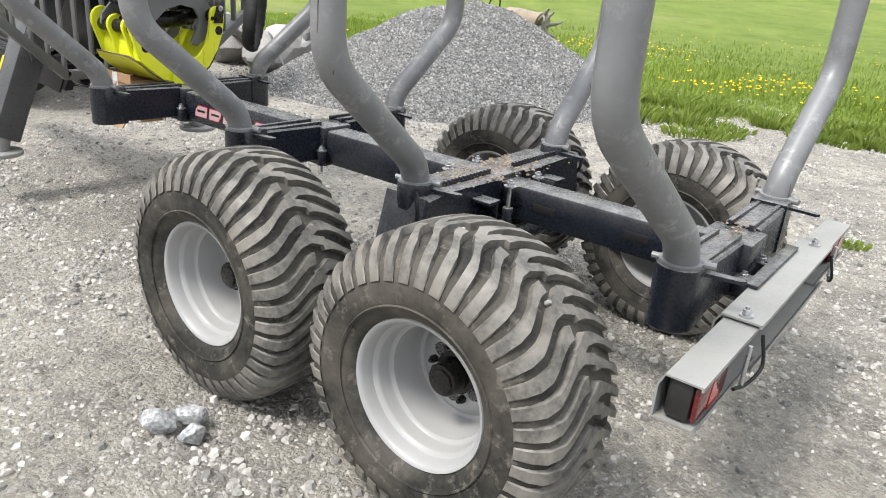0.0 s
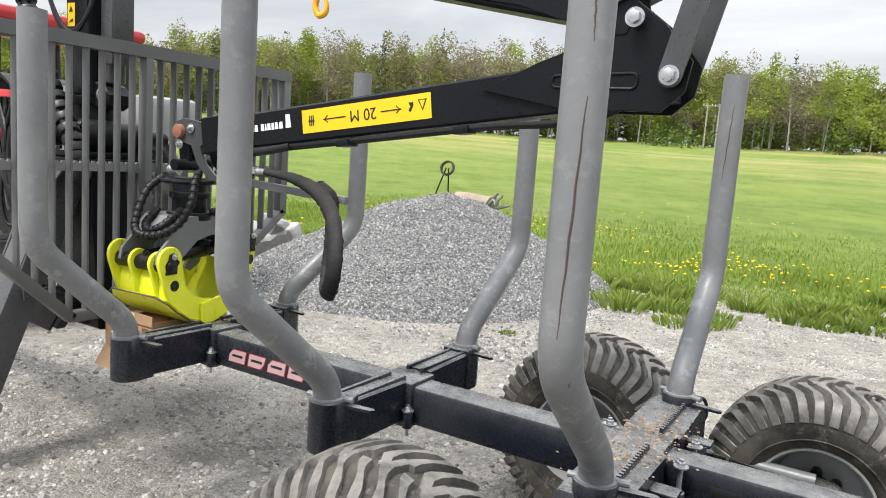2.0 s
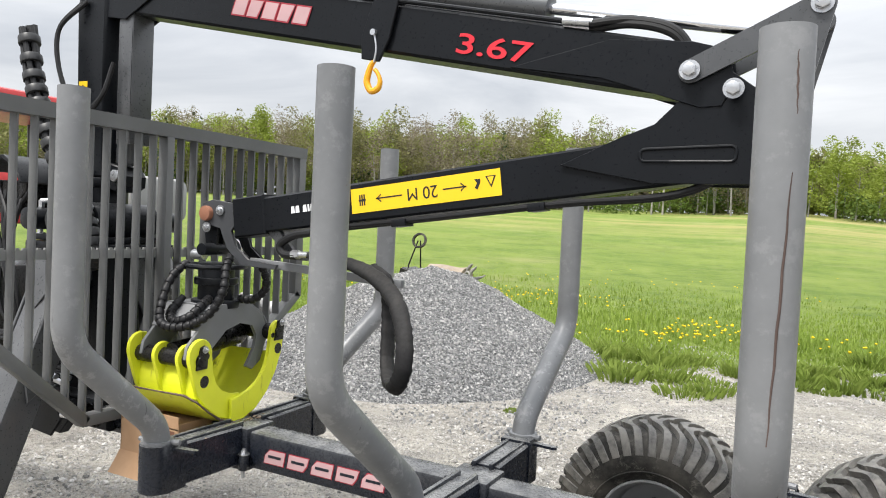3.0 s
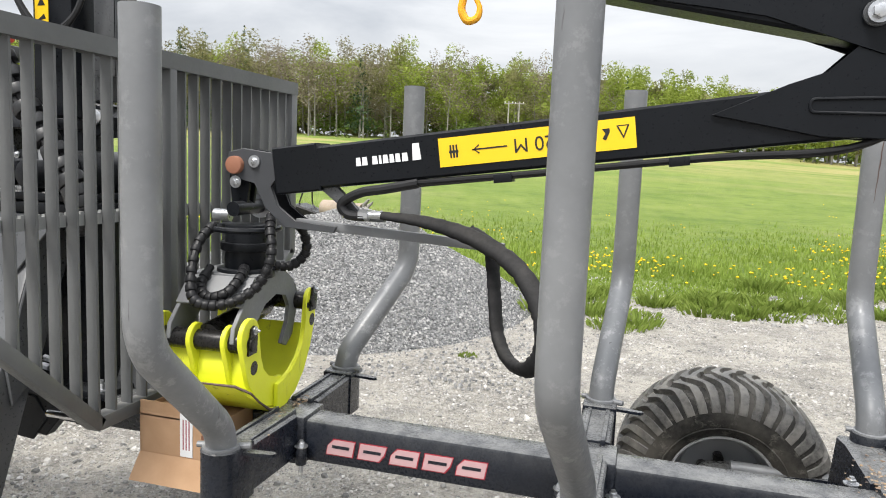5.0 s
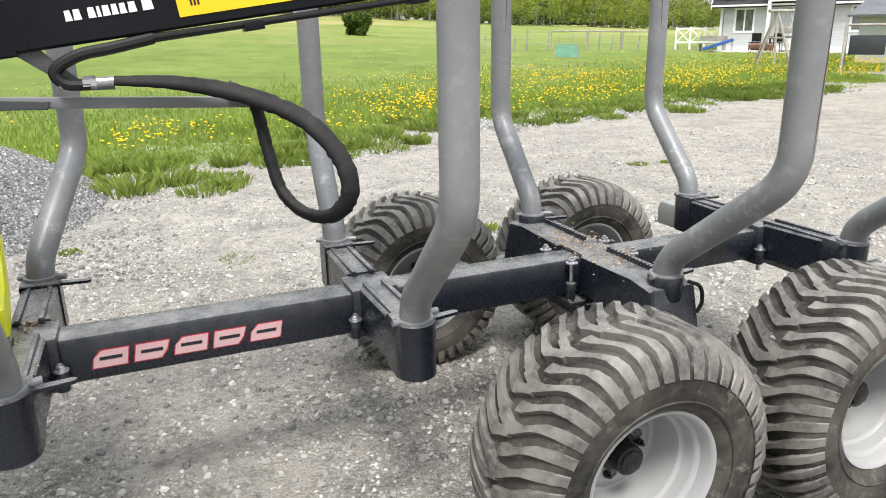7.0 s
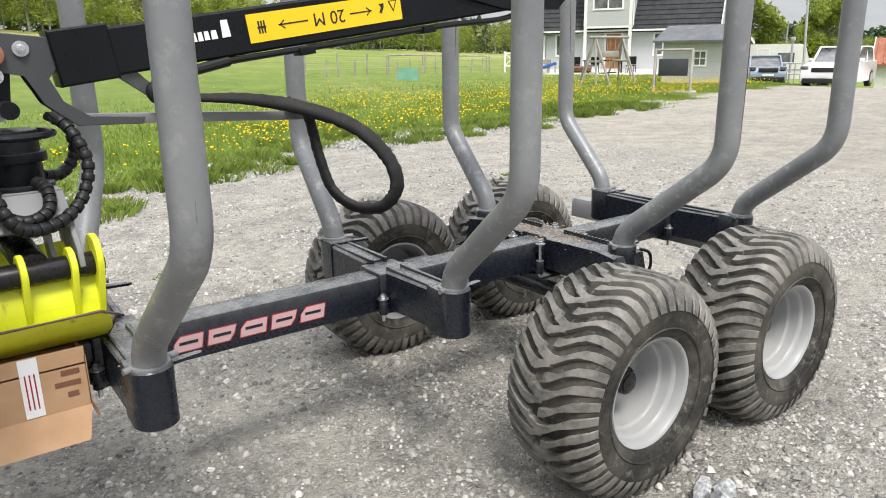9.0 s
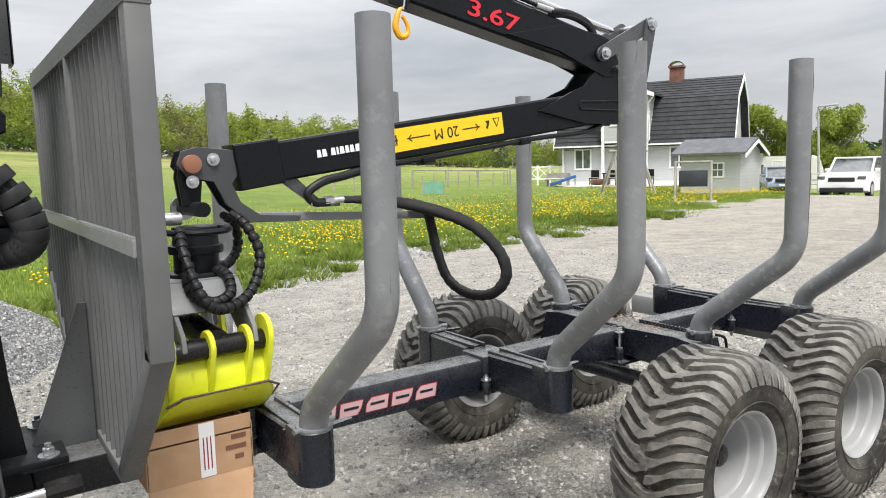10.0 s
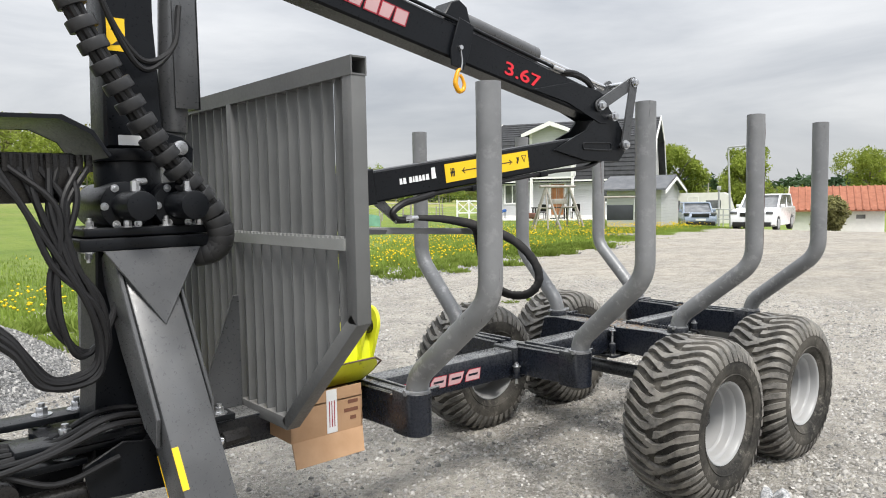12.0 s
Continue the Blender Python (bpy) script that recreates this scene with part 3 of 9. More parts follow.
def build_yard_stones():
    rng = np.random.default_rng(11)
    cs, ss = [], []
    while len(cs) < 27000:
        x, y = rng.uniform(-8, 5), rng.uniform(-0.6, 9.3)
        near = math.exp(-((y - 1.0) / 3.5) ** 2)
        if rng.random() > 0.3 + 0.7 * near:
            continue
        if noise.noise(Vector((x * 0.9, y * 0.9, 7))) < rng.uniform(-0.6, 0.5):
            continue
        s = 0.005 + 0.017 * rng.random() ** 3
        if rng.random() < 0.006:
            s = rng.uniform(0.014, 0.026)
        cs.append((x, y, ground_z(x, y) + 0.02 * noise.noise(Vector((x * 0.6, y * 0.6, 0))) + s * 0.2))
        ss.append(s)
    ob = scatter_mesh("loose_gravel", cs, ss, YARD_STONE, 5)
    tagged(ob, "loose grey stones scattered over the gravel yard", "gravel", kind="stuff")


build_yard_stones()


def build_grit():
    """Fine chips trodden into the yard: small five-sided points."""
    rng = np.random.default_rng(23)
    k = 190000
    x = rng.uniform(-6.5, 5.5, k)
    y = -0.8 + 12.0 * rng.random(k) ** 1.7
    s = 0.0038 + 0.0105 * rng.random(k) ** 2.4
    z = np.array([ground_z(a, b) + 0.02 * noise.noise(Vector((a * 0.6, b * 0.6, 0))) for a, b in zip(x, y)])
    ang = rng.random(k)[:, None] * 6.28 + np.arange(5)[None, :] * 1.2566
    rad = s[:, None] * (0.7 + 0.7 * rng.random((k, 5)))
    co = np.empty((k, 6, 3))
    co[:, :5, 0] = x[:, None] + rad * np.cos(ang)
    co[:, :5, 1] = y[:, None] + rad * np.sin(ang)
    co[:, :5, 2] = z[:, None] - 0.3 * s[:, None]
    co[:, 5, 0] = x + s * rng.uniform(-0.5, 0.5, k)
    co[:, 5, 1] = y + s * rng.uniform(-0.5, 0.5, k)
    co[:, 5, 2] = z + s * rng.uniform(0.45, 0.95, k)
    tri = np.array([[a, (a + 1) % 5, 5] for a in range(5)])
    idx = (np.arange(k)[:, None, None] * 6 + tri[None]).reshape(-1).astype(np.int32)
    me = bpy.data.meshes.new("grit")
    me.vertices.add(k * 6)
    me.vertices.foreach_set("co", co.ravel())
    me.loops.add(len(idx))
    me.loops.foreach_set("vertex_index", idx)
    me.polygons.add(k * 5)
    me.polygons.foreach_set("loop_start", np.arange(0, len(idx), 3, dtype=np.int32))
    me.update()
    me.materials.append(YARD_STONE)
    tagged(new("grit", me), "fine grey chips trodden into the gravel yard", "gravel", kind="stuff")


build_grit()

# ---- the forestry trailer ----
YC = 2.182
STAKE_Y = 0.470
BOLSTERS = (-3.968, -2.880, -1.936, -1.012)
BEAM_TOP, BEAM_LOW = 0.742, 0.590
SOCKET_TOP = 0.785
trailer = thing("forestry_trailer", (-2.0, YC, 0.0), "black forestry timber trailer with grey stakes on gravel", "trailer")

bm = new_bm()
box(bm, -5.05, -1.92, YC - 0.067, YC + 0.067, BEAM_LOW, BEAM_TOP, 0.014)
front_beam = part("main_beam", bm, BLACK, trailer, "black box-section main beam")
bm = new_bm()
box(bm, -1.95, -0.93, YC - 0.061, YC + 0.061, BEAM_LOW + 0.01, BEAM_TOP - 0.006, 0.014)
rear_beam = part("rear_beam", bm, BLACK, trailer)
# Thin black plates stand for the shaded slots; the beam is not cut.
for sx in (-1.66, -1.30):
    bm = new_bm()
    box(bm, sx - 0.045, sx + 0.045, YC - 0.0635, YC - 0.0612, 0.655, 0.685, 0.0008)
    part("beam_slot_shade", bm, SIGN_AND_HOLE_BLACK, rear_beam)


def logo(parent, x0, z0, w, h, y, slope=0.0, shear=0.18, pale=LOGO_PINK, edge=LOGO_RED, bars=5):
    """A word mark drawn as plain slanted blocks."""
    step = w / bars
    for k in range(bars):
        a = x0 + k * step
        for grow, dy, mat in ((0.0035, 0.0, edge), (0.0, -0.0012, pale)):
            bm = new_bm()
            lo = z0 + slope * k * step - grow
            up = lo + h + 2 * grow
            aa, bb = a - grow, a + step * 0.82 + grow
            cut = step * 0.16
            out = [(aa, lo), (bb - (cut if k % 2 else 0), lo), (bb, lo + (h * 0.45 if k % 2 else 0.001)), (bb + shear * h, up), (aa + shear * h + (cut if k % 2 == 0 else 0), up), (aa + shear * h * 0.6, lo + h * 0.6)]
            plate(bm, out, frame_of((0, y + dy, 0), (1, 0, 0), (0, 0, 1)), 0.001)
            part("emblem_block", bm, mat, parent, smooth=0)
        bm = new_bm()
        mid, inset = z0 + slope * k * step + h * 0.44, step * 0.17
        plate(bm, [(a + inset, mid), (a + step * 0.72, mid), (a + step * 0.72 + shear * h * 0.2, mid + h * 0.2), (a + inset + shear * h * 0.2, mid + h * 0.2)], frame_of((0, y - 0.0024, 0), (1, 0, 0), (0, 0, 1)), 0.0008)
        part("emblem_slot", bm, BLACK, parent, smooth=0)


logo(front_beam, -3.80, 0.632, 0.60, 0.055, YC - 0.0682)


def stake_path(base, top, z0=0.68, z1=0.84, z2=1.20):
    bx, by = base
    tx, ty = top
    return fillet([(bx, by, z0), (bx, by, z1), (tx, ty, z2), (tx, ty, 2.018)], (0.16, 0.20), 10)


STAKE_TOPS = (((-3.925, 1.305), (-3.81, 2.99)), ((-2.912, 1.300), (-2.840, 3.045)), ((-1.902, 1.265), (-1.93, 2.985)), ((-1.07, 1.252), (-0.99, 3.01)))
TUBE = 0.0475


def build_bolster(k, cx):
    hx = 0.058
    bm = new_bm()
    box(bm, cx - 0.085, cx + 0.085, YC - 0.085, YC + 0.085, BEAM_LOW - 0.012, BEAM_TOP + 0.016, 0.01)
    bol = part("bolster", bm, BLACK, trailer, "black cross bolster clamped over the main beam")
    for s in (-1, 1):
        bm = new_bm()
        ya, yb = YC + s * 0.08, YC + s * (STAKE_Y + 0.005)
        if k == 2:
            out = [(0.08, 0.60), (0.30, 0.60), (0.56, 0.43), (0.60, 0.43), (0.515, SOCKET_TOP - 0.035), (0.40, SOCKET_TOP - 0.028), (0.08, BEAM_TOP + 0.014)]
            plate(bm, [(a * s, b) for a, b in out], frame_of((cx, YC, 0), (0, 1, 0), (0, 0, 1)), 0.19, 0.008)
        else:
            out = [(0.08, 0.605), (STAKE_Y - 0.02, 0.612), (STAKE_Y + 0.0, SOCKET_TOP - 0.012), (0.08, BEAM_TOP + 0.022)]
            plate(bm, [(a * s, b) for a, b in out], frame_of((cx, YC, 0), (0, 1, 0), (0, 0, 1)), hx * 2, 0.006)
        part("bolster_arm", bm, BLACK, bol)
        # two rails on top, with a dirty gutter between
        for e in (-1, 1):
            bm = new_bm()
            if k == 2:
                z = SOCKET_TOP - 0.022
                n = 15
                w = STAKE_Y - 0.14
                out = [(0.08 * s, z - 0.02)]
                for i in range(n):
                    a = 0.08 + w * i / n
                    out += [(a * s, z + 0.012), ((a + w / n * 0.55) * s, z + 0.012), ((a + w / n * 0.6) * s, z), ((a + w / n * 0.95) * s, z)]
                out += [((0.08 + w) * s, z - 0.02)]
                if e < 0:
                    bm.free()
                    continue
                plate(bm, out, frame_of((cx + 0.035, YC, 0), (0, 1, 0), (0, 0, 1)), 0.012)
            else:
                a, b = sorted((YC + s * 0.06, YC + s * (STAKE_Y - 0.065)))
                box(bm, cx + e * 0.034 - 0.008, cx + e * 0.034 + 0.008, a, b, BEAM_TOP + 0.012, BEAM_TOP + 0.036, 0.003)
            part("rail", bm, BLACK, bol)
        # the stake socket
        y0 = YC + s * STAKE_Y
        bm = new_bm()
        if k != 2:
            out = []
            for i in range(13):
                a = math.pi * i / 12
                out.append((0.063 * math.cos(a), s * 0.063 * math.sin(a)))
            out += [(-0.063, -s * 0.085), (0.063, -s * 0.085)]
            plate(bm, out, Matrix.Translation((cx, y0, (0.603 + SOCKET_TOP) / 2)), SOCKET_TOP - 0.603, 0.004)
        else:
            cyl(bm, (cx, y0, 0.70), (cx, y0, SOCKET_TOP + 0.004), 0.062, 24, bev=0.003)
        part("socket", bm, BLACK, bol)
        bm = new_bm()
        cyl(bm, (cx, y0, SOCKET_TOP - 0.002), (cx, y0, SOCKET_TOP + 0.010), 0.058, 24, bev=0.002)
        cyl(bm, (cx + 0.05, y0 - s * 0.02, SOCKET_TOP + 0.004), (cx + 0.085, y0 - s * 0.03, SOCKET_TOP + 0.004), 0.011, 10)
        cyl(bm, (cx - 0.05, y0 + s * 0.01, SOCKET_TOP + 0.004), (cx - 0.075, y0 + s * 0.015, SOCKET_TOP + 0.004), 0.010, 10)
        part("collar", bm, STAKE, bol, "grey collar round the stake foot")
        bm = new_bm()
        plate(bm, [(0, -0.016), (0.10, -0.012), (0.11, 0.0), (0.10, 0.012), (0, 0.016)], frame_of((cx + 0.055, y0 - s * 0.03, SOCKET_TOP - 0.02), (1, -s * 0.15, 0), (0, 1, 0)), 0.010)
        part("locking_tab", bm, BLACK, bol)
    # clamp bolts at the beam's sides
    for ex in (-1, 1):
        for s in (-1, 1):
            x, y = cx + ex * (0.083 if k != 2 else 0.145), YC + s * 0.098
            bm = new_bm()
            cyl(bm, (x, y, BEAM_LOW + 0.0), (x, y, 0.655), 0.020, 16, bev=0.003)
            part("bolt_boss", bm, BLACK, bol)
            bm = new_bm()
            bolt(bm, (x, y, 0.655 if k != 2 else 0.735), r=0.014, h=0.013)
            cyl(bm, (x, y, BEAM_LOW - 0.03), (x, y, 0.735 if k == 2 else 0.655), 0.008, 10)
            part("bolt", bm, ZINC, bol, "zinc-plated clamp bolt")
    if k == 2:
        bm = new_bm()
        box(bm, cx - 0.155, cx + 0.155, YC - 0.115, YC + 0.115, BEAM_LOW - 0.03, BEAM_LOW - 0.014, 0.003)
        part("clamp_plate", bm, BLACK, bol)
        for s in (-1, 1):
            bm = new_bm()
            box(bm, cx + 0.095, cx + 0.175, YC + s * 0.235 - 0.035, YC + s * 0.235 + 0.035, 0.70, 0.712, 0.002)
            box(bm, cx + 0.095, cx + 0.165, YC + s * 0.20 - 0.004, YC + s * 0.20 + 0.004, 0.62, 0.705, 0.002)
            part("step_tab", bm, BLACK, bol)
    return bol


for k, cx in enumerate(BOLSTERS):
    build_bolster(k, cx)
    for s, top in zip((-1, 1), STAKE_TOPS[k]):
        bm = new_bm()
        base = (cx, YC + s * STAKE_Y)
        pts = stake_path(base, top)
        # solid tube; the black disc on its end stands for the hollow's shade
        sweep(bm, pts, TUBE, 24)
        part("stake", bm, STAKE, trailer, "grey-painted bent steel stake with scratches", smooth=50)
        bm = new_bm()
        cyl(bm, (top[0], top[1], 2.0175), (top[0], top[1], 2.0195), TUBE * 0.86, 20)
        part("stake_bore_shade", bm, SIGN_AND_HOLE_BLACK, trailer)

# rusty gashes scraped down the stakes
for (sx, sy), ang, z0, z1, lean, w in (((-1.902, 1.265), -1.38, 1.28, 1.76, 0.30, 0.0021), ((-1.902, 1.265), -1.02, 1.86, 1.97, -0.10, 0.0015), ((-1.93, 2.985), -1.6, 1.60, 1.90, 0.3, 0.0018), ((-0.99, 3.01), -1.9, 1.60, 1.95, -0.2, 0.0018)):
    bm = new_bm()
    pts = []
    for i in range(15):
        f = i / 14
        a = ang + lean * f + 0.02 * math.sin(i * 1.9)
        pts.append((sx + 0.0472 * math.cos(a), sy + 0.0472 * math.sin(a), z0 + (z1 - z0) * f))
    sweep(bm, pts, [w * (0.3 + math.sin(math.pi * (0.05 + 0.9 * i / 14))) for i in range(15)], 6)
    part("scrape", bm, RUST_DARK, trailer, "dark rusty scrape in the stake's paint")

# litter of bark and seed in the gutters
rng = np.random.default_rng(3)
cs, ss = [], []
for _ in range(700):
    k = int(rng.choice((0, 2, 2, 2, 3)))
    y = YC + rng.normal(0, 0.16) if k == 2 else YC + rng.uniform(-0.4, 0.4)
    z = BEAM_TOP + 0.024 if k != 2 else SOCKET_TOP - 0.026
    cs.append((BOLSTERS[k] + rng.normal(0, 0.022 if k != 2 else 0.06), y, z - 0.002))
    ss.append(0.003 + 0.006 * rng.random())
LITTER = stone_material("dry_bark_litter", ((0.0, (0.05, 0.030, 0.018)), (0.6, (0.17, 0.105, 0.055)), (1.0, (0.30, 0.21, 0.12))))
tagged(scatter_mesh("bark_litter", cs, ss, LITTER, 4, 0.35, 4), "dry bark and seed litter lying on the bolsters", "litter", kind="stuff")

# ---- wheels ----
TYRE_R, TYRE_W = 0.428, 0.205
CARCASS = ((0.0, 0.4145), (0.09, 0.4125), (0.135, 0.406), (0.163, 0.394), (0.184, 0.372), (0.197, 0.342), (0.203, 0.305), (0.199, 0.268), (0.186, 0.238), (0.170, 0.219), (0.155, 0.212))


def carcass_r(w):
    w = abs(w)
    for (a, ra), (b, rb) in zip(CARCASS, CARCASS[1:]):
        if a <= w <= b:
            return ra + (rb - ra) * (w - a) / (b - a)
    return CARCASS[-1][1]


def tyre_mesh():
    """The tyre about the y axis: carcass, chevron lugs with staggered inner ends, bead rings."""
    bm = bmesh.new()
    prof = [(r, -w) for w, r in CARCASS[::-1]] + [(r, w) for w, r in CARCASS[1:]]
    # z of the profile runs along y
    m = Matrix(((1, 0, 0, 0), (0, 0, 1, 0), (0, 1, 0, 0), (0, 0, 0, 1)))
    revolve(bm, prof, m, 84)
    # raised ring on the sidewall
    for side in (-1, 1):
        revolve(bm, ((0.262, side * 0.1975), (0.258, side * 0.201), (0.252, side * 0.1965)), m, 64)
    for v in bm.verts:
        if v.co.z < -0.412:
            v.co.z = -0.412 + (v.co.z + 0.412) * 0.15
            v.co.y *= 1.03
    me = finish("tyre", bm, RUBBER, 32)
    return me


LUG_PATH = ((0.204, 0.330, 0.000), (0.192, 0.364, 0.001), (0.172, 0.388, 0.004), (0.140, 0.4045, 0.012), (0.110, 0.4115, 0.026), (0.080, 0.413, 0.043), (0.050, 0.414, 0.056), (0.022, 0.4145, 0.060), (-0.012, 0.4145, 0.048), (-0.040, 0.4145, 0.040))
LUG_COUNT = 42


def lug_mesh(side, short):
    """One tread bar: straight over the shoulder, then swept towards the middle with a hooked end."""
    bm = bmesh.new()
    use = LUG_PATH[:-2] if short else LUG_PATH
    rows = []
    for i, (w, r, s) in enumerate(use):
        q0, q1 = use[max(i - 1, 0)], use[min(i + 1, len(use) - 1)]
        dw, ds, dr = q1[0] - q0[0], q1[2] - q0[2], q1[1] - q0[1]
        ln = math.hypot(math.hypot(dw, ds), dr)
        nw, ns = -ds / ln, math.hypot(dw, dr) / ln
        h = 0.0205 if i > 2 else (0.003, 0.008, 0.016)[i]
        quad = []
        for off, up in ((-0.0215, -0.004), (-0.0170, h), (0.0170, h), (0.0215, -0.004)):
            ww = w + nw * off
            rr = (carcass_r(ww) if i > 2 else r) + up
            th = (1.25 * s + ns * off) / 0.42
            quad.append(bm.verts.new((-rr * math.sin(th), side * ww, rr * math.cos(th))))
        rows.append(quad)
    for a, b in zip(rows, rows[1:]):
        for j in range(3):
            bm.faces.new((a[j], a[j + 1], b[j + 1], b[j]))
    bm.faces.new(rows[0])
    bm.faces.new(rows[-1][::-1])
    return finish("tread_bar", bm, LUG, 32)


LUG_ME = {(side, short): lug_mesh(side, short) for side in (-1, 1) for short in (False, True)}


def rim_mesh():
    bm = bmesh.new()
    m = Matrix(((1, 0, 0, 0), (0, 0, 1, 0), (0, 1, 0, 0), (0, 0, 0, 1)))
    outer = [(0.206, -0.155), (0.217, -0.166), (0.2145, -0.171), (0.207, -0.169), (0.2005, -0.160), (0.196, -0.138), (0.1935, -0.128), (0.183, -0.121), (0.180, -0.112), (0.178, -0.080), (0.1755, -0.074), (0.166, -0.069), (0.164, -0.062), (0.162, 0.022), (0.155, 0.036), (0.144, 0.040), (0.134, 0.034), (0.116, 0.018), (0.098, 0.012), (0.062, 0.012), (0.062, 0.020), (0.098, 0.020), (0.13, 0.044), (0.165, 0.046), (0.176, 0.06), (0.182, 0.10), (0.197, 0.14), (0.207, 0.169), (0.2145, 0.171), (0.217, 0.166), (0.206, 0.155), (0.192, 0.06), (0.192, -0.06)]
    revolve(bm, outer, m, 64, closed=True)
    me = finish("rim", bm, RIM, 40)
    return me


def hub_mesh():
    bm = bmesh.new()
    cyl(bm, (0, -0.060, 0), (0, 0.03, 0), 0.047, 28, r2=0.052, bev=0.006)
    cyl(bm, (0, 0.000, 0), (0, 0.016, 0), 0.064, 28, bev=0.003)
    cyl(bm, (0, -0.068, 0), (0, -0.058, 0), 0.038, 8, bev=0.003)
    cyl(bm, (0, 0.012, 0), (0, 0.27, 0), 0.046, 24)
    for k in range(6):
        a = 2 * math.pi * k / 6 + 0.4
        x, z = 0.074 * math.cos(a), 0.074 * math.sin(a)
        cyl(bm, (x * 1.05, 0.012, z * 1.05), (x * 1.05, 0.055, z * 1.05), 0.022, 10)
    return finish("hub", bm, GREASE, 35)


def nut_mesh():
    bm = bmesh.new()
    cyl(bm, (0, -0.016, 0), (0, 0.002, 0), 0.012, 6, bev=0.0015)
    cyl(bm, (0, -0.026, 0), (0, -0.014, 0), 0.0065, 8)
    return finish("wheel_nut", bm, GREASE, 35)


def stud_mesh():
    bm = bmesh.new()
    cyl(bm, (0, 0, -0.004), (0.002, 0, 0.012), 0.0075, 7, r2=0.0055, bev=0.0015)
    return finish("tyre_stone", bm, GALVANISED_STUD, 35)


TYRE_ME, RIM_ME, HUB_ME, NUT_ME, STUD_ME = tyre_mesh(), rim_mesh(), hub_mesh(), nut_mesh(), stud_mesh()
WHEEL_Z = 0.414


def child(name, me, parent, m, label=""):
    ob = new(name, me)
    ob.parent = parent
    ob.matrix_local = m
    return tagged(ob, label)


for n, (wx, side, spin) in enumerate(((-2.385, -1, 0.1), (-1.445, -1, 0.9), (-2.385, 1, 0.5), (-1.445, 1, 1.7))):
    wy = YC + side * (YC - 1.172 - 0.167)
    hub = new("wheel", HUB_ME)
    hub.parent = trailer
    flip = Matrix.Identity(4) if side < 0 else Matrix.Rotation(math.pi, 4, "Z")
    hub.matrix_local = Matrix.Translation(Vector((wx, wy, WHEEL_Z)) - ORIGIN[trailer]) @ flip
    tagged(hub, "wheel with wide chevron tyre on a silver rim")
    child("tyre", TYRE_ME, hub, Matrix.Rotation(math.pi, 4, "Z") if side > 0 else Matrix.Identity(4), "dusty black flotation tyre with chevron lugs")
    child("rim", RIM_ME, hub, Matrix.Rotation(spin, 4, "Y"), "deep-dished silver-white steel rim")
    flip_t = Matrix.Rotation(math.pi, 4, "Z") if side > 0 else Matrix.Identity(4)
    for ls in (-1, 1):
        for k in range(LUG_COUNT):
            th = 2 * math.pi * (k + (0.5 if ls > 0 else 0.0)) / LUG_COUNT + spin * 0.3
            child("tread_bar", LUG_ME[ls, k % 2 == 1], hub, flip_t @ Matrix.Rotation(-th, 4, "Y"))
    for k in range(6):
        a = 2 * math.pi * k / 6 + spin
        child("wheel_nut", NUT_ME, hub, Matrix.Translation((0.080 * math.cos(a), 0.012, 0.080 * math.sin(a))))
    rr = random.Random(n)
    for k in range(3):
        a = math.radians(rr.uniform(-75, 75))
        w = rr.uniform(-0.06, 0.03)
        child("tyre_stone", STUD_ME, hub, Matrix.Rotation(a, 4, "Y") @ Matrix.Translation((0, w, 0.424)))

# ---- tandem axle ----
for s in (-1, 1):
    y = YC + s * 0.70
    bm = new_bm()
    out = [(-0.56, 0.36), (-0.53, 0.335), (0.53, 0.335), (0.56, 0.36), (0.56, 0.47), (0.53, 0.49), (0.16, 0.52), (-0.16, 0.52), (-0.53, 0.49), (-0.56, 0.47)]
    plate(bm, out, frame_of((-1.915, y, 0), (1, 0, 0), (0, 0, 1)), 0.12, 0.006)
    bogie = part("bogie_beam", bm, BLACK, trailer, "black tandem axle beam between two wheels")
    bm = new_bm()
    cyl(bm, (-1.915, y - s * 0.28, 0.45), (-1.915, y + s * 0.09, 0.45), 0.062, 24, bev=0.004)
    part("pivot", bm, BLACK, bogie)
    bm = new_bm()
    cyl(bm, (-2.36, y - s * 0.02, 0.505), (-1.45, y - s * 0.02, 0.505), 0.026, 16)
    part("tube", bm, STAKE, bogie, "grey tube along the axle beam")
    bm = new_bm()
    box(bm, -2.58, -2.46, y - 0.05, y + 0.03, 0.42, 0.475, 0.005)
    part("stop_block", bm, BLACK, bogie)
bm = new_bm()
cyl(bm, (-1.915, YC - 0.62, 0.45), (-1.915, YC + 0.62, 0.45), 0.045, 24)
part("cross_axle", bm, BLACK, trailer)

# hose loop at the third bolster's feet
for s in (-1, 1):
    bm = new_bm()
    x, y = BOLSTERS[2] + 0.05, YC + s * 0.525
    sweep(bm, curve([(x, y, 0.77), (x + 0.03, y + s * 0.03, 0.755), (x + 0.04, y + s * 0.035, 0.70), (x + 0.025, y + s * 0.03, 0.66)]), 0.007, 8)
    part("safety_strap", bm, HOSE, trailer, "black rubber strap at the stake foot")

# ---- rear light bar ----
light_bar = thing("light_bar", (-0.84, YC, 0.6), "telescopic silver rear light bar bolted behind the trailer frame", "light bar")
BX = -0.845


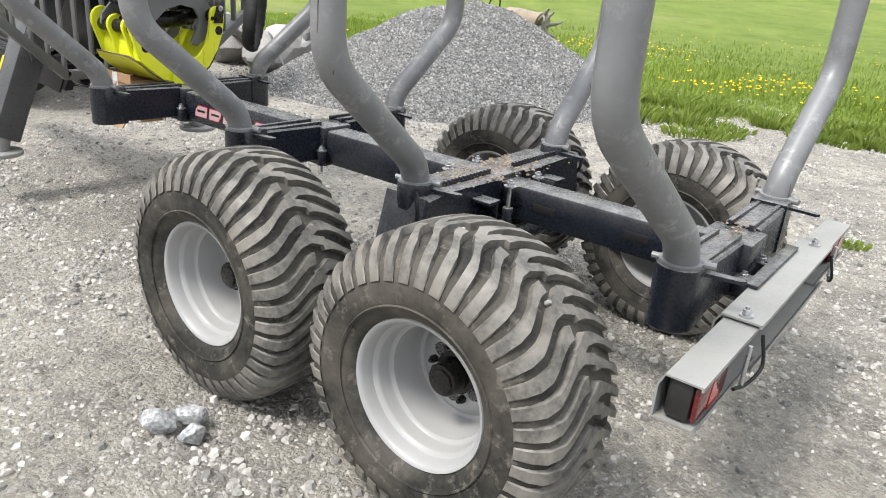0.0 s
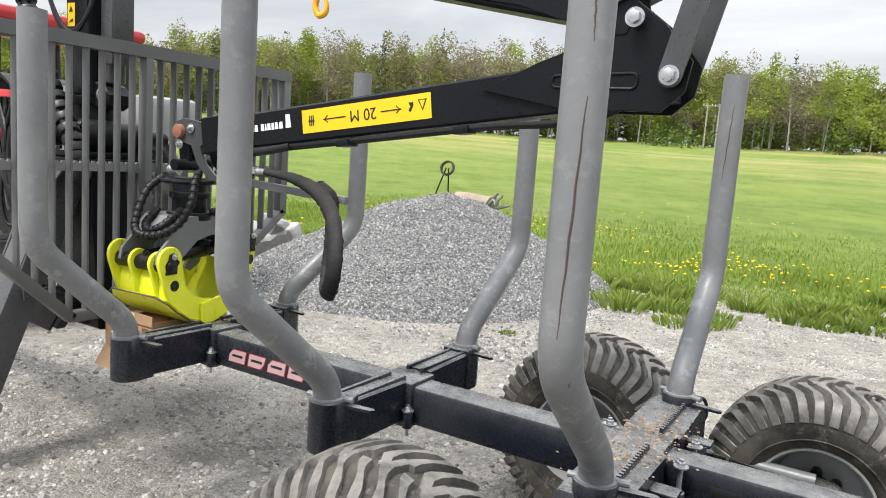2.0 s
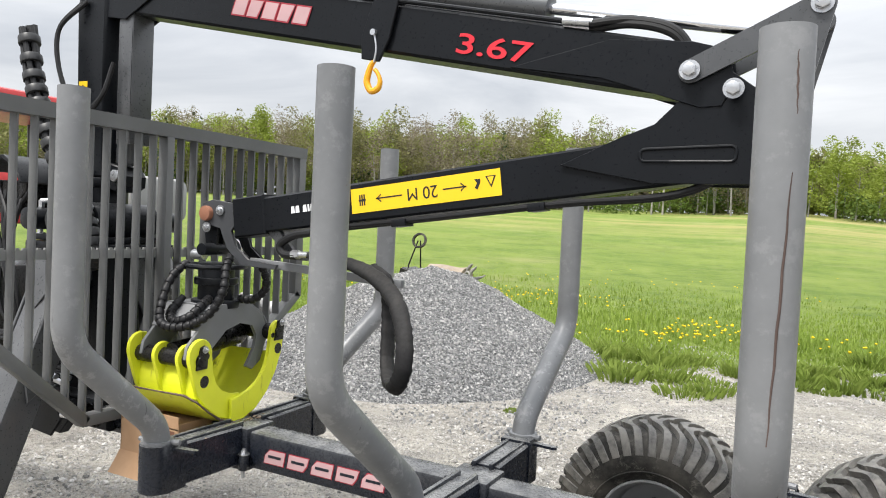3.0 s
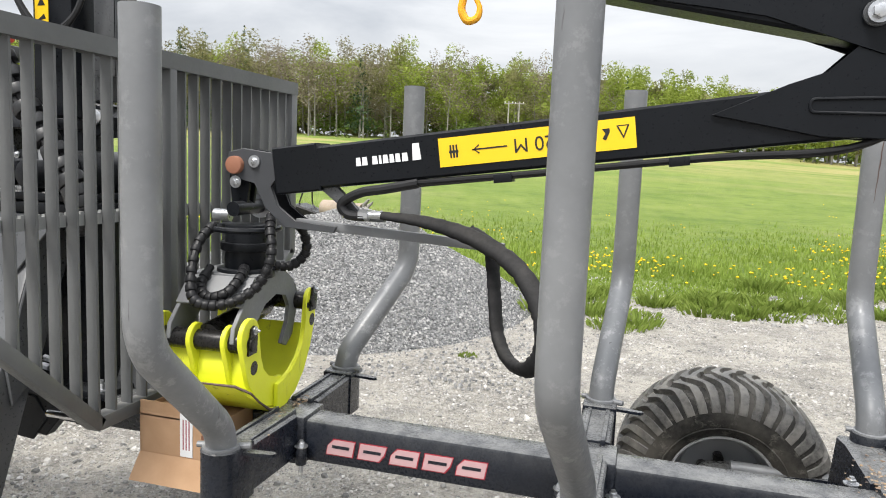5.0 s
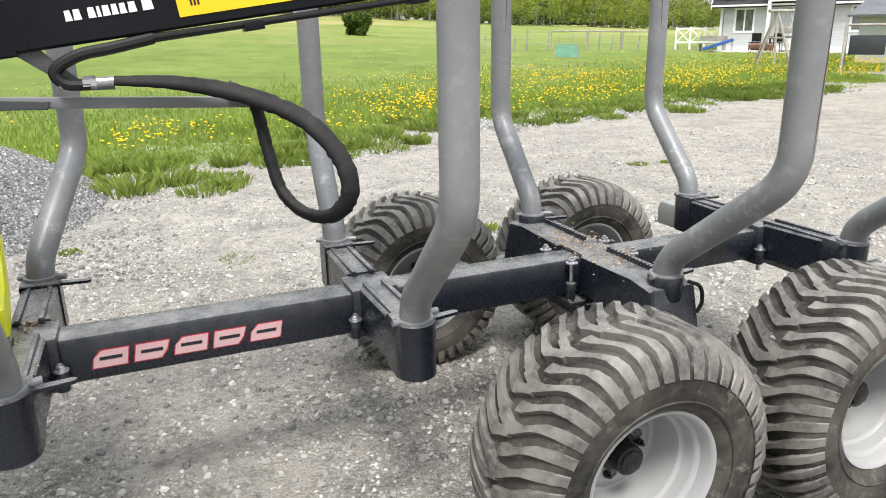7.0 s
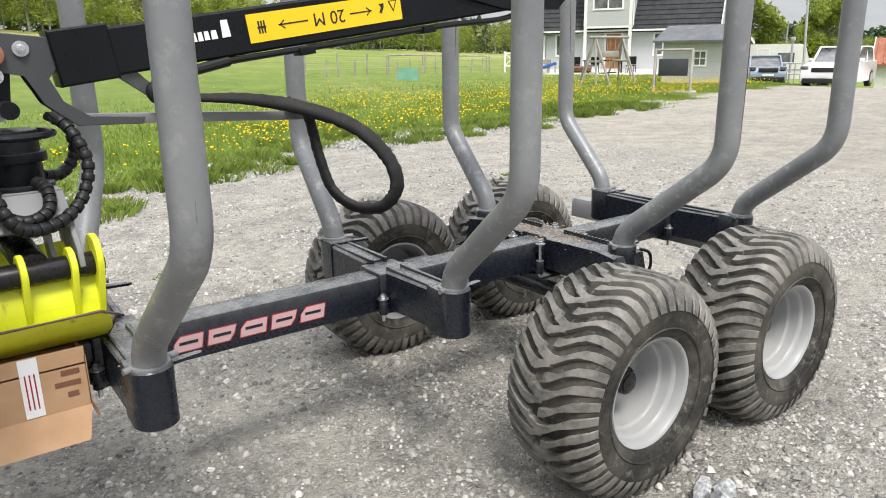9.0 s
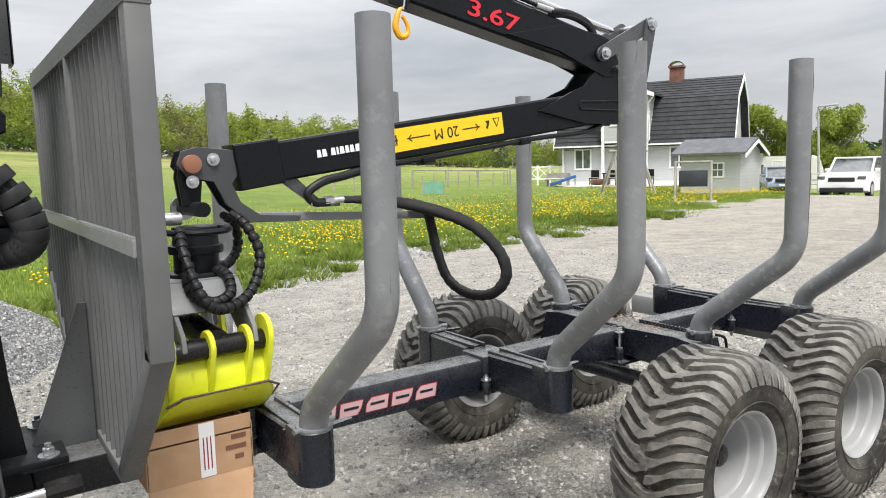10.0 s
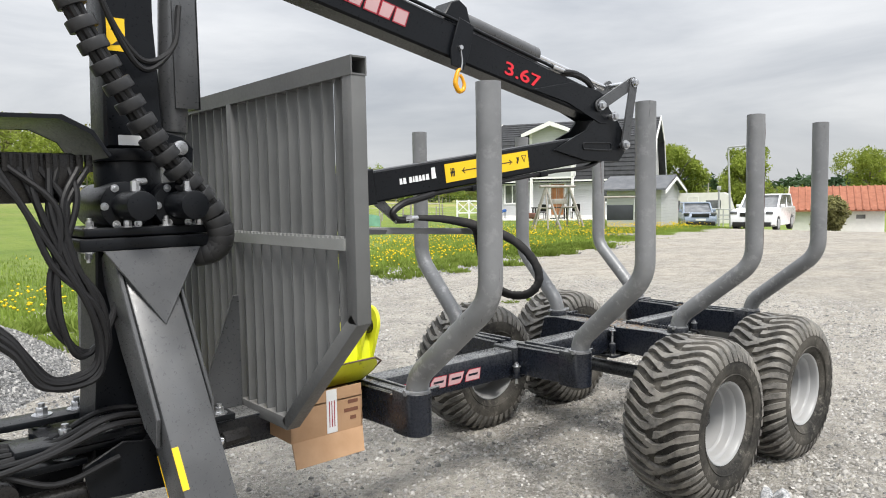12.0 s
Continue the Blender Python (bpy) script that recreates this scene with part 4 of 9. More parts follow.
def channel(bm, y0, y1, w, zt, zb, t=0.005):
    """A bent channel, open to the rear, with a chamfered front top edge."""
    out = [(-w, zt - 0.03), (-w * 0.72, zt), (w, zt), (w, zt - 0.012), (w - t, zt - 0.012), (w - t, zt - t), (-w * 0.68, zt - t), (-w + t, zt - 0.032), (-w + t, zb + t), (w * 0.86, zb + t), (w, zb + 0.016), (w, zb), (-w, zb)]
    plate(bm, out, frame_of((BX, (y0 + y1) / 2, 0), (1, 0, 0), (0, 0, 1)), abs(y1 - y0), 0.0)


for s in (-1, 1):
    bm = new_bm()
    channel(bm, YC + s * 0.36, YC + s * 0.83, 0.052, 0.655, 0.535)
    ext = part("sliding_end", bm, BAR_GREY, light_bar, "silver channel end with a red lamp")
    bm = new_bm()
    ya, yb = sorted((YC + s * 0.605, YC + s * 0.822))
    box(bm, BX - 0.030, BX + 0.030, ya, yb, 0.546, 0.645, 0.012)
    part("lamp_housing", bm, PLASTIC, ext)
    bm = new_bm()
    box(bm, BX + 0.0305, BX + 0.044, ya + 0.006, yb - 0.006, 0.550, 0.641, 0.006)
    part("lamp_lens", bm, DARK_LENS, ext, "dark red rear lamp lens")
    bm = new_bm()
    plate(bm, [(0.015 * s, 0.556), (0.10 * s, 0.556), (0.085 * s, 0.632)], frame_of((BX + 0.0448, YC + s * 0.64, 0), (0, 1, 0), (0, 0, 1)), 0.002)
    part("reflector", bm, RED_LENS, ext, "red triangular reflector")
bm = new_bm()
channel(bm, YC - 0.43, YC + 0.43, 0.062, 0.668, 0.526, 0.006)
sleeve = part("sleeve", bm, BAR_GREY, light_bar, "silver outer channel")
bm = new_bm()
box(bm, BX - 0.055, BX - 0.018, YC - 0.20, YC + 0.28, 0.6695, 0.682, 0.003)
part("cover_strip", bm, BLACK, light_bar)
for yy in (-0.40, 0.39):
    bm = new_bm()
    bolt(bm, (BX + 0.01, YC + yy, 0.669), r=0.011)
    part("bolt", bm, ZINC, light_bar)
for yy in (-0.10, 0.12):
    bm = new_bm()
    box(bm, -0.955, BX - 0.05, YC + yy - 0.03, YC + yy + 0.03, 0.60, 0.665, 0.005)
    part("bracket", bm, BLACK, light_bar)
for s in (-1, 1):
    bm = new_bm()
    sweep(bm, curve([(BX + 0.066, YC + s * 0.42, 0.64), (BX + 0.085, YC + s * 0.43, 0.56), (BX + 0.07, YC + s * 0.49, 0.525), (BX + 0.06, YC + s * 0.58, 0.545)]), 0.005, 8)
    part("cable", bm, HOSE, light_bar)
    bm = new_bm()
    cyl(bm, (BX + 0.063, YC + s * 0.52, 0.53), (BX + 0.063, YC + s * 0.52, 0.645), 0.006, 10)
    part("pin", bm, ZINC, light_bar)

# ---- headboard gate ----
GX = -4.512
G_HALF = {-1: 0.865, 1: 0.95}
G_TOP, G_MID, G_LOW, G_IN = 2.045, 1.20, 0.755, 0.39
headboard = thing("headboard", (GX, YC, 0.7), "grey steel bar headboard with chamfered lower corners", "headboard")
bm = new_bm()
for s in (-1, 1):
    box(bm, GX - 0.028, GX + 0.028, YC + s * G_HALF[s] - 0.028, YC + s * G_HALF[s] + 0.028, G_MID - 0.01, G_TOP - 0.056, 0.003)
    part("post", bm, GATE, headboard)
    bm = new_bm()
    a = Vector((GX, YC + s * G_HALF[s], G_MID))
    b = Vector((GX, YC + s * G_IN, G_LOW))
    m = frame_of((a + b) / 2, b - a, (1, 0, 0))
    ln = (b - a).length
    box(bm, -ln / 2 - 0.012, ln / 2 + 0.012, -0.028, 0.028, -0.024, 0.024, 0.003, m)
    part("slanted_rail", bm, GATE, headboard)
    bm = new_bm()
bm.free()
bm = new_bm()
# the top tube is open at its ends
rings = []
for y in (YC - G_HALF[-1] - 0.03, YC + G_HALF[1] + 0.03):
    for h0, h1, w in ((G_TOP - 0.060, G_TOP, 0.030), (G_TOP - 0.0545, G_TOP - 0.0055, 0.025)):
        rings.append([bm.verts.new((GX + x * w, y, h0 if z < 0 else h1)) for x, z in ((-1, -1), (1, -1), (1, 1), (-1, 1))])
for k in range(4):
    j = (k + 1) % 4
    for a, b in ((0, 2), (1, 3), (0, 1), (2, 3)):
        bm.faces.new((rings[a][k], rings[a][j], rings[b][j], rings[b][k]))
part("top_rail", bm, GATE, headboard)
bm = new_bm()
box(bm, GX - 0.028, GX + 0.028, YC - G_IN, YC + G_IN, G_LOW - 0.024, G_LOW + 0.024, 0.003)
part("bottom_rail", bm, GATE, headboard)
bm = new_bm()
teeth = []
span = G_HALF[-1] + G_HALF[1] - 0.06
for k in range(60):
    a = -G_HALF[-1] + 0.03 + span * k / 60
    teeth += [(a, 1.468), (a + span / 120, 1.468), (a + span / 120, 1.476), (a + span / 60, 1.476)]
plate(bm, teeth + [(G_HALF[1] - 0.03, 1.43), (-G_HALF[-1] + 0.03, 1.43)], frame_of((GX - 0.028, YC, 0), (0, 1, 0), (0, 0, 1)), 0.012)
part("middle_rail", bm, BAR_GREY, headboard, "pale notched flat rail across the bars")
bm = new_bm()
box(bm, GX - 0.030, GX + 0.030, YC - 0.02, YC + 0.02, G_LOW, G_TOP - 0.056, 0.003)
part("centre_post", bm, GATE, headboard)
BARS = 23
for k in range(1, BARS):
    y = -G_HALF[-1] + (G_HALF[-1] + G_HALF[1]) * k / BARS
    if abs(y) < 0.03:
        continue
    z = G_LOW + 0.02 if abs(y) < G_IN else G_LOW + (abs(y) - G_IN) / (G_HALF[1 if y > 0 else -1] - G_IN) * (G_MID - G_LOW) + 0.01
    bm = new_bm()
    box(bm, GX - 0.0215, GX + 0.0215, YC + y - 0.0045, YC + y + 0.0045, z, G_TOP - 0.055, 0.0)
    part("bar", bm, GATE, headboard, smooth=0)
bm = new_bm()
plate(bm, [(0, 0), (-0.21, 0), (-0.18, 0.03), (-0.025, 0.46), (0, 0.46)], frame_of((GX - 0.03, YC - 0.03, 0.752), (1, 0, 0), (0, 0, 1)), 0.012, 0.002)
part("gusset", bm, LEG, headboard, "dark grey triangular gusset")
bm = new_bm()
box(bm, GX - 0.26, GX + 0.03, YC - 0.18, YC + 0.18, 0.7425, 0.7515, 0.003)
part("foot_plate", bm, BLACK, headboard)

# ---- loader crane ----
crane = thing("loader_crane", (-4.93, YC, 0.6), "black hydraulic timber loader crane on grey support legs", "crane")
CX = -4.945
bm = new_bm()
box(bm, CX - 0.235, CX + 0.235, YC - 0.235, YC + 0.235, 1.435, 1.478, 0.006)
slew_plate = part("slew_plate", bm, CRANE_BLACK, crane)
bm = new_bm()
box(bm, CX - 0.215, CX + 0.215, YC - 0.215, YC + 0.215, 1.482, 1.512, 0.006)
part("flange", bm, CRANE_BLACK, slew_plate)
for ix in (-1, -0.35, 0.35, 1):
    for sy in (-1, 1):
        bm = new_bm()
        bolt(bm, (CX + ix * 0.19, YC + sy * 0.19, 1.512), r=0.014, h=0.02)
        part("bolt", bm, ZINC, slew_plate)
        bm = new_bm()
        bolt(bm, (CX + ix * 0.205, YC + sy * 0.215, 1.435), (0, 0, -1), r=0.013, h=0.02)
        part("bolt", bm, ZINC, slew_plate)
# slewing cylinders
for k, dx in enumerate((-0.062, 0.118)):
    bm = new_bm()
    z = 1.585
    cyl(bm, (CX + dx, YC - 0.34, z), (CX + dx, YC + 0.34, z), 0.050, 28, bev=0.004)
    rack = part("slew_cylinder", bm, CRANE_BLACK, crane, "black slewing cylinder with flanged barrel")
    bm = new_bm()
    cyl(bm, (CX + dx, YC - 0.17, z), (CX + dx, YC + 0.17, z), 0.086, 28, bev=0.005)
    flange = part("cylinder_flange", bm, CRANE_BLACK, rack)
    for a in range(6):
        t = a * math.pi / 3
        bm = new_bm()
        bolt(bm, (CX + dx + 0.072 * math.cos(t), YC - 0.17, z + 0.072 * math.sin(t)), (0, -1, 0), r=0.008, h=0.007)
        part("bolt", bm, ZINC, flange)
    bm = new_bm()
    cyl(bm, (CX + dx, YC - 0.27, z + 0.05), (CX + dx, YC - 0.27, z + 0.085), 0.014, 6)
    cyl(bm, (CX + dx, YC - 0.27, z + 0.08), (CX + dx + 0.04, YC - 0.25, z + 0.085), 0.012, 10)
    part("fitting", bm, ZINC, rack)
# column
bm = new_bm()
cyl(bm, (CX, YC, 1.51), (CX, YC, 1.76), 0.115, 32, bev=0.005)
part("turning_post", bm, CRANE_BLACK, crane)
bm = new_bm()
cyl(bm, (CX, YC, 1.745), (CX, YC, 1.79), 0.128, 32, bev=0.006)
part("post_collar", bm, CRANE_BLACK, crane)
bm = new_bm()
out = [(-0.10, 1.79), (0.115, 1.79), (0.085, 2.25), (0.10, 2.62), (0.05, 2.74), (-0.08, 2.74), (-0.11, 2.60), (-0.085, 2.2)]
plate(bm, out, frame_of((CX, YC, 0), (1, 0, 0), (0, 0, 1)), 0.18, 0.012)
column = part("column", bm, CRANE_BLACK, crane, "tapered black crane column")
for x, z, w, h in ((CX - 0.045, 2.19, 0.062, 0.115),):
    bm = new_bm()
    box(bm, x - w / 2, x + w / 2, YC - 0.0925, YC - 0.0912, z - h / 2, z + h / 2, 0.0)
    part("warning_sticker", bm, SIGN_YELLOW, column, "yellow warning sticker", smooth=0)
    for dz in (-0.028, 0.028):
        bm = new_bm()
        plate(bm, [(-0.018, -0.014), (0.018, -0.014), (0.0, 0.016)] if dz > 0 else [(-0.02, -0.012), (0.02, -0.006), (0.012, 0.012)], frame_of((x, YC - 0.0932, z + dz), (1, 0, 0), (0, 0, 1)), 0.0006)
        part("pictogram", bm, SIGN_AND_HOLE_BLACK, column, smooth=0)
bm = new_bm()
box(bm, CX - 0.065, CX + 0.025, YC - 0.1295, YC - 0.1275, 1.80, 1.835, 0.0)
part("type_plate", bm, WHITE_FOIL, column, "white type plate", smooth=0)
# lifting cylinder
bm = new_bm()
plate(bm, [(0, -0.05), (0.09, -0.075), (0.145, -0.05), (0.150, 0.0), (0.11, 0.045), (0, 0.07)], frame_of((CX + 0.08, YC, 1.80), (1, 0, 0), (0, 0, 1)), 0.13, 0.006)
part("cylinder_lug", bm, CRANE_BLACK, crane)
bm = new_bm()
cyl(bm, (CX + 0.175, YC, 1.86), (CX + 0.205, YC, 2.52), 0.055, 28, bev=0.006)
lift = part("lift_cylinder", bm, LEG, crane, "grey lifting cylinder beside the column")
bm = new_bm()
m = frame_of((CX + 0.212, YC - 0.062, 2.25), (0, 0, 1), (1, 0, 0))
box(bm, -0.30, 0.40, -0.045, 0.05, -0.004, 0.004, 0.001, m)
box(bm, -0.30, 0.40, 0.044, 0.052, -0.004, 0.11, 0.001, m)
part("guard_plate", bm, LEG, lift)
bm = new_bm()
cyl(bm, (CX + 0.175, YC - 0.080, 1.80), (CX + 0.175, YC + 0.080, 1.80), 0.028, 20, bev=0.003)
part("pin", bm, ZINC, lift)
bm = new_bm()
cyl(bm, (CX + 0.205, YC, 2.50), (CX + 0.22, YC, 2.64), 0.028, 18)
part("rod", bm, CHROME, lift)


def tapered_beam(bm, a, b, ha, hb, w, bev=0.008):
    """A box beam between two points, its height running from ha to hb."""
    a, b = Vector(a), Vector(b)
    m = frame_of(a, b - a, (0, 0, 1))
    ln = (b - a).length
    plate(bm, [(0, -ha / 2), (ln, -hb / 2), (ln, hb / 2), (0, ha / 2)], m, w, bev)
    return m, ln


# boom
BA, BB = (CX + 0.0, YC, 2.70), (-2.17, YC, 2.135)
bm = new_bm()
bm_m, bm_l = tapered_beam(bm, BA, BB, 0.20, 0.165, 0.135, 0.010)
boom = part("boom", bm, CRANE_BLACK, crane, "black main boom sloping down from the column")


def boom_at(s, v, w=0.0):
    """s along the boom from the column, v above its axis, w towards the near side."""
    return bm_m @ Vector((s, v, w))


NEAR = 1 if (bm_m @ Vector((0, 0, 1))).y < YC else -1
face = NEAR * 0.0685
for s in (-1, 1):
    bm = new_bm()
    plate(bm, [(-0.62, -0.075), (-0.30, -0.060), (0.02, -0.105), (0.08, -0.09), (0.10, -0.02), (0.06, 0.075), (-0.05, 0.085), (-0.30, 0.06)], frame_of(Vector(BB) + Vector((0, s * 0.072, 0)), Vector(BB) - Vector(BA), (0, 0, 1)), 0.010, 0.002)
    part("cheek_plate", bm, CRANE_BLACK, boom)
    bm = new_bm()
    plate(bm, [(0.0, -0.14), (0.25, -0.13), (0.42, 0.0), (0.25, 0.09), (-0.02, 0.11), (-0.09, 0.0)], frame_of(Vector(BA) + Vector((0, s * 0.073, 0)), Vector(BB) - Vector(BA), (0, 0, 1)), 0.010, 0.002)
    part("root_plate", bm, CRANE_BLACK, boom)
# word mark and model number on the boom's near side
mm = frame_of(boom_at(1.06, 0.0, face * 1.01), Vector(BB) - Vector(BA), (0, 0, 1))
for k in range(5):
    for grow, dz, mat in ((0.006, 0.0004, LOGO_RED), (0.0, 0.0012, LOGO_PINK)):
        a = -0.16 + k * 0.083 - grow
        b = a + 0.068 + 2 * grow
        lo, up = -0.033 - grow, 0.033 + grow
        bm = new_bm()
        off = Matrix.Translation((0, -0.001 * (1 + dz * 1000), 0))
        plate(bm, [(a, lo), (b - (0.012 if k % 2 else 0), lo), (b + 0.012, up), (a + 0.012, up)], off @ mm, 0.0006)
        part("emblem_block", bm, mat, boom, smooth=0)
lettering("3.67", Matrix.Translation((0, -0.002, 0)) @ frame_of(boom_at(2.13, -0.022, face * 1.01), Vector(BB) - Vector(BA), (0, 0, 1)) @ Matrix.Diagonal((1.75, 1.0, 1.0, 1.0)), 0.098, NUMBER_RED, boom, "model_number", 0.0011)
# stick cylinder above the boom
bm = new_bm()
c0, c1, c2 = boom_at(1.62, 0.145), boom_at(2.28, 0.150), boom_at(2.93, 0.155)
cyl(bm, c0, c1, 0.048, 28, bev=0.006)
stick_cyl = part("stick_cylinder", bm, LEG, crane, "grey stick cylinder lying over the boom")
bm = new_bm()
cyl(bm, c1, c2, 0.019, 18)
part("rod", bm, CHROME, stick_cyl)
bm = new_bm()
plate(bm, [(-0.10, 0.0), (0.13, 0.0), (0.06, 0.13), (0.0, 0.15), (-0.05, 0.12)], frame_of(boom_at(1.62, 0.07), Vector(BB) - Vector(BA), (0, 0, 1)), 0.12, 0.006)
part("cylinder_bracket", bm, CRANE_BLACK, boom)
# tool bracket with the hook
bm = new_bm()
hk = boom_at(1.66, 0.0, NEAR * 0.080)
plate(bm, [(-0.05, -0.13), (0.03, -0.13), (0.055, -0.04), (0.06, 0.11), (-0.045, 0.12), (-0.07, -0.05)], frame_of(hk, Vector(BB) - Vector(BA), (0, 0, 1)), 0.014, 0.003)
part("side_bracket", bm, CRANE_BLACK, boom)
bm = new_bm()
hx, hy, hz = hk.x - 0.02, hk.y, hk.z - 0.155
cyl(bm, (hx, hy - 0.02, hz + 0.13), (hx, hy - 0.005, hz + 0.13), 0.012, 10)
sweep(bm, curve([(hx, hy - 0.008, hz + 0.13), (hx + 0.012, hy - 0.008, hz + 0.07), (hx + 0.005, hy - 0.008, hz + 0.02)]), 0.004, 8)
part("hook_chain", bm, ZINC, boom)
bm = new_bm()
sweep(bm, curve([(hx + 0.004, hy, hz + 0.030), (hx - 0.012, hy, hz + 0.012), (hx - 0.024, hy, hz - 0.020), (hx - 0.028, hy, hz - 0.052), (hx - 0.008, hy, hz - 0.084), (hx + 0.022, hy, hz - 0.076), (hx + 0.030, hy, hz - 0.048), (hx + 0.018, hy, hz - 0.020), (hx + 0.004, hy, hz - 0.004)]), [0.008 + 0.005 * math.sin(math.pi * min(1.0, i / 52)) for i in range(65)], 10)
part("safety_hook", bm, ORANGE, boom, "yellow safety hook hanging under the boom")
# pipes along the boom
for k, v in enumerate((0.088, 0.10)):
    bm = new_bm()
    sweep(bm, [boom_at(0.6, v, NEAR * (0.045 + 0.025 * k)), boom_at(1.6, v, NEAR * (0.05 + 0.025 * k)), boom_at(2.40, v, NEAR * (0.045 + 0.025 * k))], 0.009, 10)
    part("steel_pipe", bm, CRANE_BLACK, boom)
    bm = new_bm()
    cyl(bm, boom_at(2.36, v, NEAR * (0.045 + 0.025 * k)), boom_at(2.46, v + 0.005, NEAR * (0.045 + 0.025 * k)), 0.014, 12)
    part("hose_fitting", bm, ZINC, boom)
    bm = new_bm()
    sweep(bm, curve([boom_at(2.45, v, NEAR * (0.045 + 0.025 * k)), boom_at(2.58, v + 0.03, NEAR * 0.06), boom_at(2.72, v + 0.015, NEAR * 0.06), boom_at(2.80, v - 0.07, NEAR * 0.05), boom_at(2.86, v - 0.19, NEAR * 0.045), boom_at(2.84, v - 0.30, NEAR * 0.045)]), 0.015, 10)
    part("hose", bm, HOSE, boom, "black hydraulic hose over the boom's knee")

# stick (second arm), doubled back under the boom
SA, SB = Vector((-1.96, YC, 1.915)), Vector((-3.985, YC, 1.632))
bm = new_bm()
st_m, st_l = tapered_beam(bm, SA, SB, 0.16, 0.145, 0.115, 0.008)
stick = part("stick", bm, CRANE_BLACK, crane, "black folded-back stick arm with a yellow warning sign")
FRONT = -1 if (st_m @ Vector((0, 0, 1))).y > YC else 1
for s in (-1, 1):
    bm = new_bm()
    plate(bm, [(-2.60, 1.855), (-2.30, 1.80), (-1.98, 1.80), (-1.915, 1.86), (-1.90, 1.95), (-1.99, 2.06), (-2.12, 2.16), (-2.21, 2.13), (-2.22, 2.06), (-2.30, 1.98), (-2.40, 1.945)], frame_of((0, YC + s * 0.066, 0), (1, 0, 0), (0, 0, 1)), 0.012, 0.002)
    part("knee_plate", bm, CRANE_BLACK, stick)
    bm = new_bm()
    sweep(bm, fillet([(-2.25, YC + s * 0.073, 1.868), (-2.06, YC + s * 0.073, 1.868), (-2.06, YC + s * 0.073, 1.915), (-2.34, YC + s * 0.073, 1.905), (-2.34, YC + s * 0.073, 1.868), (-2.24, YC + s * 0.073, 1.868)], 0.02), 0.005, 8)
    part("weld_rib", bm, CRANE_BLACK, stick)
# knee links
K1, K2, K3 = Vector((-2.20, YC, 2.135)), Vector((-1.86, YC, 2.30)), Vector((-1.955, YC, 1.905))
for s in (-1, 1):
    for a, b in ((K1, K2), (K2, K3)):
        bm = new_bm()
        ln = (b - a).length
        n = 10
        out = [(0.036 * math.cos(t), 0.036 * math.sin(t)) for t in [math.pi / 2 + math.pi * i / n for i in range(n + 1)]] + [(ln + 0.036 * math.cos(t), 0.036 * math.sin(t)) for t in [-math.pi / 2 + math.pi * i / n for i in range(n + 1)]]
        plate(bm, out, frame_of(a + Vector((0, s * (0.088 if a is K1 else 0.101), 0)), b - a, (0, 0, 1)), 0.012, 0.002)
        part("link_plate", bm, LEG, crane, "grey knee link")
for kp in (K1, K2, K3, Vector((-2.075, YC, 2.075))):
    bm = new_bm()
    cyl(bm, kp + Vector((0, -0.118, 0)), kp + Vector((0, 0.118, 0)), 0.016, 14)
    for s in (-1, 1):
        cyl(bm, kp + Vector((0, s * 0.108, 0)), kp + Vector((0, s * 0.113, 0)), 0.030, 18)
        cyl(bm, kp + Vector((0, s * 0.113, 0)), kp + Vector((0, s * 0.130, 0)), 0.021, 6, bev=0.002)
    part("link_pin", bm, ZINC, crane, "zinc link pin with nut")
# end block and hoses of the stick
bm = new_bm()
tapered_beam(bm, (-3.86, YC, 1.652), (-4.03, YC, 1.628), 0.165, 0.165, 0.128, 0.006)
part("end_sleeve", bm, CRANE_BLACK, stick)
for s in (-1, 1):
    bm = new_bm()
    plate(bm, [(-4.02, 1.69), (-4.16, 1.705), (-4.215, 1.69), (-4.23, 1.64), (-4.20, 1.60), (-4.11, 1.585), (-4.07, 1.50), (-3.99, 1.432), (-3.80, 1.425), (-3.79, 1.447), (-3.95, 1.455), (-4.02, 1.505), (-4.05, 1.575), (-4.01, 1.62)], frame_of((0, YC + s * 0.045, 0), (1, 0, 0), (0, 0, 1)), 0.014, 0.002)
    part("end_bracket", bm, BRACKET if s < 0 else CRANE_BLACK, stick, "steel end bracket of the stick")
TIP = Vector((-4.185, YC, 1.645))
bm = new_bm()
cyl(bm, TIP + Vector((0, -0.075, 0)), TIP + Vector((0, 0.075, 0)), 0.032, 24, bev=0.004)
part("tip_pin", bm, RUST, stick, "rusty pin in the stick's tip")
bm = new_bm()
for dx, dz in ((0.075, 0.015), (0.0, -0.06)):
    bolt(bm, TIP + Vector((dx, -0.055, dz)), (0, -1, 0), r=0.013, h=0.010)
part("bolt", bm, ZINC, stick)
# the yellow sign on the near face, upside down
dirv = (SA - SB).normalized()
sign_c = SB + dirv * 0.875 + Vector((0, -0.0590, 0.004))
sm = frame_of(sign_c, -dirv, (0, 0, -1))
bm = new_bm()
plate(bm, [(-0.312, -0.047), (0.312, -0.047), (0.312, 0.047), (-0.312, 0.047)], frame_of(sign_c, dirv, (0, 0, 1)), 0.0012)
sign = part("warning_sign", bm, SIGN_YELLOW, stick, "yellow warning sign reading 20 M", smooth=0)
lettering("20 M", Matrix.Translation((0, -0.0012, 0)) @ sm, 0.064, SIGN_AND_HOLE_BLACK, sign)
up = frame_of(sign_c + Vector((0, -0.0012, 0)), dirv, (0, 0, 1))
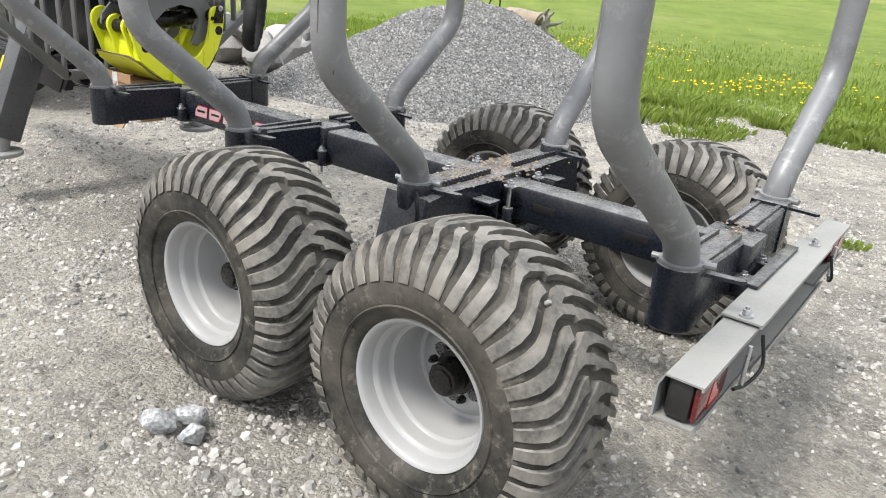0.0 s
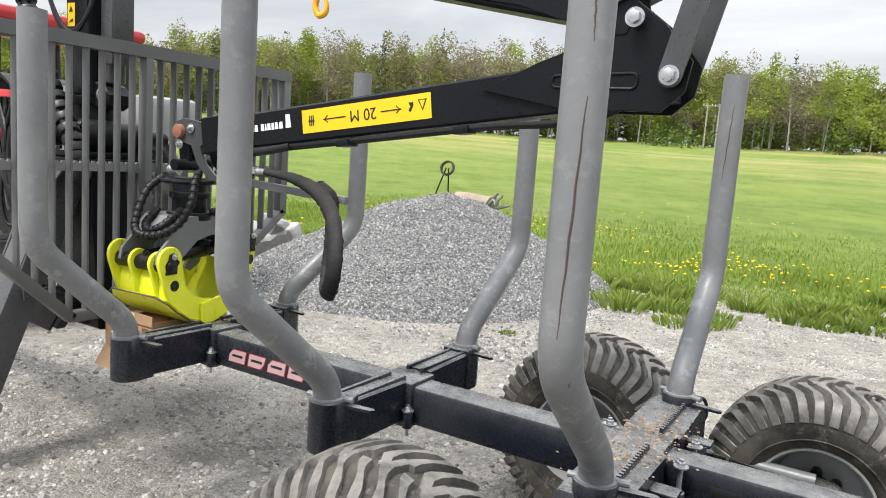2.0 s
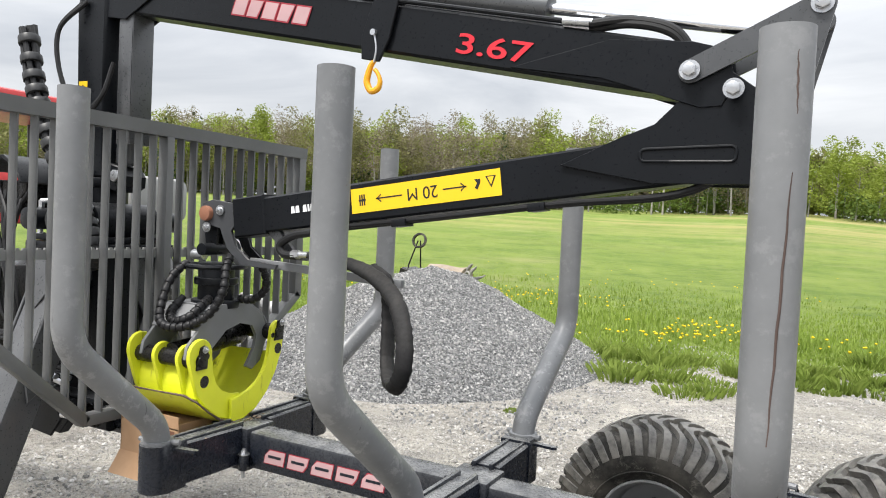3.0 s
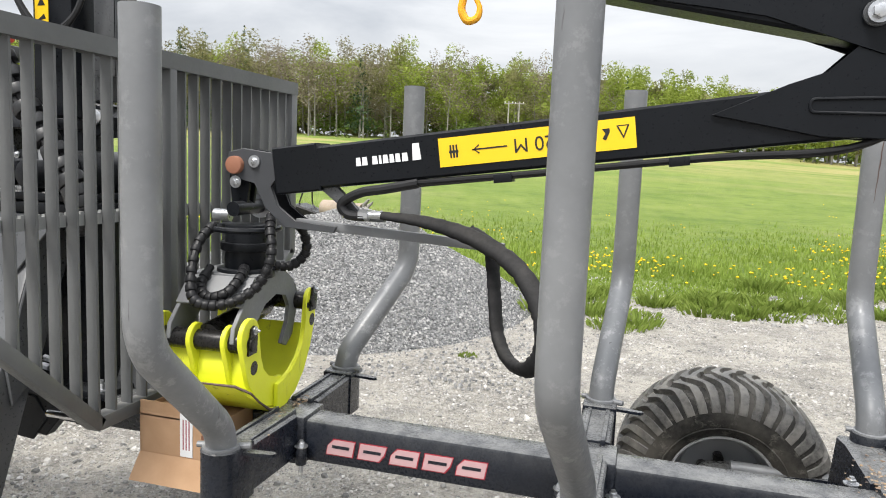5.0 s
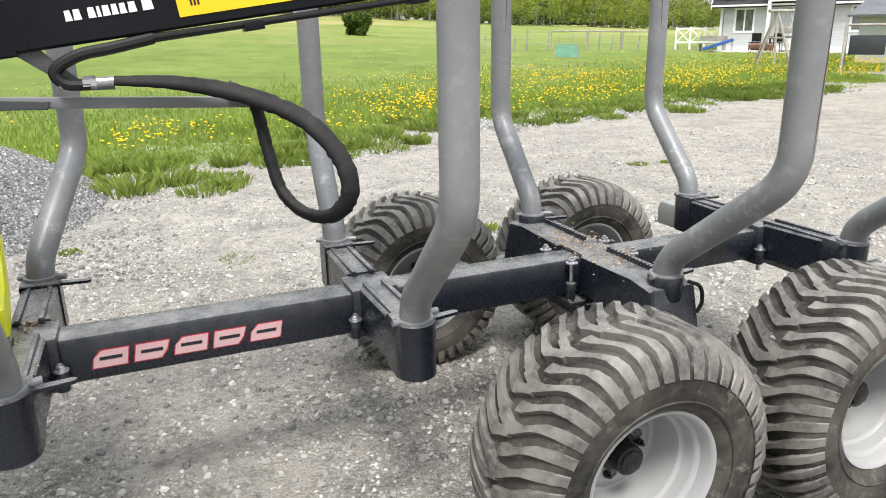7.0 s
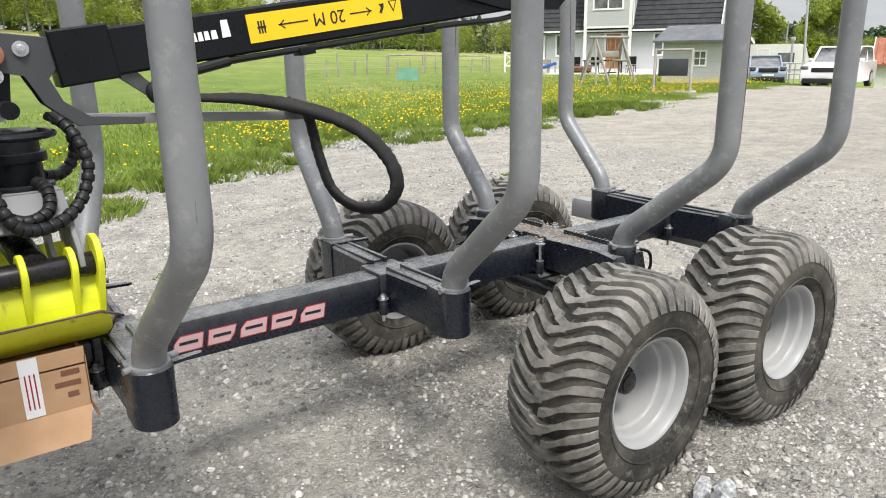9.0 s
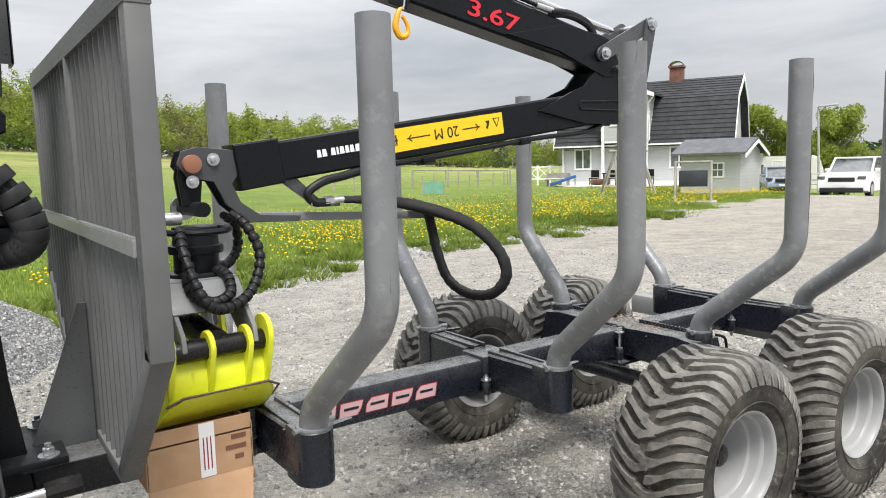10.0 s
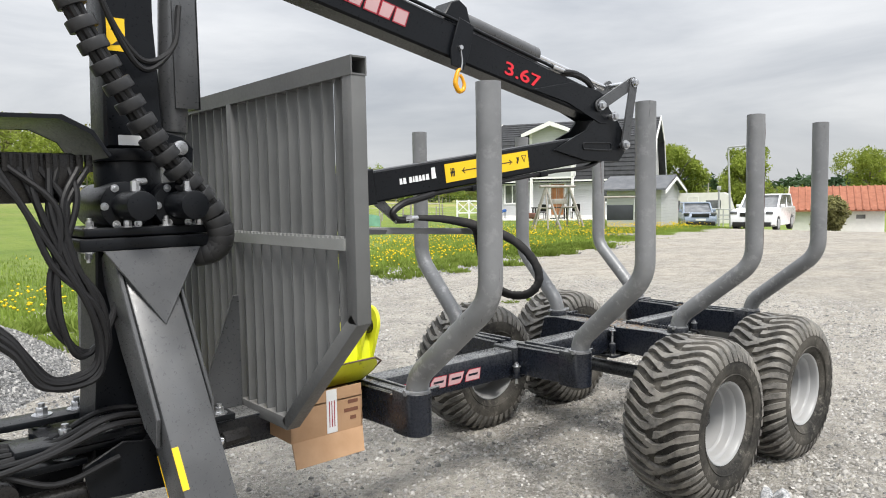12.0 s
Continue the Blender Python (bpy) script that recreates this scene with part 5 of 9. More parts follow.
for x0, x1 in ((-0.085, -0.20), (0.085, 0.18)):
    bm = new_bm()
    sg = 1 if x1 > x0 else -1
    plate(bm, [(x0, -0.0025), (x1, -0.0025), (x1, 0.0025), (x0, 0.0025)][::sg], up, 0.0008)
    for e in (-1, 1):
        plate(bm, [(x1, -0.003 * e), (x1 - sg * 0.022, 0.016 * e), (x1 - sg * 0.024, 0.011 * e), (x1 - sg * 0.008, 0.0)], up, 0.0008)
    part("arrow", bm, SIGN_AND_HOLE_BLACK, sign, smooth=0)
bm = new_bm()
for dx in (-0.252, -0.262, -0.272):
    plate(bm, [(dx - 0.003, -0.02), (dx + 0.003, -0.02), (dx + 0.003, 0.022), (dx - 0.003, 0.022)], up, 0.0008)
plate(bm, [(-0.278, -0.004), (-0.246, -0.004), (-0.246, 0.004), (-0.278, 0.004)], up, 0.0009)
part("pictogram", bm, SIGN_AND_HOLE_BLACK, sign, smooth=0)
bm = new_bm()
plate(bm, [(0.255, 0.026), (0.295, 0.026), (0.275, -0.016)], up, 0.0008)
plate(bm, [(0.212, 0.02), (0.235, 0.02), (0.235, 0.008), (0.222, -0.016), (0.212, -0.010), (0.222, 0.006)], up, 0.0008)
part("pictogram", bm, SIGN_AND_HOLE_BLACK, sign, smooth=0)
bm = new_bm()
plate(bm, [(0.262, 0.0225), (0.288, 0.0225), (0.275, -0.006)], Matrix.Translation((0, -0.0006, 0)) @ up, 0.0008)
part("pictogram_field", bm, SIGN_YELLOW, sign, smooth=0)
# the dealer's mark, as plain white blocks
for k, (x0, w, h) in enumerate(((0.0, 0.03, 0.055), (0.045, 0.022, 0.028), (0.072, 0.018, 0.028), (0.094, 0.017, 0.028), (0.115, 0.02, 0.028), (0.139, 0.010, 0.028), (0.153, 0.02, 0.028), (0.190, 0.020, 0.028), (0.214, 0.018, 0.028))):
    bm = new_bm()
    xx = -0.375 - x0
    plate(bm, [(xx - w, -0.014), (xx, -0.014), (xx - w * 0.12, -0.014 + h), (xx - w * 0.9, -0.014 + h)], up, 0.0008)
    part("mark_block", bm, WHITE_FOIL, stick, "pale plain mark block", smooth=0)
for off in ((-0.045, -0.085, -0.092, -0.095, -0.105), (-0.015, -0.090, -0.093, -0.096, -0.108)):
    bm = new_bm()
    sweep(bm, curve([SB + dirv * d + Vector((0, off[0], z)) for d, z in zip((0.42, 0.9, 1.4, 1.78), off[1:])] + [SB + dirv * 1.98 + Vector((0, off[0] + 0.015, -0.02))]), 0.011, 10)
    part("hose", bm, HOSE, stick, "black hose clipped under the stick")
for d in (0.78, 1.32):
    bm = new_bm()
    m = frame_of(SB + dirv * d + Vector((0, -0.035, -0.096)), dirv, (0, 0, 1))
    box(bm, -0.03, 0.03, -0.016, 0.012, -0.035, 0.03, 0.002, m)
    part("hose_clip", bm, CRANE_BLACK, stick)
# drop bracket and gas strut under the stick
bm = new_bm()
sweep(bm, curve([(-3.50, YC - 0.048, 1.612), (-3.61, YC - 0.058, 1.588), (-3.70, YC - 0.065, 1.57), (-3.765, YC - 0.065, 1.53), (-3.745, YC - 0.065, 1.495), (-3.68, YC - 0.065, 1.49)]), 0.017, 10)
part("hose_bend", bm, HOSE, stick)
bm = new_bm()
plate(bm, [(-3.86, 1.575), (-3.80, 1.59), (-3.70, 1.492), (-3.62, 1.487), (-3.62, 1.472), (-3.72, 1.472)], frame_of((0, YC - 0.03, 0), (1, 0, 0), (0, 0, 1)), 0.02, 0.002)
part("drop_bracket", bm, LEG, stick)
bm = new_bm()
cyl(bm, (-3.76, YC - 0.065, 1.492), (-3.62, YC - 0.065, 1.498), 0.013, 12)
cyl(bm, (-3.70, YC - 0.065, 1.495), (-3.665, YC - 0.065, 1.496), 0.019, 6)
part("hose_fitting", bm, ZINC, stick, "zinc hose couplings")
# long grey brake bar from the tip bracket
bm = new_bm()
m = frame_of((-3.60, YC - 0.02, 1.432), Vector((0.95, -0.02, -0.045)), (0, 0, 1))
box(bm, -0.36, 0.40, -0.016, 0.016, -0.014, 0.014, 0.003, m)
part("stay_bar", bm, GREY_STEEL, stick, "grey stay bar under the stick")
# sleeved hose that hangs in a loop
bm = new_bm()
sl = curve([(-3.62, YC - 0.065, 1.498), (-3.45, YC - 0.080, 1.485), (-3.27, YC - 0.13, 1.445), (-3.12, YC - 0.215, 1.375), (-3.035, YC - 0.285, 1.27), (-3.015, YC - 0.315, 1.165), (-3.06, YC - 0.285, 1.090), (-3.13, YC - 0.21, 1.085), (-3.185, YC - 0.14, 1.145), (-3.21, YC - 0.10, 1.26), (-3.225, YC - 0.085, 1.36), (-3.245, YC - 0.080, 1.43), (-3.31, YC - 0.078, 1.468)], 9)
sweep(bm, sl, [0.016 + 0.015 * min(1, i / 16) + (0.0022 * math.sin(i * 2.1) * math.sin(i * 0.83 + 1) if i > 16 else 0) for i in range(len(sl))], 12, 0.05, 0.62)
part("sleeved_hose", bm, SLEEVE, stick, "black textile-sleeved hose hanging in a loop", smooth=50)

# legs and base frame
for s in (-1, 1):
    bm = new_bm()
    a, b = Vector((CX - 0.03, YC + s * 0.13, 1.43)), Vector((CX + 0.055, YC + s * 0.62, 0.36))
    m = frame_of(a, b - a, (1, 0, 0))
    ln = (b - a).length
    box(bm, 0.0, ln, -0.085, 0.085, -0.075, 0.075, 0.012, m)
    leg = part("support_leg", bm, LEG, crane, "grey slanting outrigger leg")
    bm = new_bm()
    plate(bm, [(0.0, -0.08), (0.34, -0.085), (0.62, -0.06), (0.70, 0.0), (0.62, 0.07), (0.0, 0.085)], m @ frame_of((0, -0.097, 0), (1, 0, 0), (0, 0, 1)), 0.016, 0.003)
    part("leg_cheek", bm, LEG, leg)
    bm = new_bm()
    plate(bm, [(0.05, -0.08), (0.60, -0.07), (0.72, 0.0), (0.60, 0.07), (0.05, 0.085)], m @ frame_of((0, 0.094, 0), (1, 0, 0), (0, 0, 1)), 0.012, 0.003)
    part("leg_cheek", bm, LEG, leg)
    bm = new_bm()
    plate(bm, [(-0.165, 0.0), (0.165, 0.0), (0.0, -0.27)], frame_of((CX, YC + s * 0.245, 1.435), (1, 0, 0), (0, s * -0.30, 0.95)), 0.012, 0.002)
    part("leg_gusset", bm, LEG, leg)
    bm = new_bm()
    cyl(bm, (CX + 0.08, YC + s * 0.645, 0.27), (CX + 0.08, YC + s * 0.645, 0.295), 0.12, 28, bev=0.006)
    cyl(bm, (CX + 0.08, YC + s * 0.645, 0.29), (CX + 0.078, YC + s * 0.62, 0.40), 0.05, 16)
    part("foot_pad", bm, BAR_GREY, leg)
    bm = new_bm()
    box(bm, 0.72, 0.86, -0.084, -0.062, -0.0764, -0.0752, 0.0, m)
    part("warning_sticker", bm, SIGN_YELLOW, leg, smooth=0)
    bm = new_bm()
    box(bm, 0.72, 0.86, -0.084, -0.062, 0.0752, 0.0764, 0.0, m)
    part("warning_sticker", bm, SIGN_YELLOW, leg, smooth=0)
bm = new_bm()
plate(bm, [(-0.20, 0.60), (0.22, 0.60), (0.17, 1.0), (0.14, 1.435), (-0.15, 1.435), (-0.17, 1.0)], frame_of((CX, YC, 0), (1, 0, 0), (0, 0, 1)), 0.20, 0.008)
part("pedestal", bm, CRANE_BLACK, crane)
bm = new_bm()
box(bm, CX - 0.34, CX + 0.30, YC - 0.19, YC + 0.19, 0.752, 0.776, 0.004)
part("base_plate", bm, CRANE_BLACK, crane)
for ix in (-0.30, -0.13, 0.25):
    for sy in (-1, 1):
        bm = new_bm()
        bolt(bm, (CX + ix, YC + sy * 0.155, 0.776), r=0.018, h=0.022)
        part("bolt", bm, ZINC, crane)
for s in (-1, 1):
    bm = new_bm()
    plate(bm, [(-0.10, -0.12), (0.05, -0.13), (0.12, -0.05), (0.10, 0.03), (-0.06, 0.04), (-0.12, -0.03)], frame_of((CX + 0.02, YC + s * 0.215, 0.73), (1, 0, 0), (0, 0, 1)), 0.05, 0.004)
    part("swivel_ear", bm, CRANE_BLACK, crane)
# drawbar towards the tractor
bm = new_bm()
box(bm, -6.75, CX - 0.22, YC - 0.075, YC + 0.075, 0.565, 0.70, 0.012)
drawbar = part("drawbar", bm, CRANE_BLACK, trailer, "black drawbar ahead of the crane")
for s in (-1, 1):
    bm = new_bm()
    cyl(bm, (CX - 0.05, YC + s * 0.20, 0.62), (-6.1, YC + s * 0.16, 0.62), 0.034, 18)
    cyl(bm, (-5.75, YC + s * 0.17, 0.62), (-5.62, YC + s * 0.175, 0.62), 0.042, 18)
    part("steering_cylinder", bm, GREASE, trailer)
    bm = new_bm()
    box(bm, -5.62, -5.18, YC + s * 0.14 - 0.055, YC + s * 0.14 + 0.055, 0.715, 0.738, 0.004)
    part("hinge_plate", bm, CRANE_BLACK, trailer)
for x in (-5.55, -5.24):
    bm = new_bm()
    bolt(bm, (x, YC - 0.14, 0.738), r=0.022, h=0.024)
    part("bolt", bm, ZINC, trailer)
for s in (-1, 1):
    bm = new_bm()
    cyl(bm, (-4.86, YC + s * 0.235, 0.690), (-4.70, YC + s * 0.235, 0.695), 0.017, 16)
    rod = part("steering_rod", bm, CHROME, trailer, "chromed steering rod")
    bm = new_bm()
    cyl(bm, (-4.72, YC + s * 0.235, 0.695), (-4.62, YC + s * 0.235, 0.70), 0.030, 8, bev=0.003)
    part("rod_end", bm, GREASE, rod)
    bm = new_bm()
    plate(bm, [(-0.16, -0.10), (0.10, -0.12), (0.17, -0.03), (0.12, 0.05), (-0.05, 0.08), (-0.18, 0.02)], frame_of((-5.03, YC + s * 0.24, 0.70), (1, 0, 0), (0, 0, 1)), 0.014, 0.003)
    part("pivot_plate", bm, CRANE_BLACK, trailer)
    bm = new_bm()
    box(bm, -5.40, -5.06, YC + s * 0.17 - 0.06, YC + s * 0.17 + 0.06, 0.79, 0.815, 0.004)
    part("hinge_cap", bm, CRANE_BLACK, trailer)
    for x, z in ((-5.24, 0.815), (-5.12, 0.815)):
        bm = new_bm()
        bolt(bm, (x, YC + s * 0.17, z), r=0.021, h=0.026)
        part("bolt", bm, ZINC, trailer)
    bm = new_bm()
    sweep(bm, curve([(-5.10, YC + s * 0.27, 0.74), (-5.3, YC + s * 0.28, 0.70), (-5.5, YC + s * 0.24, 0.77), (-5.8, YC + s * 0.2, 0.74)]), 0.010, 8)
    part("hose", bm, HOSE, trailer)
# valve cover with a fan of hoses
bm = new_bm()
sheet = [(-0.30, 0.02), (-0.12, 0.07), (0.08, 0.075), (0.17, 0.03), (0.22, -0.05), (0.21, -0.056), (0.16, 0.02), (0.07, 0.063), (-0.12, 0.058), (-0.30, 0.008)]
plate(bm, sheet, frame_of((-5.31, YC - 0.10, 1.80), (1, 0, 0), (0, 0, 1)), 0.44, 0.002)
part("valve_cover", bm, CRANE_BLACK, crane, "black curved valve cover")
bm = new_bm()
box(bm, -5.50, -5.18, YC - 0.24, YC + 0.08, 1.60, 1.76, 0.008)
part("valve_block", bm, GREASE, crane)
rr = random.Random(8)
for k in range(11):
    x0 = -5.60 + 0.03 * k
    bm = new_bm()
    y = YC - 0.27 + 0.012 * rr.uniform(-1, 1)
    bend = rr.uniform(-0.03, 0.03)
    f = k / 10
    jit = [0.018 * rr.uniform(-1, 1) for _ in range(12)]
    if k % 3 == 2:
        path = [(x0 + 0.16, y + 0.03, 1.72), (-5.27 + 0.1 * f, y - 0.01, 1.58 + jit[0]), (-5.27 + jit[1], y - 0.02, 1.36), (-5.275 + jit[2], y - 0.03, 1.22), (-5.22 + jit[3], y - 0.02, 1.12 + jit[4]), (-5.14, y + 0.02, 1.13), (-5.07, y + 0.08, 1.22), (-5.03, y + 0.10, 1.36)]
    else:
        path = [(x0 + 0.16, y + 0.03, 1.72), (-5.33 + 0.11 * f + jit[0], y, 1.58 + jit[1]), (-5.26 + 0.05 * f + jit[2], y - 0.02, 1.41 + jit[3]), (-5.18 + 0.03 * f + jit[4], y - 0.03, 1.28 + jit[5]), (-5.135 + jit[6], y - 0.02, 1.12), (-5.19 + jit[7], y - 0.02, 1.02 + 0.03 * f), (-5.31 + jit[8], y - 0.03, 1.025 + 0.03 * f), (-5.42, y - 0.02, 1.16 + 0.05 * f), (-5.62, y + 0.02, 1.26 + 0.06 * f), (-6.3, y + 0.10, 1.24 + 0.05 * f)]
    sweep(bm, curve(path), 0.0105, 8)
    part("hose", bm, HOSE, crane, "black hydraulic hose")
    bm = new_bm()
    cyl(bm, (x0 + 0.16, y + 0.03, 1.70), (x0 + 0.16, y + 0.03, 1.755), 0.013, 8)
    part("hose_fitting", bm, GREASE, crane)
# thick spiral-wrapped hose bundle along the column
bundle = curve([(-5.26, YC - 0.20, 2.50), (-5.175, YC - 0.22, 2.27), (-5.095, YC - 0.23, 2.10), (-5.005, YC - 0.232, 1.945), (-4.915, YC - 0.232, 1.80), (-4.815, YC - 0.235, 1.675), (-4.725, YC - 0.24, 1.555), (-4.695, YC - 0.235, 1.47), (-4.715, YC - 0.21, 1.42), (-4.78, YC - 0.17, 1.40)], 10)
for k in range(5):
    bm = new_bm()
    a0 = 2 * math.pi * k / 5
    sweep(bm, [p + Vector((0.027 * math.cos(a0 + i * 0.05), 0.027 * math.sin(a0 + i * 0.05), 0.012 * math.sin(a0))) for i, p in enumerate(bundle)], 0.015, 8)
    part("hose", bm, HOSE, crane)
for k in range(3, len(bundle) - 3, 4):
    bm = new_bm()
    d = (bundle[k + 1] - bundle[k - 1]).normalized()
    cyl(bm, bundle[k] - d * 0.020, bundle[k] + d * 0.020, 0.049, 20, bev=0.004)
    part("spiral_wrap", bm, WRAP, crane, "black spiral guard ring on the hose bundle")
for a in (0, 1):
    bm = new_bm()
    sweep(bm, curve([(CX - 0.05 + 0.03 * a, YC - 0.10, 2.62), (CX - 0.14, YC - 0.16, 2.48), (CX - 0.10, YC - 0.17, 2.26), (CX + 0.02, YC - 0.15, 2.10 - 0.03 * a), (CX + 0.14, YC - 0.13, 2.16), (CX + 0.18, YC - 0.10, 2.32)]), 0.011, 8)
    part("hose", bm, HOSE, crane)
# hoses, fittings and stiffening ribs round the drawbar hinge
for k in range(6):
    bm = new_bm()
    e = -0.26 + 0.035 * k
    w = 0.02 * math.sin(k * 2.1)
    sweep(bm, curve([(-4.98, YC + e, 0.84 + w), (-5.14, YC + e - 0.05, 0.86 + w), (-5.32, YC + e - 0.03, 0.80), (-5.52, YC + e + w, 0.76 + 0.01 * k), (-5.85, YC + e + 0.04, 0.74 + w), (-6.4, YC + e + 0.08, 0.76)]), 0.0105, 8)
    line = part("hose", bm, HOSE, trailer, "black hydraulic hose along the drawbar")
    bm = new_bm()
    cyl(bm, (-4.93, YC + e, 0.835 + w), (-4.99, YC + e, 0.842 + w), 0.014, 6)
    part("hose_fitting", bm, ZINC, line)
for s in (-1, 1):
    for x in (-5.46, -5.30):
        bm = new_bm()
        plate(bm, [(0, 0), (0.09, 0), (0.07, 0.05), (0.0, 0.075)], frame_of((x, YC + s * 0.10, 0.70), (1, 0, 0), (0, 0, 1)), 0.012, 0.002)
        part("stiffening_rib", bm, CRANE_BLACK, trailer)
    bm = new_bm()
    cyl(bm, (-5.44, YC + s * 0.20, 0.69), (-5.44, YC + s * 0.27, 0.69), 0.04, 20, bev=0.004)
    part("hinge_boss", bm, GREASE, trailer)

# ---- grapple ----
GC = Vector((-4.185, YC, 0.0))
AX = Vector((0.998, 0.06, 0.0)).normalized()
SX = Vector((-0.06, 0.998, 0.0)).normalized()
grapple = thing("timber_grapple", (GC.x, GC.y, 0.8), "acid-yellow timber grapple hanging closed from the stick", "grapple")


def gp(s, a, z):
    return GC + SX * s + AX * (0.9 * a + 0.012) + Vector((0, 0, z))


bm = new_bm()
for s in (-1, 1):
    plate(bm, [(-0.03, 1.50), (0.03, 1.50), (0.042, 1.60), (0.03, 1.67), (-0.03, 1.67), (-0.042, 1.60)], frame_of((GC.x, YC + s * 0.022, 0), (1, 0, 0), (0, 0, 1)), 0.016, 0.002)
part("link", bm, CRANE_BLACK, grapple)
bm = new_bm()
box(bm, -0.055, 0.055, -0.055, 0.055, 1.42, 1.53, 0.010, frame_of(GC, SX, AX))
part("swivel_block", bm, CRANE_BLACK, grapple)
bm = new_bm()
cyl(bm, gp(-0.10, 0, 1.49), gp(0.10, 0, 1.49), 0.026, 18)
part("swivel_pin", bm, CRANE_BLACK, grapple)
bm = new_bm()
cyl(bm, gp(0, 0, 1.26), gp(0, 0, 1.43), 0.078, 28, bev=0.006)
cyl(bm, gp(0, 0, 1.335), gp(0, 0, 1.365), 0.094, 28, bev=0.004)
cyl(bm, gp(0, 0, 1.235), gp(0, 0, 1.27), 0.105, 28, bev=0.004)
rot = part("rotator", bm, CRANE_BLACK, grapple, "black hydraulic rotator")
bm = new_bm()
sweep(bm, curve([gp(-0.13 * math.cos(t), 0.13 * math.sin(t), 1.415) for t in [i * 0.4 - 2.2 for i in range(12)]], 4), 0.011, 8)
part("guard_ring", bm, CRANE_BLACK, rot)
bm = new_bm()
cyl(bm, gp(-0.02, -0.13, 1.46), gp(-0.02, -0.06, 1.46), 0.022, 18)
part("shackle", bm, ZINC, rot)
bm = new_bm()
cyl(bm, gp(0.10, 0.0, 1.49), gp(0.115, 0.0, 1.49), 0.045, 20)
part("pin_washer", bm, ZINC, rot)
# grey housing: two cranked plates with a wide opening, and sloping covers
HOUSING = [(-0.115, 1.25), (0.105, 1.25), (0.205, 1.19), (0.252, 1.11), (0.225, 1.05), (0.20, 0.98), (0.145, 0.945), (0.10, 0.965), (0.155, 1.04), (0.168, 1.10), (0.135, 1.15), (0.05, 1.168), (-0.04, 1.145), (-0.12, 1.075), (-0.17, 1.02), (-0.232, 1.015), (-0.272, 1.05), (-0.262, 1.10)]
for a in (-0.165, 0.100):
    bm = new_bm()
    plate(bm, HOUSING, frame_of(gp(0, a, 0), SX, (0, 0, 1)), 0.016, 0.002)
    part("housing_plate", bm, GREY_STEEL, grapple, "grey grapple housing plate with a wide opening")
for (s0, z0), (s1, z1) in (((-0.118, 1.252), (0.108, 1.252)), ((0.112, 1.25), (0.208, 1.192)), ((-0.120, 1.25), (-0.205, 1.160)), ((0.215, 1.185), (0.252, 1.125))):
    bm = new_bm()
    p, q = gp(s0, -0.034, z0), gp(s1, -0.034, z1)
    box(bm, 0.0, (q - p).length, -0.128, 0.128, -0.005, 0.005, 0.002, frame_of(p, q - p, AX))
    part("housing_cover", bm, GREY_STEEL, grapple)
bm = new_bm()
cyl(bm, gp(-0.22, -0.03, 1.055), gp(0.20, -0.03, 1.09), 0.045, 22, bev=0.005)
part("grapple_cylinder", bm, GREASE, grapple, "greasy black grapple cylinder")
bm = new_bm()
box(bm, -0.11, 0.20, -0.135, 0.075, 0.965, 1.03, 0.01, frame_of(GC, SX, AX))
part("cross_member", bm, BRACKET, grapple)


def ring(cx, cz, r, a0, a1, n=8):
    return [(cx + r * math.cos(math.radians(a0 + (a1 - a0) * i / n)), cz + r * math.sin(math.radians(a0 + (a1 - a0) * i / n))) for i in range(n + 1)]


def jaw_plate(out, a, holes):
    bm = new_bm()
    plate(bm, out, frame_of(gp(0, a, 0), SX, (0, 0, 1)), 0.018, 0.003)
    p = part("jaw_plate", bm, YELLOW, grapple, "acid-yellow curved jaw plate")
    # Dark discs stand for the shaded holes; the plate is not pierced.
    for s, z, r, mat in holes:
        for f in (-1, 1):
            bm = new_bm()
            q = gp(s, a + f * 0.0092, z)
            cyl(bm, q, q + AX * f * 0.0015, r, 18)
            part("bore_shade", bm, mat, p)
    return p


def jaw_blade(line, a0, a1, thick, corner=0.0):
    """A bent blade between two places along the hinge axis; its first edge may be cut at the ends."""
    bm = new_bm()
    rows = []
    for i, (s, z) in enumerate(line):
        c = corner * max(0.0, 1 - i / 1.5)
        rows.append([bm.verts.new(gp(s, a, z + dz)) for a, dz in ((a0 + c, 0), (a1 - c, 0), (a1 - c, thick), (a0 + c, thick))])
    for r0, r1 in zip(rows, rows[1:]):
        for k in range(4):
            bm.faces.new((r0[k], r0[(k + 1) % 4], r1[(k + 1) % 4], r1[k]))
    bm.faces.new(rows[0])
    bm.faces.new(rows[-1][::-1])
    part("jaw_blade", bm, YELLOW, grapple, "worn acid-yellow jaw blade with grimy edges")


# near jaw: eared plates, a back wall and a blade whose lip stands out
NEAR_END = ring(-0.232, 1.068, 0.066, 200, 10, 10) + [(-0.165, 1.03), (-0.160, 0.98), (-0.138, 0.93), (-0.10, 0.895), (-0.04, 0.872), (0.01, 0.87), (0.01, 0.785), (-0.05, 0.768), (-0.12, 0.79), (-0.19, 0.845), (-0.245, 0.90), (-0.268, 0.97)]
NEAR_MID = ring(-0.235, 1.05, 0.055, 195, -5, 9) + [(-0.178, 0.99), (-0.172, 0.93), (-0.150, 0.87), (-0.12, 0.80), (-0.19, 0.85), (-0.245, 0.905), (-0.262, 0.97)]
for a in (-0.215, 0.148):
    jaw_plate(NEAR_END, a, ((-0.232, 1.045, 0.030, SIGN_AND_HOLE_BLACK), (-0.208, 0.955, 0.025, GREASE), (-0.195, 1.06, 0.012, GREASE)))
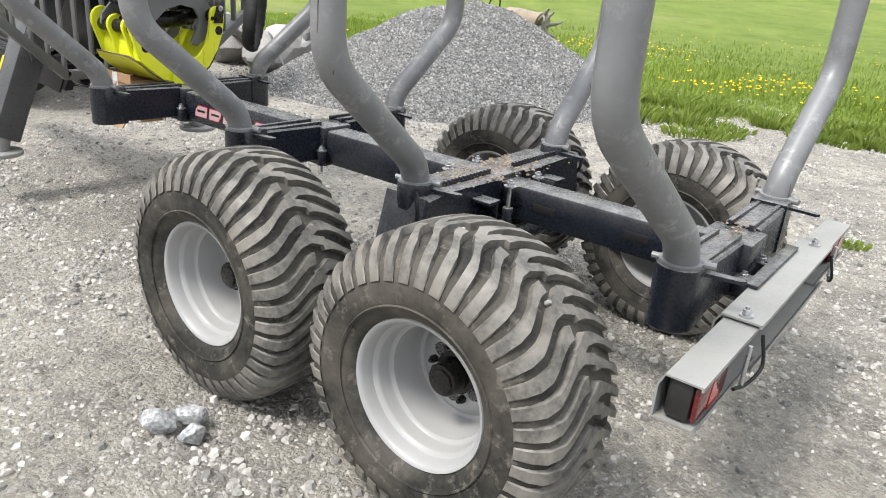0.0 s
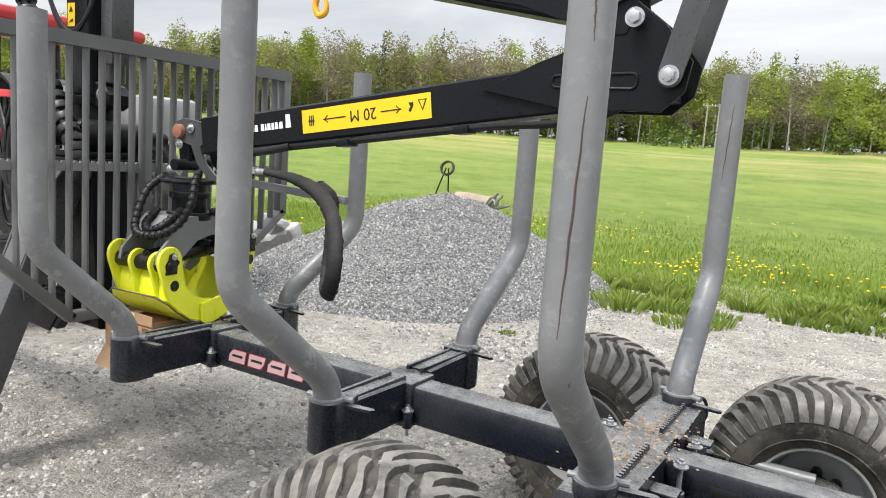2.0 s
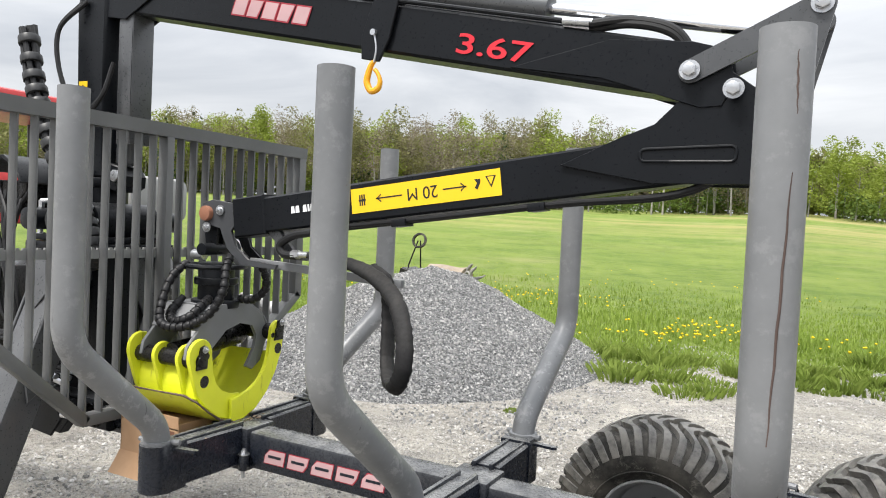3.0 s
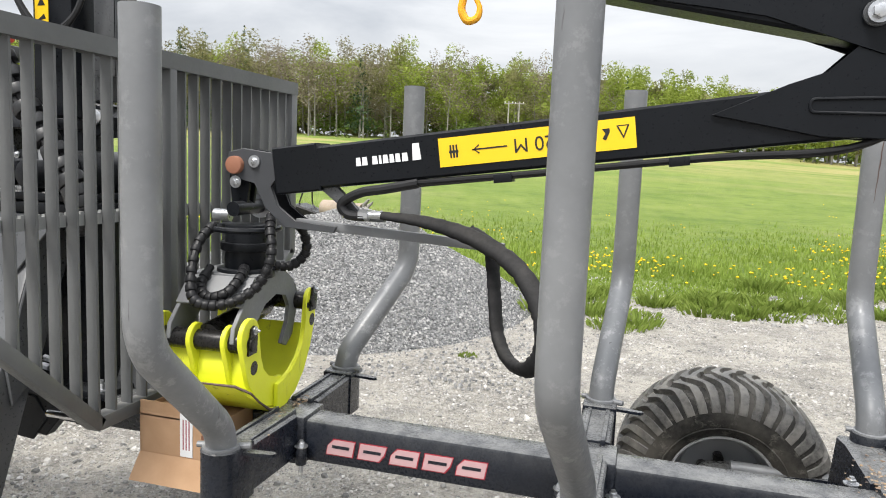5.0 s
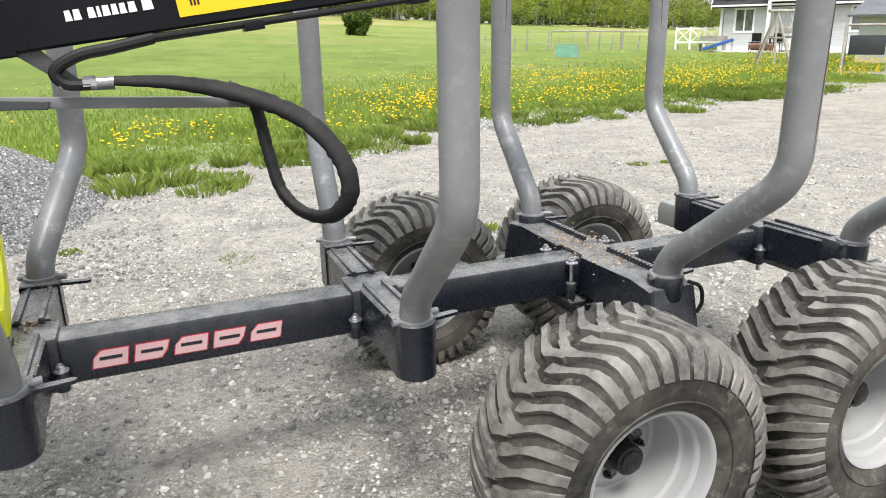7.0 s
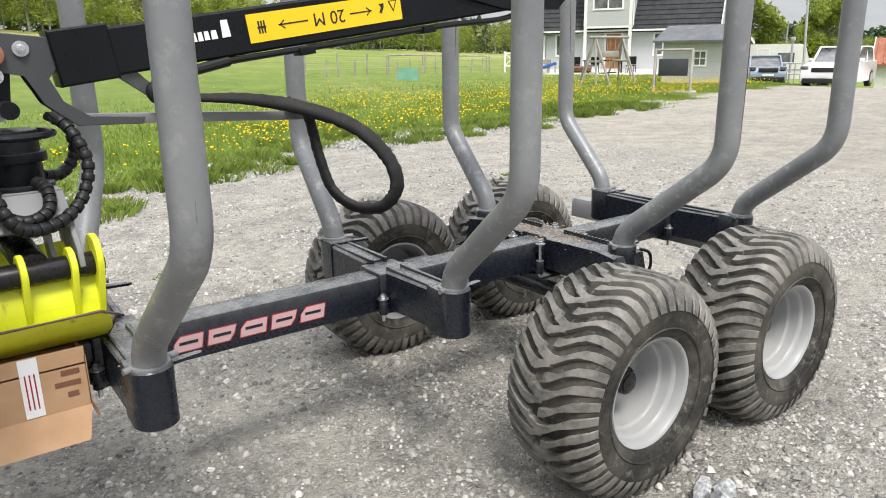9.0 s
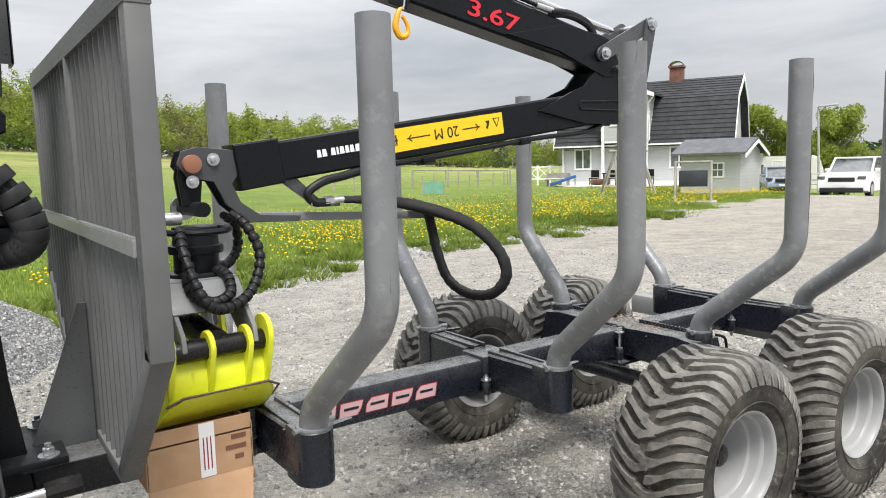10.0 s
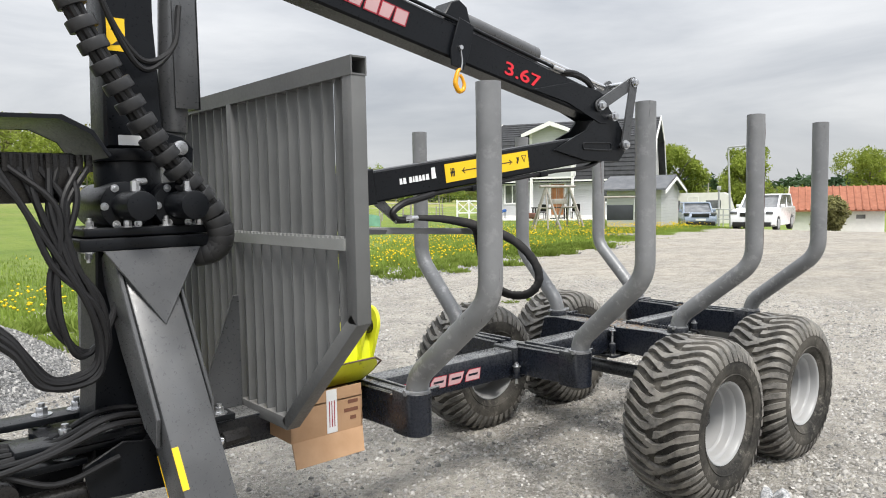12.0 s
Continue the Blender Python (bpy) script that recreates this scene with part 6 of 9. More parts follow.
for a in (-0.070, 0.072):
    jaw_plate(NEAR_MID, a, ((-0.235, 1.058, 0.018, SIGN_AND_HOLE_BLACK),))
jaw_blade(((-0.215, 1.0), (-0.236, 0.96), (-0.240, 0.915), (-0.232, 0.885)), -0.206, 0.139, 0.012)
jaw_blade(((-0.290, 0.905), (-0.262, 0.872), (-0.205, 0.828), (-0.130, 0.778), (-0.05, 0.754), (0.03, 0.760)), -0.240, 0.178, 0.011, 0.05)
bm = new_bm()
sweep(bm, [gp(-0.268, -0.243, 0.885), gp(-0.290, -0.188, 0.911), gp(-0.292, -0.03, 0.911), gp(-0.290, 0.126, 0.911), gp(-0.268, 0.181, 0.885), gp(-0.205, 0.181, 0.834), gp(-0.130, 0.181, 0.784), gp(-0.05, 0.181, 0.760)], 0.0045, 6, 0.25)
part("worn_edge", bm, RUST_DARK, grapple, "dark worn edge of the jaw blade")
# far jaw: a long crescent on either side
FAR_END = [(-0.06, 0.757), (0.02, 0.757), (0.10, 0.785), (0.175, 0.845), (0.235, 0.93), (0.272, 1.02), (0.285, 1.09)] + ring(0.238, 1.118, 0.047, 0, 175, 8) + [(0.188, 1.08), (0.182, 1.02), (0.160, 0.955), (0.115, 0.905), (0.055, 0.872), (-0.02, 0.858), (-0.06, 0.855)]
for a in (-0.236, 0.169):
    jaw_plate(FAR_END, a, ((0.246, 1.118, 0.027, SIGN_AND_HOLE_BLACK), (0.245, 1.035, 0.025, GREASE), (0.203, 1.10, 0.012, GREASE)))
jaw_blade(((0.270, 1.0), (0.236, 0.925), (0.178, 0.84), (0.10, 0.778), (0.02, 0.752), (-0.05, 0.752)), -0.227, 0.160, 0.010)
for s, z, a0, a1 in ((-0.232, 1.045, -0.222, 0.156), (0.240, 1.110, -0.244, 0.178)):
    bm = new_bm()
    cyl(bm, gp(s, a0, z), gp(s, a1, z), 0.036, 22, bev=0.004)
    tube = part("hinge_tube", bm, GREASE, grapple, "dark steel hinge tube")
    for e, end in ((-1, a0), (1, a1)):
        bm = new_bm()
        cyl(bm, gp(s, end, z), gp(s, end + e * 0.016, z), 0.026, 18, bev=0.003)
        part("pin_head", bm, GREASE, tube)
        bm = new_bm()
        plate(bm, [(-0.03, -0.035), (0.03, -0.035), (0.034, 0.03), (0.015, 0.062), (-0.008, 0.055)], frame_of(gp(s, end + e * 0.006, z), SX, (0, 0, 1)), 0.008)
        part("keeper_plate", bm, GREASE, tube)
        bm = new_bm()
        bolt(bm, gp(s + 0.014, end + e * 0.010, z + 0.045), AX * e, r=0.009, h=0.009)
        part("bolt", bm, ZINC, tube)
# spiral-wrapped grapple hoses
for k, pts in enumerate(([gp(-0.09, -0.09, 1.43), gp(-0.16, -0.11, 1.37), gp(-0.22, -0.10, 1.27), gp(-0.255, -0.07, 1.195), gp(-0.25, -0.01, 1.17), gp(-0.22, 0.08, 1.185), gp(-0.18, 0.155, 1.24), gp(-0.15, 0.19, 1.33), gp(-0.11, 0.165, 1.42), gp(-0.05, 0.13, 1.47)], [gp(-0.08, 0.04, 1.28), gp(-0.14, 0.06, 1.26), gp(-0.20, 0.04, 1.21), gp(-0.215, -0.03, 1.19), gp(-0.18, -0.09, 1.22), gp(-0.11, -0.09, 1.28)], [gp(0.05, 0.09, 1.275), gp(0.08, 0.16, 1.275), gp(0.10, 0.215, 1.33), gp(0.08, 0.20, 1.42), gp(0.03, 0.13, 1.46)])):
    bm = new_bm()
    c = curve(pts, 9)
    sweep(bm, c, 0.0145, 10)
    h = part("hose", bm, HOSE, grapple, "black spiral-wrapped hose")
    for i in range(2, len(c) - 2, 3):
        bm = new_bm()
        d = (c[i + 1] - c[i - 1]).normalized()
        cyl(bm, c[i] - d * 0.010, c[i] + d * 0.011, 0.019, 12, bev=0.002)
        part("spiral_wrap", bm, HOSE, h)

# ---- cardboard box under the grapple ----
carton = thing("cardboard_box", (-4.25, 2.05, 0.75), "open brown cardboard box crushed under the grapple", "box")
BX0, BX1, BY0, BY1, BZ0, BZ1 = -4.44, -4.10, 1.93, 2.36, 0.615, 0.775
for nm, args in (("top", (BX0, BX1, BY0, BY1, BZ1 - 0.025, BZ1 - 0.02)), ("near_panel", (BX0, BX1, BY0, BY0 + 0.005, BZ0, BZ1 + 0.03)), ("far_panel", (BX0, BX1, BY1 - 0.005, BY1, BZ0, BZ1))):
    bm = new_bm()
    box(bm, *args, 0.0)
    part("panel", bm, CARD, carton, smooth=0)
for x, s in ((BX0, -1), (BX1, 1)):
    for y0, y1 in ((BY0, YC - 0.072), (YC + 0.072, BY1)):
        bm = new_bm()
        box(bm, x - 0.0025, x + 0.0025, y0, y1, BZ0, BZ1, 0.0)
        part("panel", bm, CARD, carton, smooth=0)
for s, a, b, d in ((0, (BX0, BY0), (BX1, BY0), Vector((-0.02, -0.05, -0.09))), (2, (BX1, BY0 + 0.02), (BX1, YC - 0.09), Vector((0.02, 0.01, -0.06)))):
    bm = new_bm()
    p, q = Vector((*a, BZ0)), Vector((*b, BZ0))
    cut = (q - p) * 0.03
    pts = [p, q, q + d - cut * 0.5, p + d + cut]
    nrm = (q - p).cross(d).normalized() * 0.004
    lo = [bm.verts.new(v - nrm) for v in pts]
    hi = [bm.verts.new(v + nrm) for v in pts]
    bm.faces.new(lo[::-1])
    bm.faces.new(hi)
    for i in range(4):
        bm.faces.new((lo[i], lo[(i + 1) % 4], hi[(i + 1) % 4], hi[i]))
    part("flap", bm, CARD, carton, smooth=0)
bm = new_bm()
box(bm, -4.275, -4.225, BY0 - 0.0022, BY0 - 0.0008, BZ0 + 0.005, BZ1 + 0.028, 0.0)
tape = part("tape", bm, WHITE_FOIL, carton, "white printed packing tape", smooth=0)
bm = new_bm()
for x in (-4.262, -4.25, -4.238):
    box(bm, x - 0.002, x + 0.002, BY0 - 0.003, BY0 - 0.0024, BZ0 + 0.03, BZ1 - 0.02, 0.0)
part("print_bar", bm, LOGO_RED, carton, smooth=0)
bm = new_bm()
for x0, x1, z in ((-4.19, -4.12, 0.70), (-4.17, -4.12, 0.735), (-4.16, -4.13, 0.665)):
    box(bm, x0, x1, BY0 - 0.0018, BY0 - 0.0008, z - 0.008, z + 0.008, 0.0)
part("scribble_bar", bm, RUST, carton, smooth=0)

# ---- gravel heap ----
def heap_h(x, y):
    dx, dy = (x + 6.2) / (2.28 if x > -6.2 else 2.5), (y - 7.9) / (2.45 if y > 7.9 else 2.85)
    d = math.sqrt(dx * dx + dy * dy)
    base = 1.27 * max(0.0, 1 - d) ** 0.92
    base = base * (1 - 0.10 * math.exp(-(d / 0.18) ** 2))
    return base + (0.06 * noise.noise(Vector((x * 1.3, y * 1.3, 2))) + 0.03 * noise.noise(Vector((x * 4, y * 4, 5)))) * min(1, base * 3) - 0.02


def build_heap():
    xs, ys = np.arange(-8.8, -3.7, 0.05), np.arange(5.0, 10.4, 0.05)
    verts = [(x, y, heap_h(x, y)) for y in ys for x in xs]
    w = len(xs)
    faces = [(j * w + i, j * w + i + 1, (j + 1) * w + i + 1, (j + 1) * w + i) for j in range(len(ys) - 1) for i in range(w - 1)]
    me = bpy.data.meshes.new("gravel_heap")
    me.from_pydata(verts, [], faces)
    me.materials.append(HEAP_MAT)
    me.shade_smooth()
    ob = new("gravel_heap", me)
    tagged(ob, "conical heap of grey crushed stone on the yard", "gravel heap", kind="stuff")
    rng = np.random.default_rng(21)
    cs, ss = [], []
    while len(cs) < 34000:
        x, y = rng.uniform(-8.9, -3.5), rng.uniform(4.9, 10.4)
        h = heap_h(x, y)
        if h < 0.012 and rng.random() > 0.12:
            continue
        s = 0.007 + 0.012 * rng.random() ** 2
        cs.append((x, y, max(h, 0) + s * 0.2))
        ss.append(s)
    st = scatter_mesh("heap_stones", cs, ss, GRAVEL, 9, 0.9, 5)
    tagged(st, "loose crushed stones covering the heap", "gravel", kind="stuff")


def heap_material():
    m, n, l, b = material("heap_crushed_stone")
    p = position(n)
    v = n.new("ShaderNodeTexVoronoi")
    v.inputs["Scale"].default_value = 70.0
    l.new(p, v.inputs["Vector"])
    sc = n.new("ShaderNodeSeparateColor")
    l.new(v.outputs["Color"], sc.inputs[0])
    col = ramp(n, l, sc.outputs[0], ((0.0, (0.05, 0.052, 0.055)), (0.5, (0.165, 0.166, 0.168)), (0.85, (0.27, 0.27, 0.265)), (1.0, (0.45, 0.445, 0.43))))
    l.new(col, b.inputs["Base Color"])
    b.inputs["Roughness"].default_value = 0.9
    bump(n, l, b, v.outputs["Distance"], 1.0, 0.02)
    return m


HEAP_MAT = heap_material()
build_heap()


def rock(name, at, size, seed, mat, label, cat, group="", turn=0.0):
    bm = bmesh.new()
    bmesh.ops.create_icosphere(bm, subdivisions=3, radius=1.0)
    off = Vector((seed * 3.1, seed * 1.7, 0))
    rr = random.Random(seed)
    planes = [(Vector((rr.uniform(-1, 1), rr.uniform(-1, 1), rr.uniform(-0.6, 1))).normalized(), rr.uniform(0.42, 0.74)) for _ in range(15)]
    for v in bm.verts:
        for nrm, d in planes:
            e = v.co.dot(nrm) - d
            if e > 0:
                v.co -= nrm * e
        v.co *= 1 + 0.05 * noise.noise(v.co * 3.0 + off)
        v.co = Vector((v.co.x * size[0], v.co.y * size[1], v.co.z * size[2]))
    bmesh.ops.rotate(bm, cent=(0, 0, 0), matrix=Matrix.Rotation(turn, 3, "Z"), verts=bm.verts)
    lo = min(v.co.z for v in bm.verts)
    bmesh.ops.translate(bm, verts=bm.verts, vec=Vector((at[0], at[1], at[2] - lo * 0.85)))
    return solo(name, bm, mat, label, cat, group, smooth=14)


rr = random.Random(19)
for k in range(19):
    x, y = -8.35 - 0.62 * (k % 6) + 0.22 * rr.uniform(-1, 1), 6.0 + 0.62 * (k // 6) + 0.2 * rr.uniform(-1, 1)
    q = rr.uniform(0.30, 0.50)
    up = 0.0 if k < 13 else 0.30
    rock("boulder", (x, y + (0.0 if k < 13 else -0.9), up), (q * 1.15, q, q * 0.72), 40 + k, BOULDER, "angular grey granite boulder stacked beside the gravel heap", "boulder", "boulders by the heap", rr.uniform(0, 3))
for k, (x, y, s) in enumerate(((-2.275, 0.915, 0.045), (-2.255, 1.015, 0.042), (-2.165, 0.975, 0.038))):
    rock("stone", (x, y, 0), (s * 1.55, s * 1.35, s * 1.25), 70 + k, BLUE_STONE, "fist-sized blue-grey stone lying on gravel", "stone", "stones by the wheel", k)
for k, (x, y, s) in enumerate(((-2.50, 0.98, 0.016), (-1.98, 1.0, 0.02), (-2.40, 0.52, 0.026), (-3.1, 1.25, 0.022), (-0.6, 0.9, 0.025), (-0.2, 1.6, 0.03))):
    rock("stone", (x, y, 0), (s * 1.2, s, s * 0.7), 80 + k, YARD_STONE, "small pale stone lying on gravel", "stone", "small stones on the yard", k)


# ---- stump and upturned barrow behind the heap ----
def build_stump():
    ox, oy = -8.5, 13.0
    st = thing("tree_stump", (ox, oy, 0.0), "pale sawn log lying with broken roots in the grass", "stump")
    bm = new_bm()
    sweep(bm, [(ox - 0.55, oy + 0.1, 0.66), (ox - 0.2, oy + 0.05, 0.64), (ox + 0.15, oy, 0.60), (ox + 0.35, oy - 0.03, 0.57)], [0.17, 0.19, 0.21, 0.24], 14, 0.05)
    part("trunk", bm, LOG, st)
    end = Vector((ox + 0.35, oy - 0.03, 0.57))
    for k in range(7):
        a = k * 0.9
        bm = new_bm()
        q = end + Vector((0.05, 0.2 * math.cos(a), 0.2 * math.sin(a)))
        reach = 0.7 + 0.3 * math.cos(k * 2.3)
        pts = curve([end, q, q + reach * Vector((0.14, 0.12 * math.cos(a), 0.13 * math.sin(a) + 0.04)), q + reach * Vector((0.22, 0.2 * math.cos(a + 0.5), 0.24 * math.sin(a + 0.4)))], 4)
        sweep(bm, pts, [0.06 * (1 - 0.85 * i / (len(pts) - 1)) for i in range(len(pts))], 8)
        part("root", bm, BARK, st)
    bm = new_bm()
    sweep(bm, [(ox, oy, 0.0), (ox, oy, 0.45)], 0.16, 10)
    part("support", bm, BARK, st)
    bx, by = -9.35, 13.1
    br = thing("upturned_barrow", (bx, by, 0.0), "dark upturned wheelbarrow standing in the grass", "barrow")
    bm = new_bm()
    revolve(bm, ((0.16, -0.03), (0.17, 0.0), (0.16, 0.03), (0.125, 0.035), (0.125, -0.035)), frame_of((bx, by, 1.30), (0.5, 0.3, 1.0), (1.0, 0, -0.5)), 24, True)
    part("wheel", bm, RUBBER, br)
    for dx in (-0.1, 0.1):
        bm = new_bm()
        sweep(bm, fillet([(bx + dx * 0.3, by, 1.30), (bx - 0.1 + dx, by + dx, 0.72), (bx + 0.3 + dx, by - 0.1, 0.42), (bx + 0.7 + dx, by - 0.2, 0.35)], 0.1), 0.016, 8)
        part("handle", bm, GREASE, br)
    bm = new_bm()
    plate(bm, [(-0.4, -0.3), (0.4, -0.22), (0.4, 0.22), (-0.4, 0.3)], frame_of((bx + 0.1, by, 0.5), (1, 0, -0.3), (0, 1, 0)), 0.25, 0.03)
    part("tray", bm, GREASE, br)


LOG = stone_material("pale_debarked_wood", ((0.3, (0.16, 0.12, 0.085)), (0.7, (0.40, 0.31, 0.22))), island=False)
build_stump()


# ---- meadow ----
def build_grass():
    rng = np.random.default_rng(5)
    n = 95000
    xs = rng.uniform(-16, 30, n * 3)
    dy = rng.gamma(1.1, 3.2, n * 3)
    verts, faces = [], []
    cnt = 0
    for x, d in zip(xs, dy):
        if d > 16 or cnt >= n:
            continue
        y = meadow_edge(x) + d - 0.9
        wob = 3.0 * (noise.noise(Vector((x * 0.8, y * 0.8, 1.3))) * 0.5)
        if d - 0.9 + wob < rng.uniform(-0.2, 0.9):
            continue
        hgt = (0.05 + 0.09 * rng.random()) * (0.8 + 0.9 * max(-0.4, noise.noise(Vector((x * 0.5, y * 0.5, 9)))))
        hgt *= min(1.0, 0.4 + max(0.0, d - 0.6) * 0.5)
        wdt = 0.008 + 0.010 * rng.random()
        a, lean = rng.random() * 6.28, rng.uniform(0.05, 0.5) * hgt
        z = ground_z(x, y)
        ca, sa = math.cos(a), math.sin(a)
        lx, ly = lean * math.cos(a + 1.6), lean * math.sin(a + 1.6)
        b = len(verts)
        verts += [(x - ca * wdt, y - sa * wdt, z), (x + ca * wdt, y + sa * wdt, z), (x + lx * 0.4 + ca * wdt * 0.7, y + ly * 0.4 + sa * wdt * 0.7, z + hgt * 0.6), (x + lx * 0.4 - ca * wdt * 0.7, y + ly * 0.4 - sa * wdt * 0.7, z + hgt * 0.6), (x + lx, y + ly, z + hgt)]
        faces += [(b, b + 1, b + 2, b + 3), (b + 3, b + 2, b + 4)]
        cnt += 1
    me = bpy.data.meshes.new("meadow_grass")
    me.from_pydata(verts, [], faces)
    me.materials.append(GRASS)
    tagged(new("meadow_grass", me), "lush green meadow grass along the yard's edge", "grass", kind="stuff")


def build_flowers():
    rng = np.random.default_rng(6)
    verts, faces = [], []
    cnt = 0
    while cnt < 3600:
        x = rng.uniform(-14, 26)
        y = meadow_edge(x) + rng.gamma(1.7, 2.6)
        dens = 1.5 * noise.noise(Vector((x * 0.3, y * 0.3, 4))) + 0.6 * noise.noise(Vector((x * 1.2, y * 1.2, 1))) + (0.35 if x > 2 else -0.25)
        if dens < rng.uniform(-0.1, 0.55):
            continue
        z = ground_z(x, y) + rng.uniform(0.12, 0.30)
        r = 0.017 + 0.012 * rng.random()
        b = len(verts)
        for k in range(6):
            verts.append((x + r * math.cos(k * 1.047), y + r * math.sin(k * 1.047), z))
        verts += [(x, y, z + r * 0.7), (x, y, z - r * 0.8)]
        for k in range(6):
            faces += [(b + k, b + (k + 1) % 6, b + 6), (b + (k + 1) % 6, b + k, b + 7)]
        cnt += 1
    me = bpy.data.meshes.new("dandelions")
    me.from_pydata(verts, [], faces)
    me.materials.append(DANDELION)
    tagged(new("dandelions", me), "yellow dandelion heads dotted over the meadow", "flowers", kind="stuff")




def build_weeds():
    """Tufts of weeds along the ragged edge of the yard and a few out on the gravel."""
    rng = np.random.default_rng(17)
    verts, faces = [], []
    spots = []
    while len(spots) < 230:
        x = rng.uniform(-13, 12)
        d = rng.normal(-0.25, 0.55)
        if noise.noise(Vector((x * 0.6, d, 2.0))) > rng.uniform(-0.5, 0.4):
            spots.append((x, meadow_edge(x) + d, rng.uniform(0.12, 0.36), rng.uniform(0.05, 0.18)))
    for _ in range(9):
        spots.append((rng.uniform(-5, 3), rng.uniform(4.2, 8.4), rng.uniform(0.05, 0.14), rng.uniform(0.012, 0.03)))
    for x, y, r, h in spots:
        g = ground_z(x, y)
        for _ in range(int(40 + 420 * r)):
            a, q = rng.random() * 6.28, r * rng.random() ** 0.6
            px, py = x + q * math.cos(a), y + q * math.sin(a)
            hh = h * rng.uniform(0.5, 1.2)
            w = rng.uniform(0.006, 0.018)
            t = rng.random() * 6.28
            lx, ly = 0.6 * hh * math.cos(a), 0.6 * hh * math.sin(a)
            b = len(verts)
            verts += [(px - w * math.cos(t), py - w * math.sin(t), g - 0.01), (px + w * math.cos(t), py + w * math.sin(t), g - 0.01), (px + lx * 0.5 + w * math.cos(t), py + ly * 0.5 + w * math.sin(t), g + hh * 0.7), (px + lx, py + ly, g + hh * 0.95)]
            faces.append((b, b + 1, b + 2, b + 3))
    me = bpy.data.meshes.new("edge_weeds")
    me.from_pydata(verts, [], faces)
    me.materials.append(WEED)
    tagged(new("edge_weeds", me), "green weeds in tufts along the gravel edge", "weeds", kind="stuff")


def build_edge_stones():
    """Pale crushed stone left in a ragged strip where yard and meadow meet."""
    rng = np.random.default_rng(31)
    cs, ss = [], []
    while len(cs) < 4200:
        x = rng.uniform(-4, 14)
        d = rng.normal(-0.45, 0.45)
        if noise.noise(Vector((x * 0.55, d, 8.0))) + (0.25 if 1.5 < x < 8 else -0.1) < rng.uniform(-0.1, 0.5):
            continue
        s = 0.010 + 0.028 * rng.random() ** 2
        y = meadow_edge(x) + d
        cs.append((x, y, ground_z(x, y) + s * 0.25))
        ss.append(s)
    tagged(scatter_mesh("edge_stones", cs, ss, EDGE_STONE, 15, 0.8), "pale crushed stones along the meadow's edge", "gravel", kind="stuff")


EDGE_STONE = stone_material("pale_edge_stones", ((0.0, (0.12, 0.118, 0.112)), (0.5, (0.27, 0.265, 0.25)), (1.0, (0.42, 0.41, 0.395))))
build_edge_stones()
build_grass()
build_flowers()
build_weeds()


# ---- far woods ----
def clump_mesh(name, clumps, mat, seed, leaf, label, per):
    """Crowns as many small leaf sprays; clumps are (x, y, z, rx, rz)."""
    rng = np.random.default_rng(seed)
    blocks = []
    for (x, y, z, rx, rz) in clumps:
        k = max(8, int(per * rx * rz))
        u = rng.normal(size=(k, 3))
        u /= np.linalg.norm(u, axis=1)[:, None]
        c = np.array((x, y, z)) + u * (rng.random(k) ** 0.40)[:, None] * np.array((rx, rx, rz))
        q = rng.normal(size=(k, 3, 3)) * (leaf * (0.6 + 0.8 * rng.random(k)))[:, None, None] * np.array((1, 1, 0.8))
        blocks.append((c[:, None, :] + q).reshape(-1, 3))
    co = np.concatenate(blocks)
    me = bpy.data.meshes.new(name)
    tris = len(co) // 3
    me.vertices.add(len(co))
    me.vertices.foreach_set("co", co.ravel())
    me.loops.add(len(co))
    me.loops.foreach_set("vertex_index", np.arange(len(co), dtype=np.int32))
    me.polygons.add(tris)
    me.polygons.foreach_set("loop_start", np.arange(0, len(co), 3, dtype=np.int32))
    me.update()
    me.materials.append(mat)
    tagged(new(name, me), label, "woods", kind="stuff")


WOOD_HIGH = ((0, 6.5), (45, 6.8), (50, 7.0), (60, 8.0), (70, 7.6), (80, 9.2), (90, 11.0), (100, 13.0), (110, 14.6), (128, 13.2), (178, 8.0))


def wood_line(deg):
    """Distance and height of the wood's edge, by bearing."""
    return wood_edge(deg), between(deg, WOOD_HIGH)


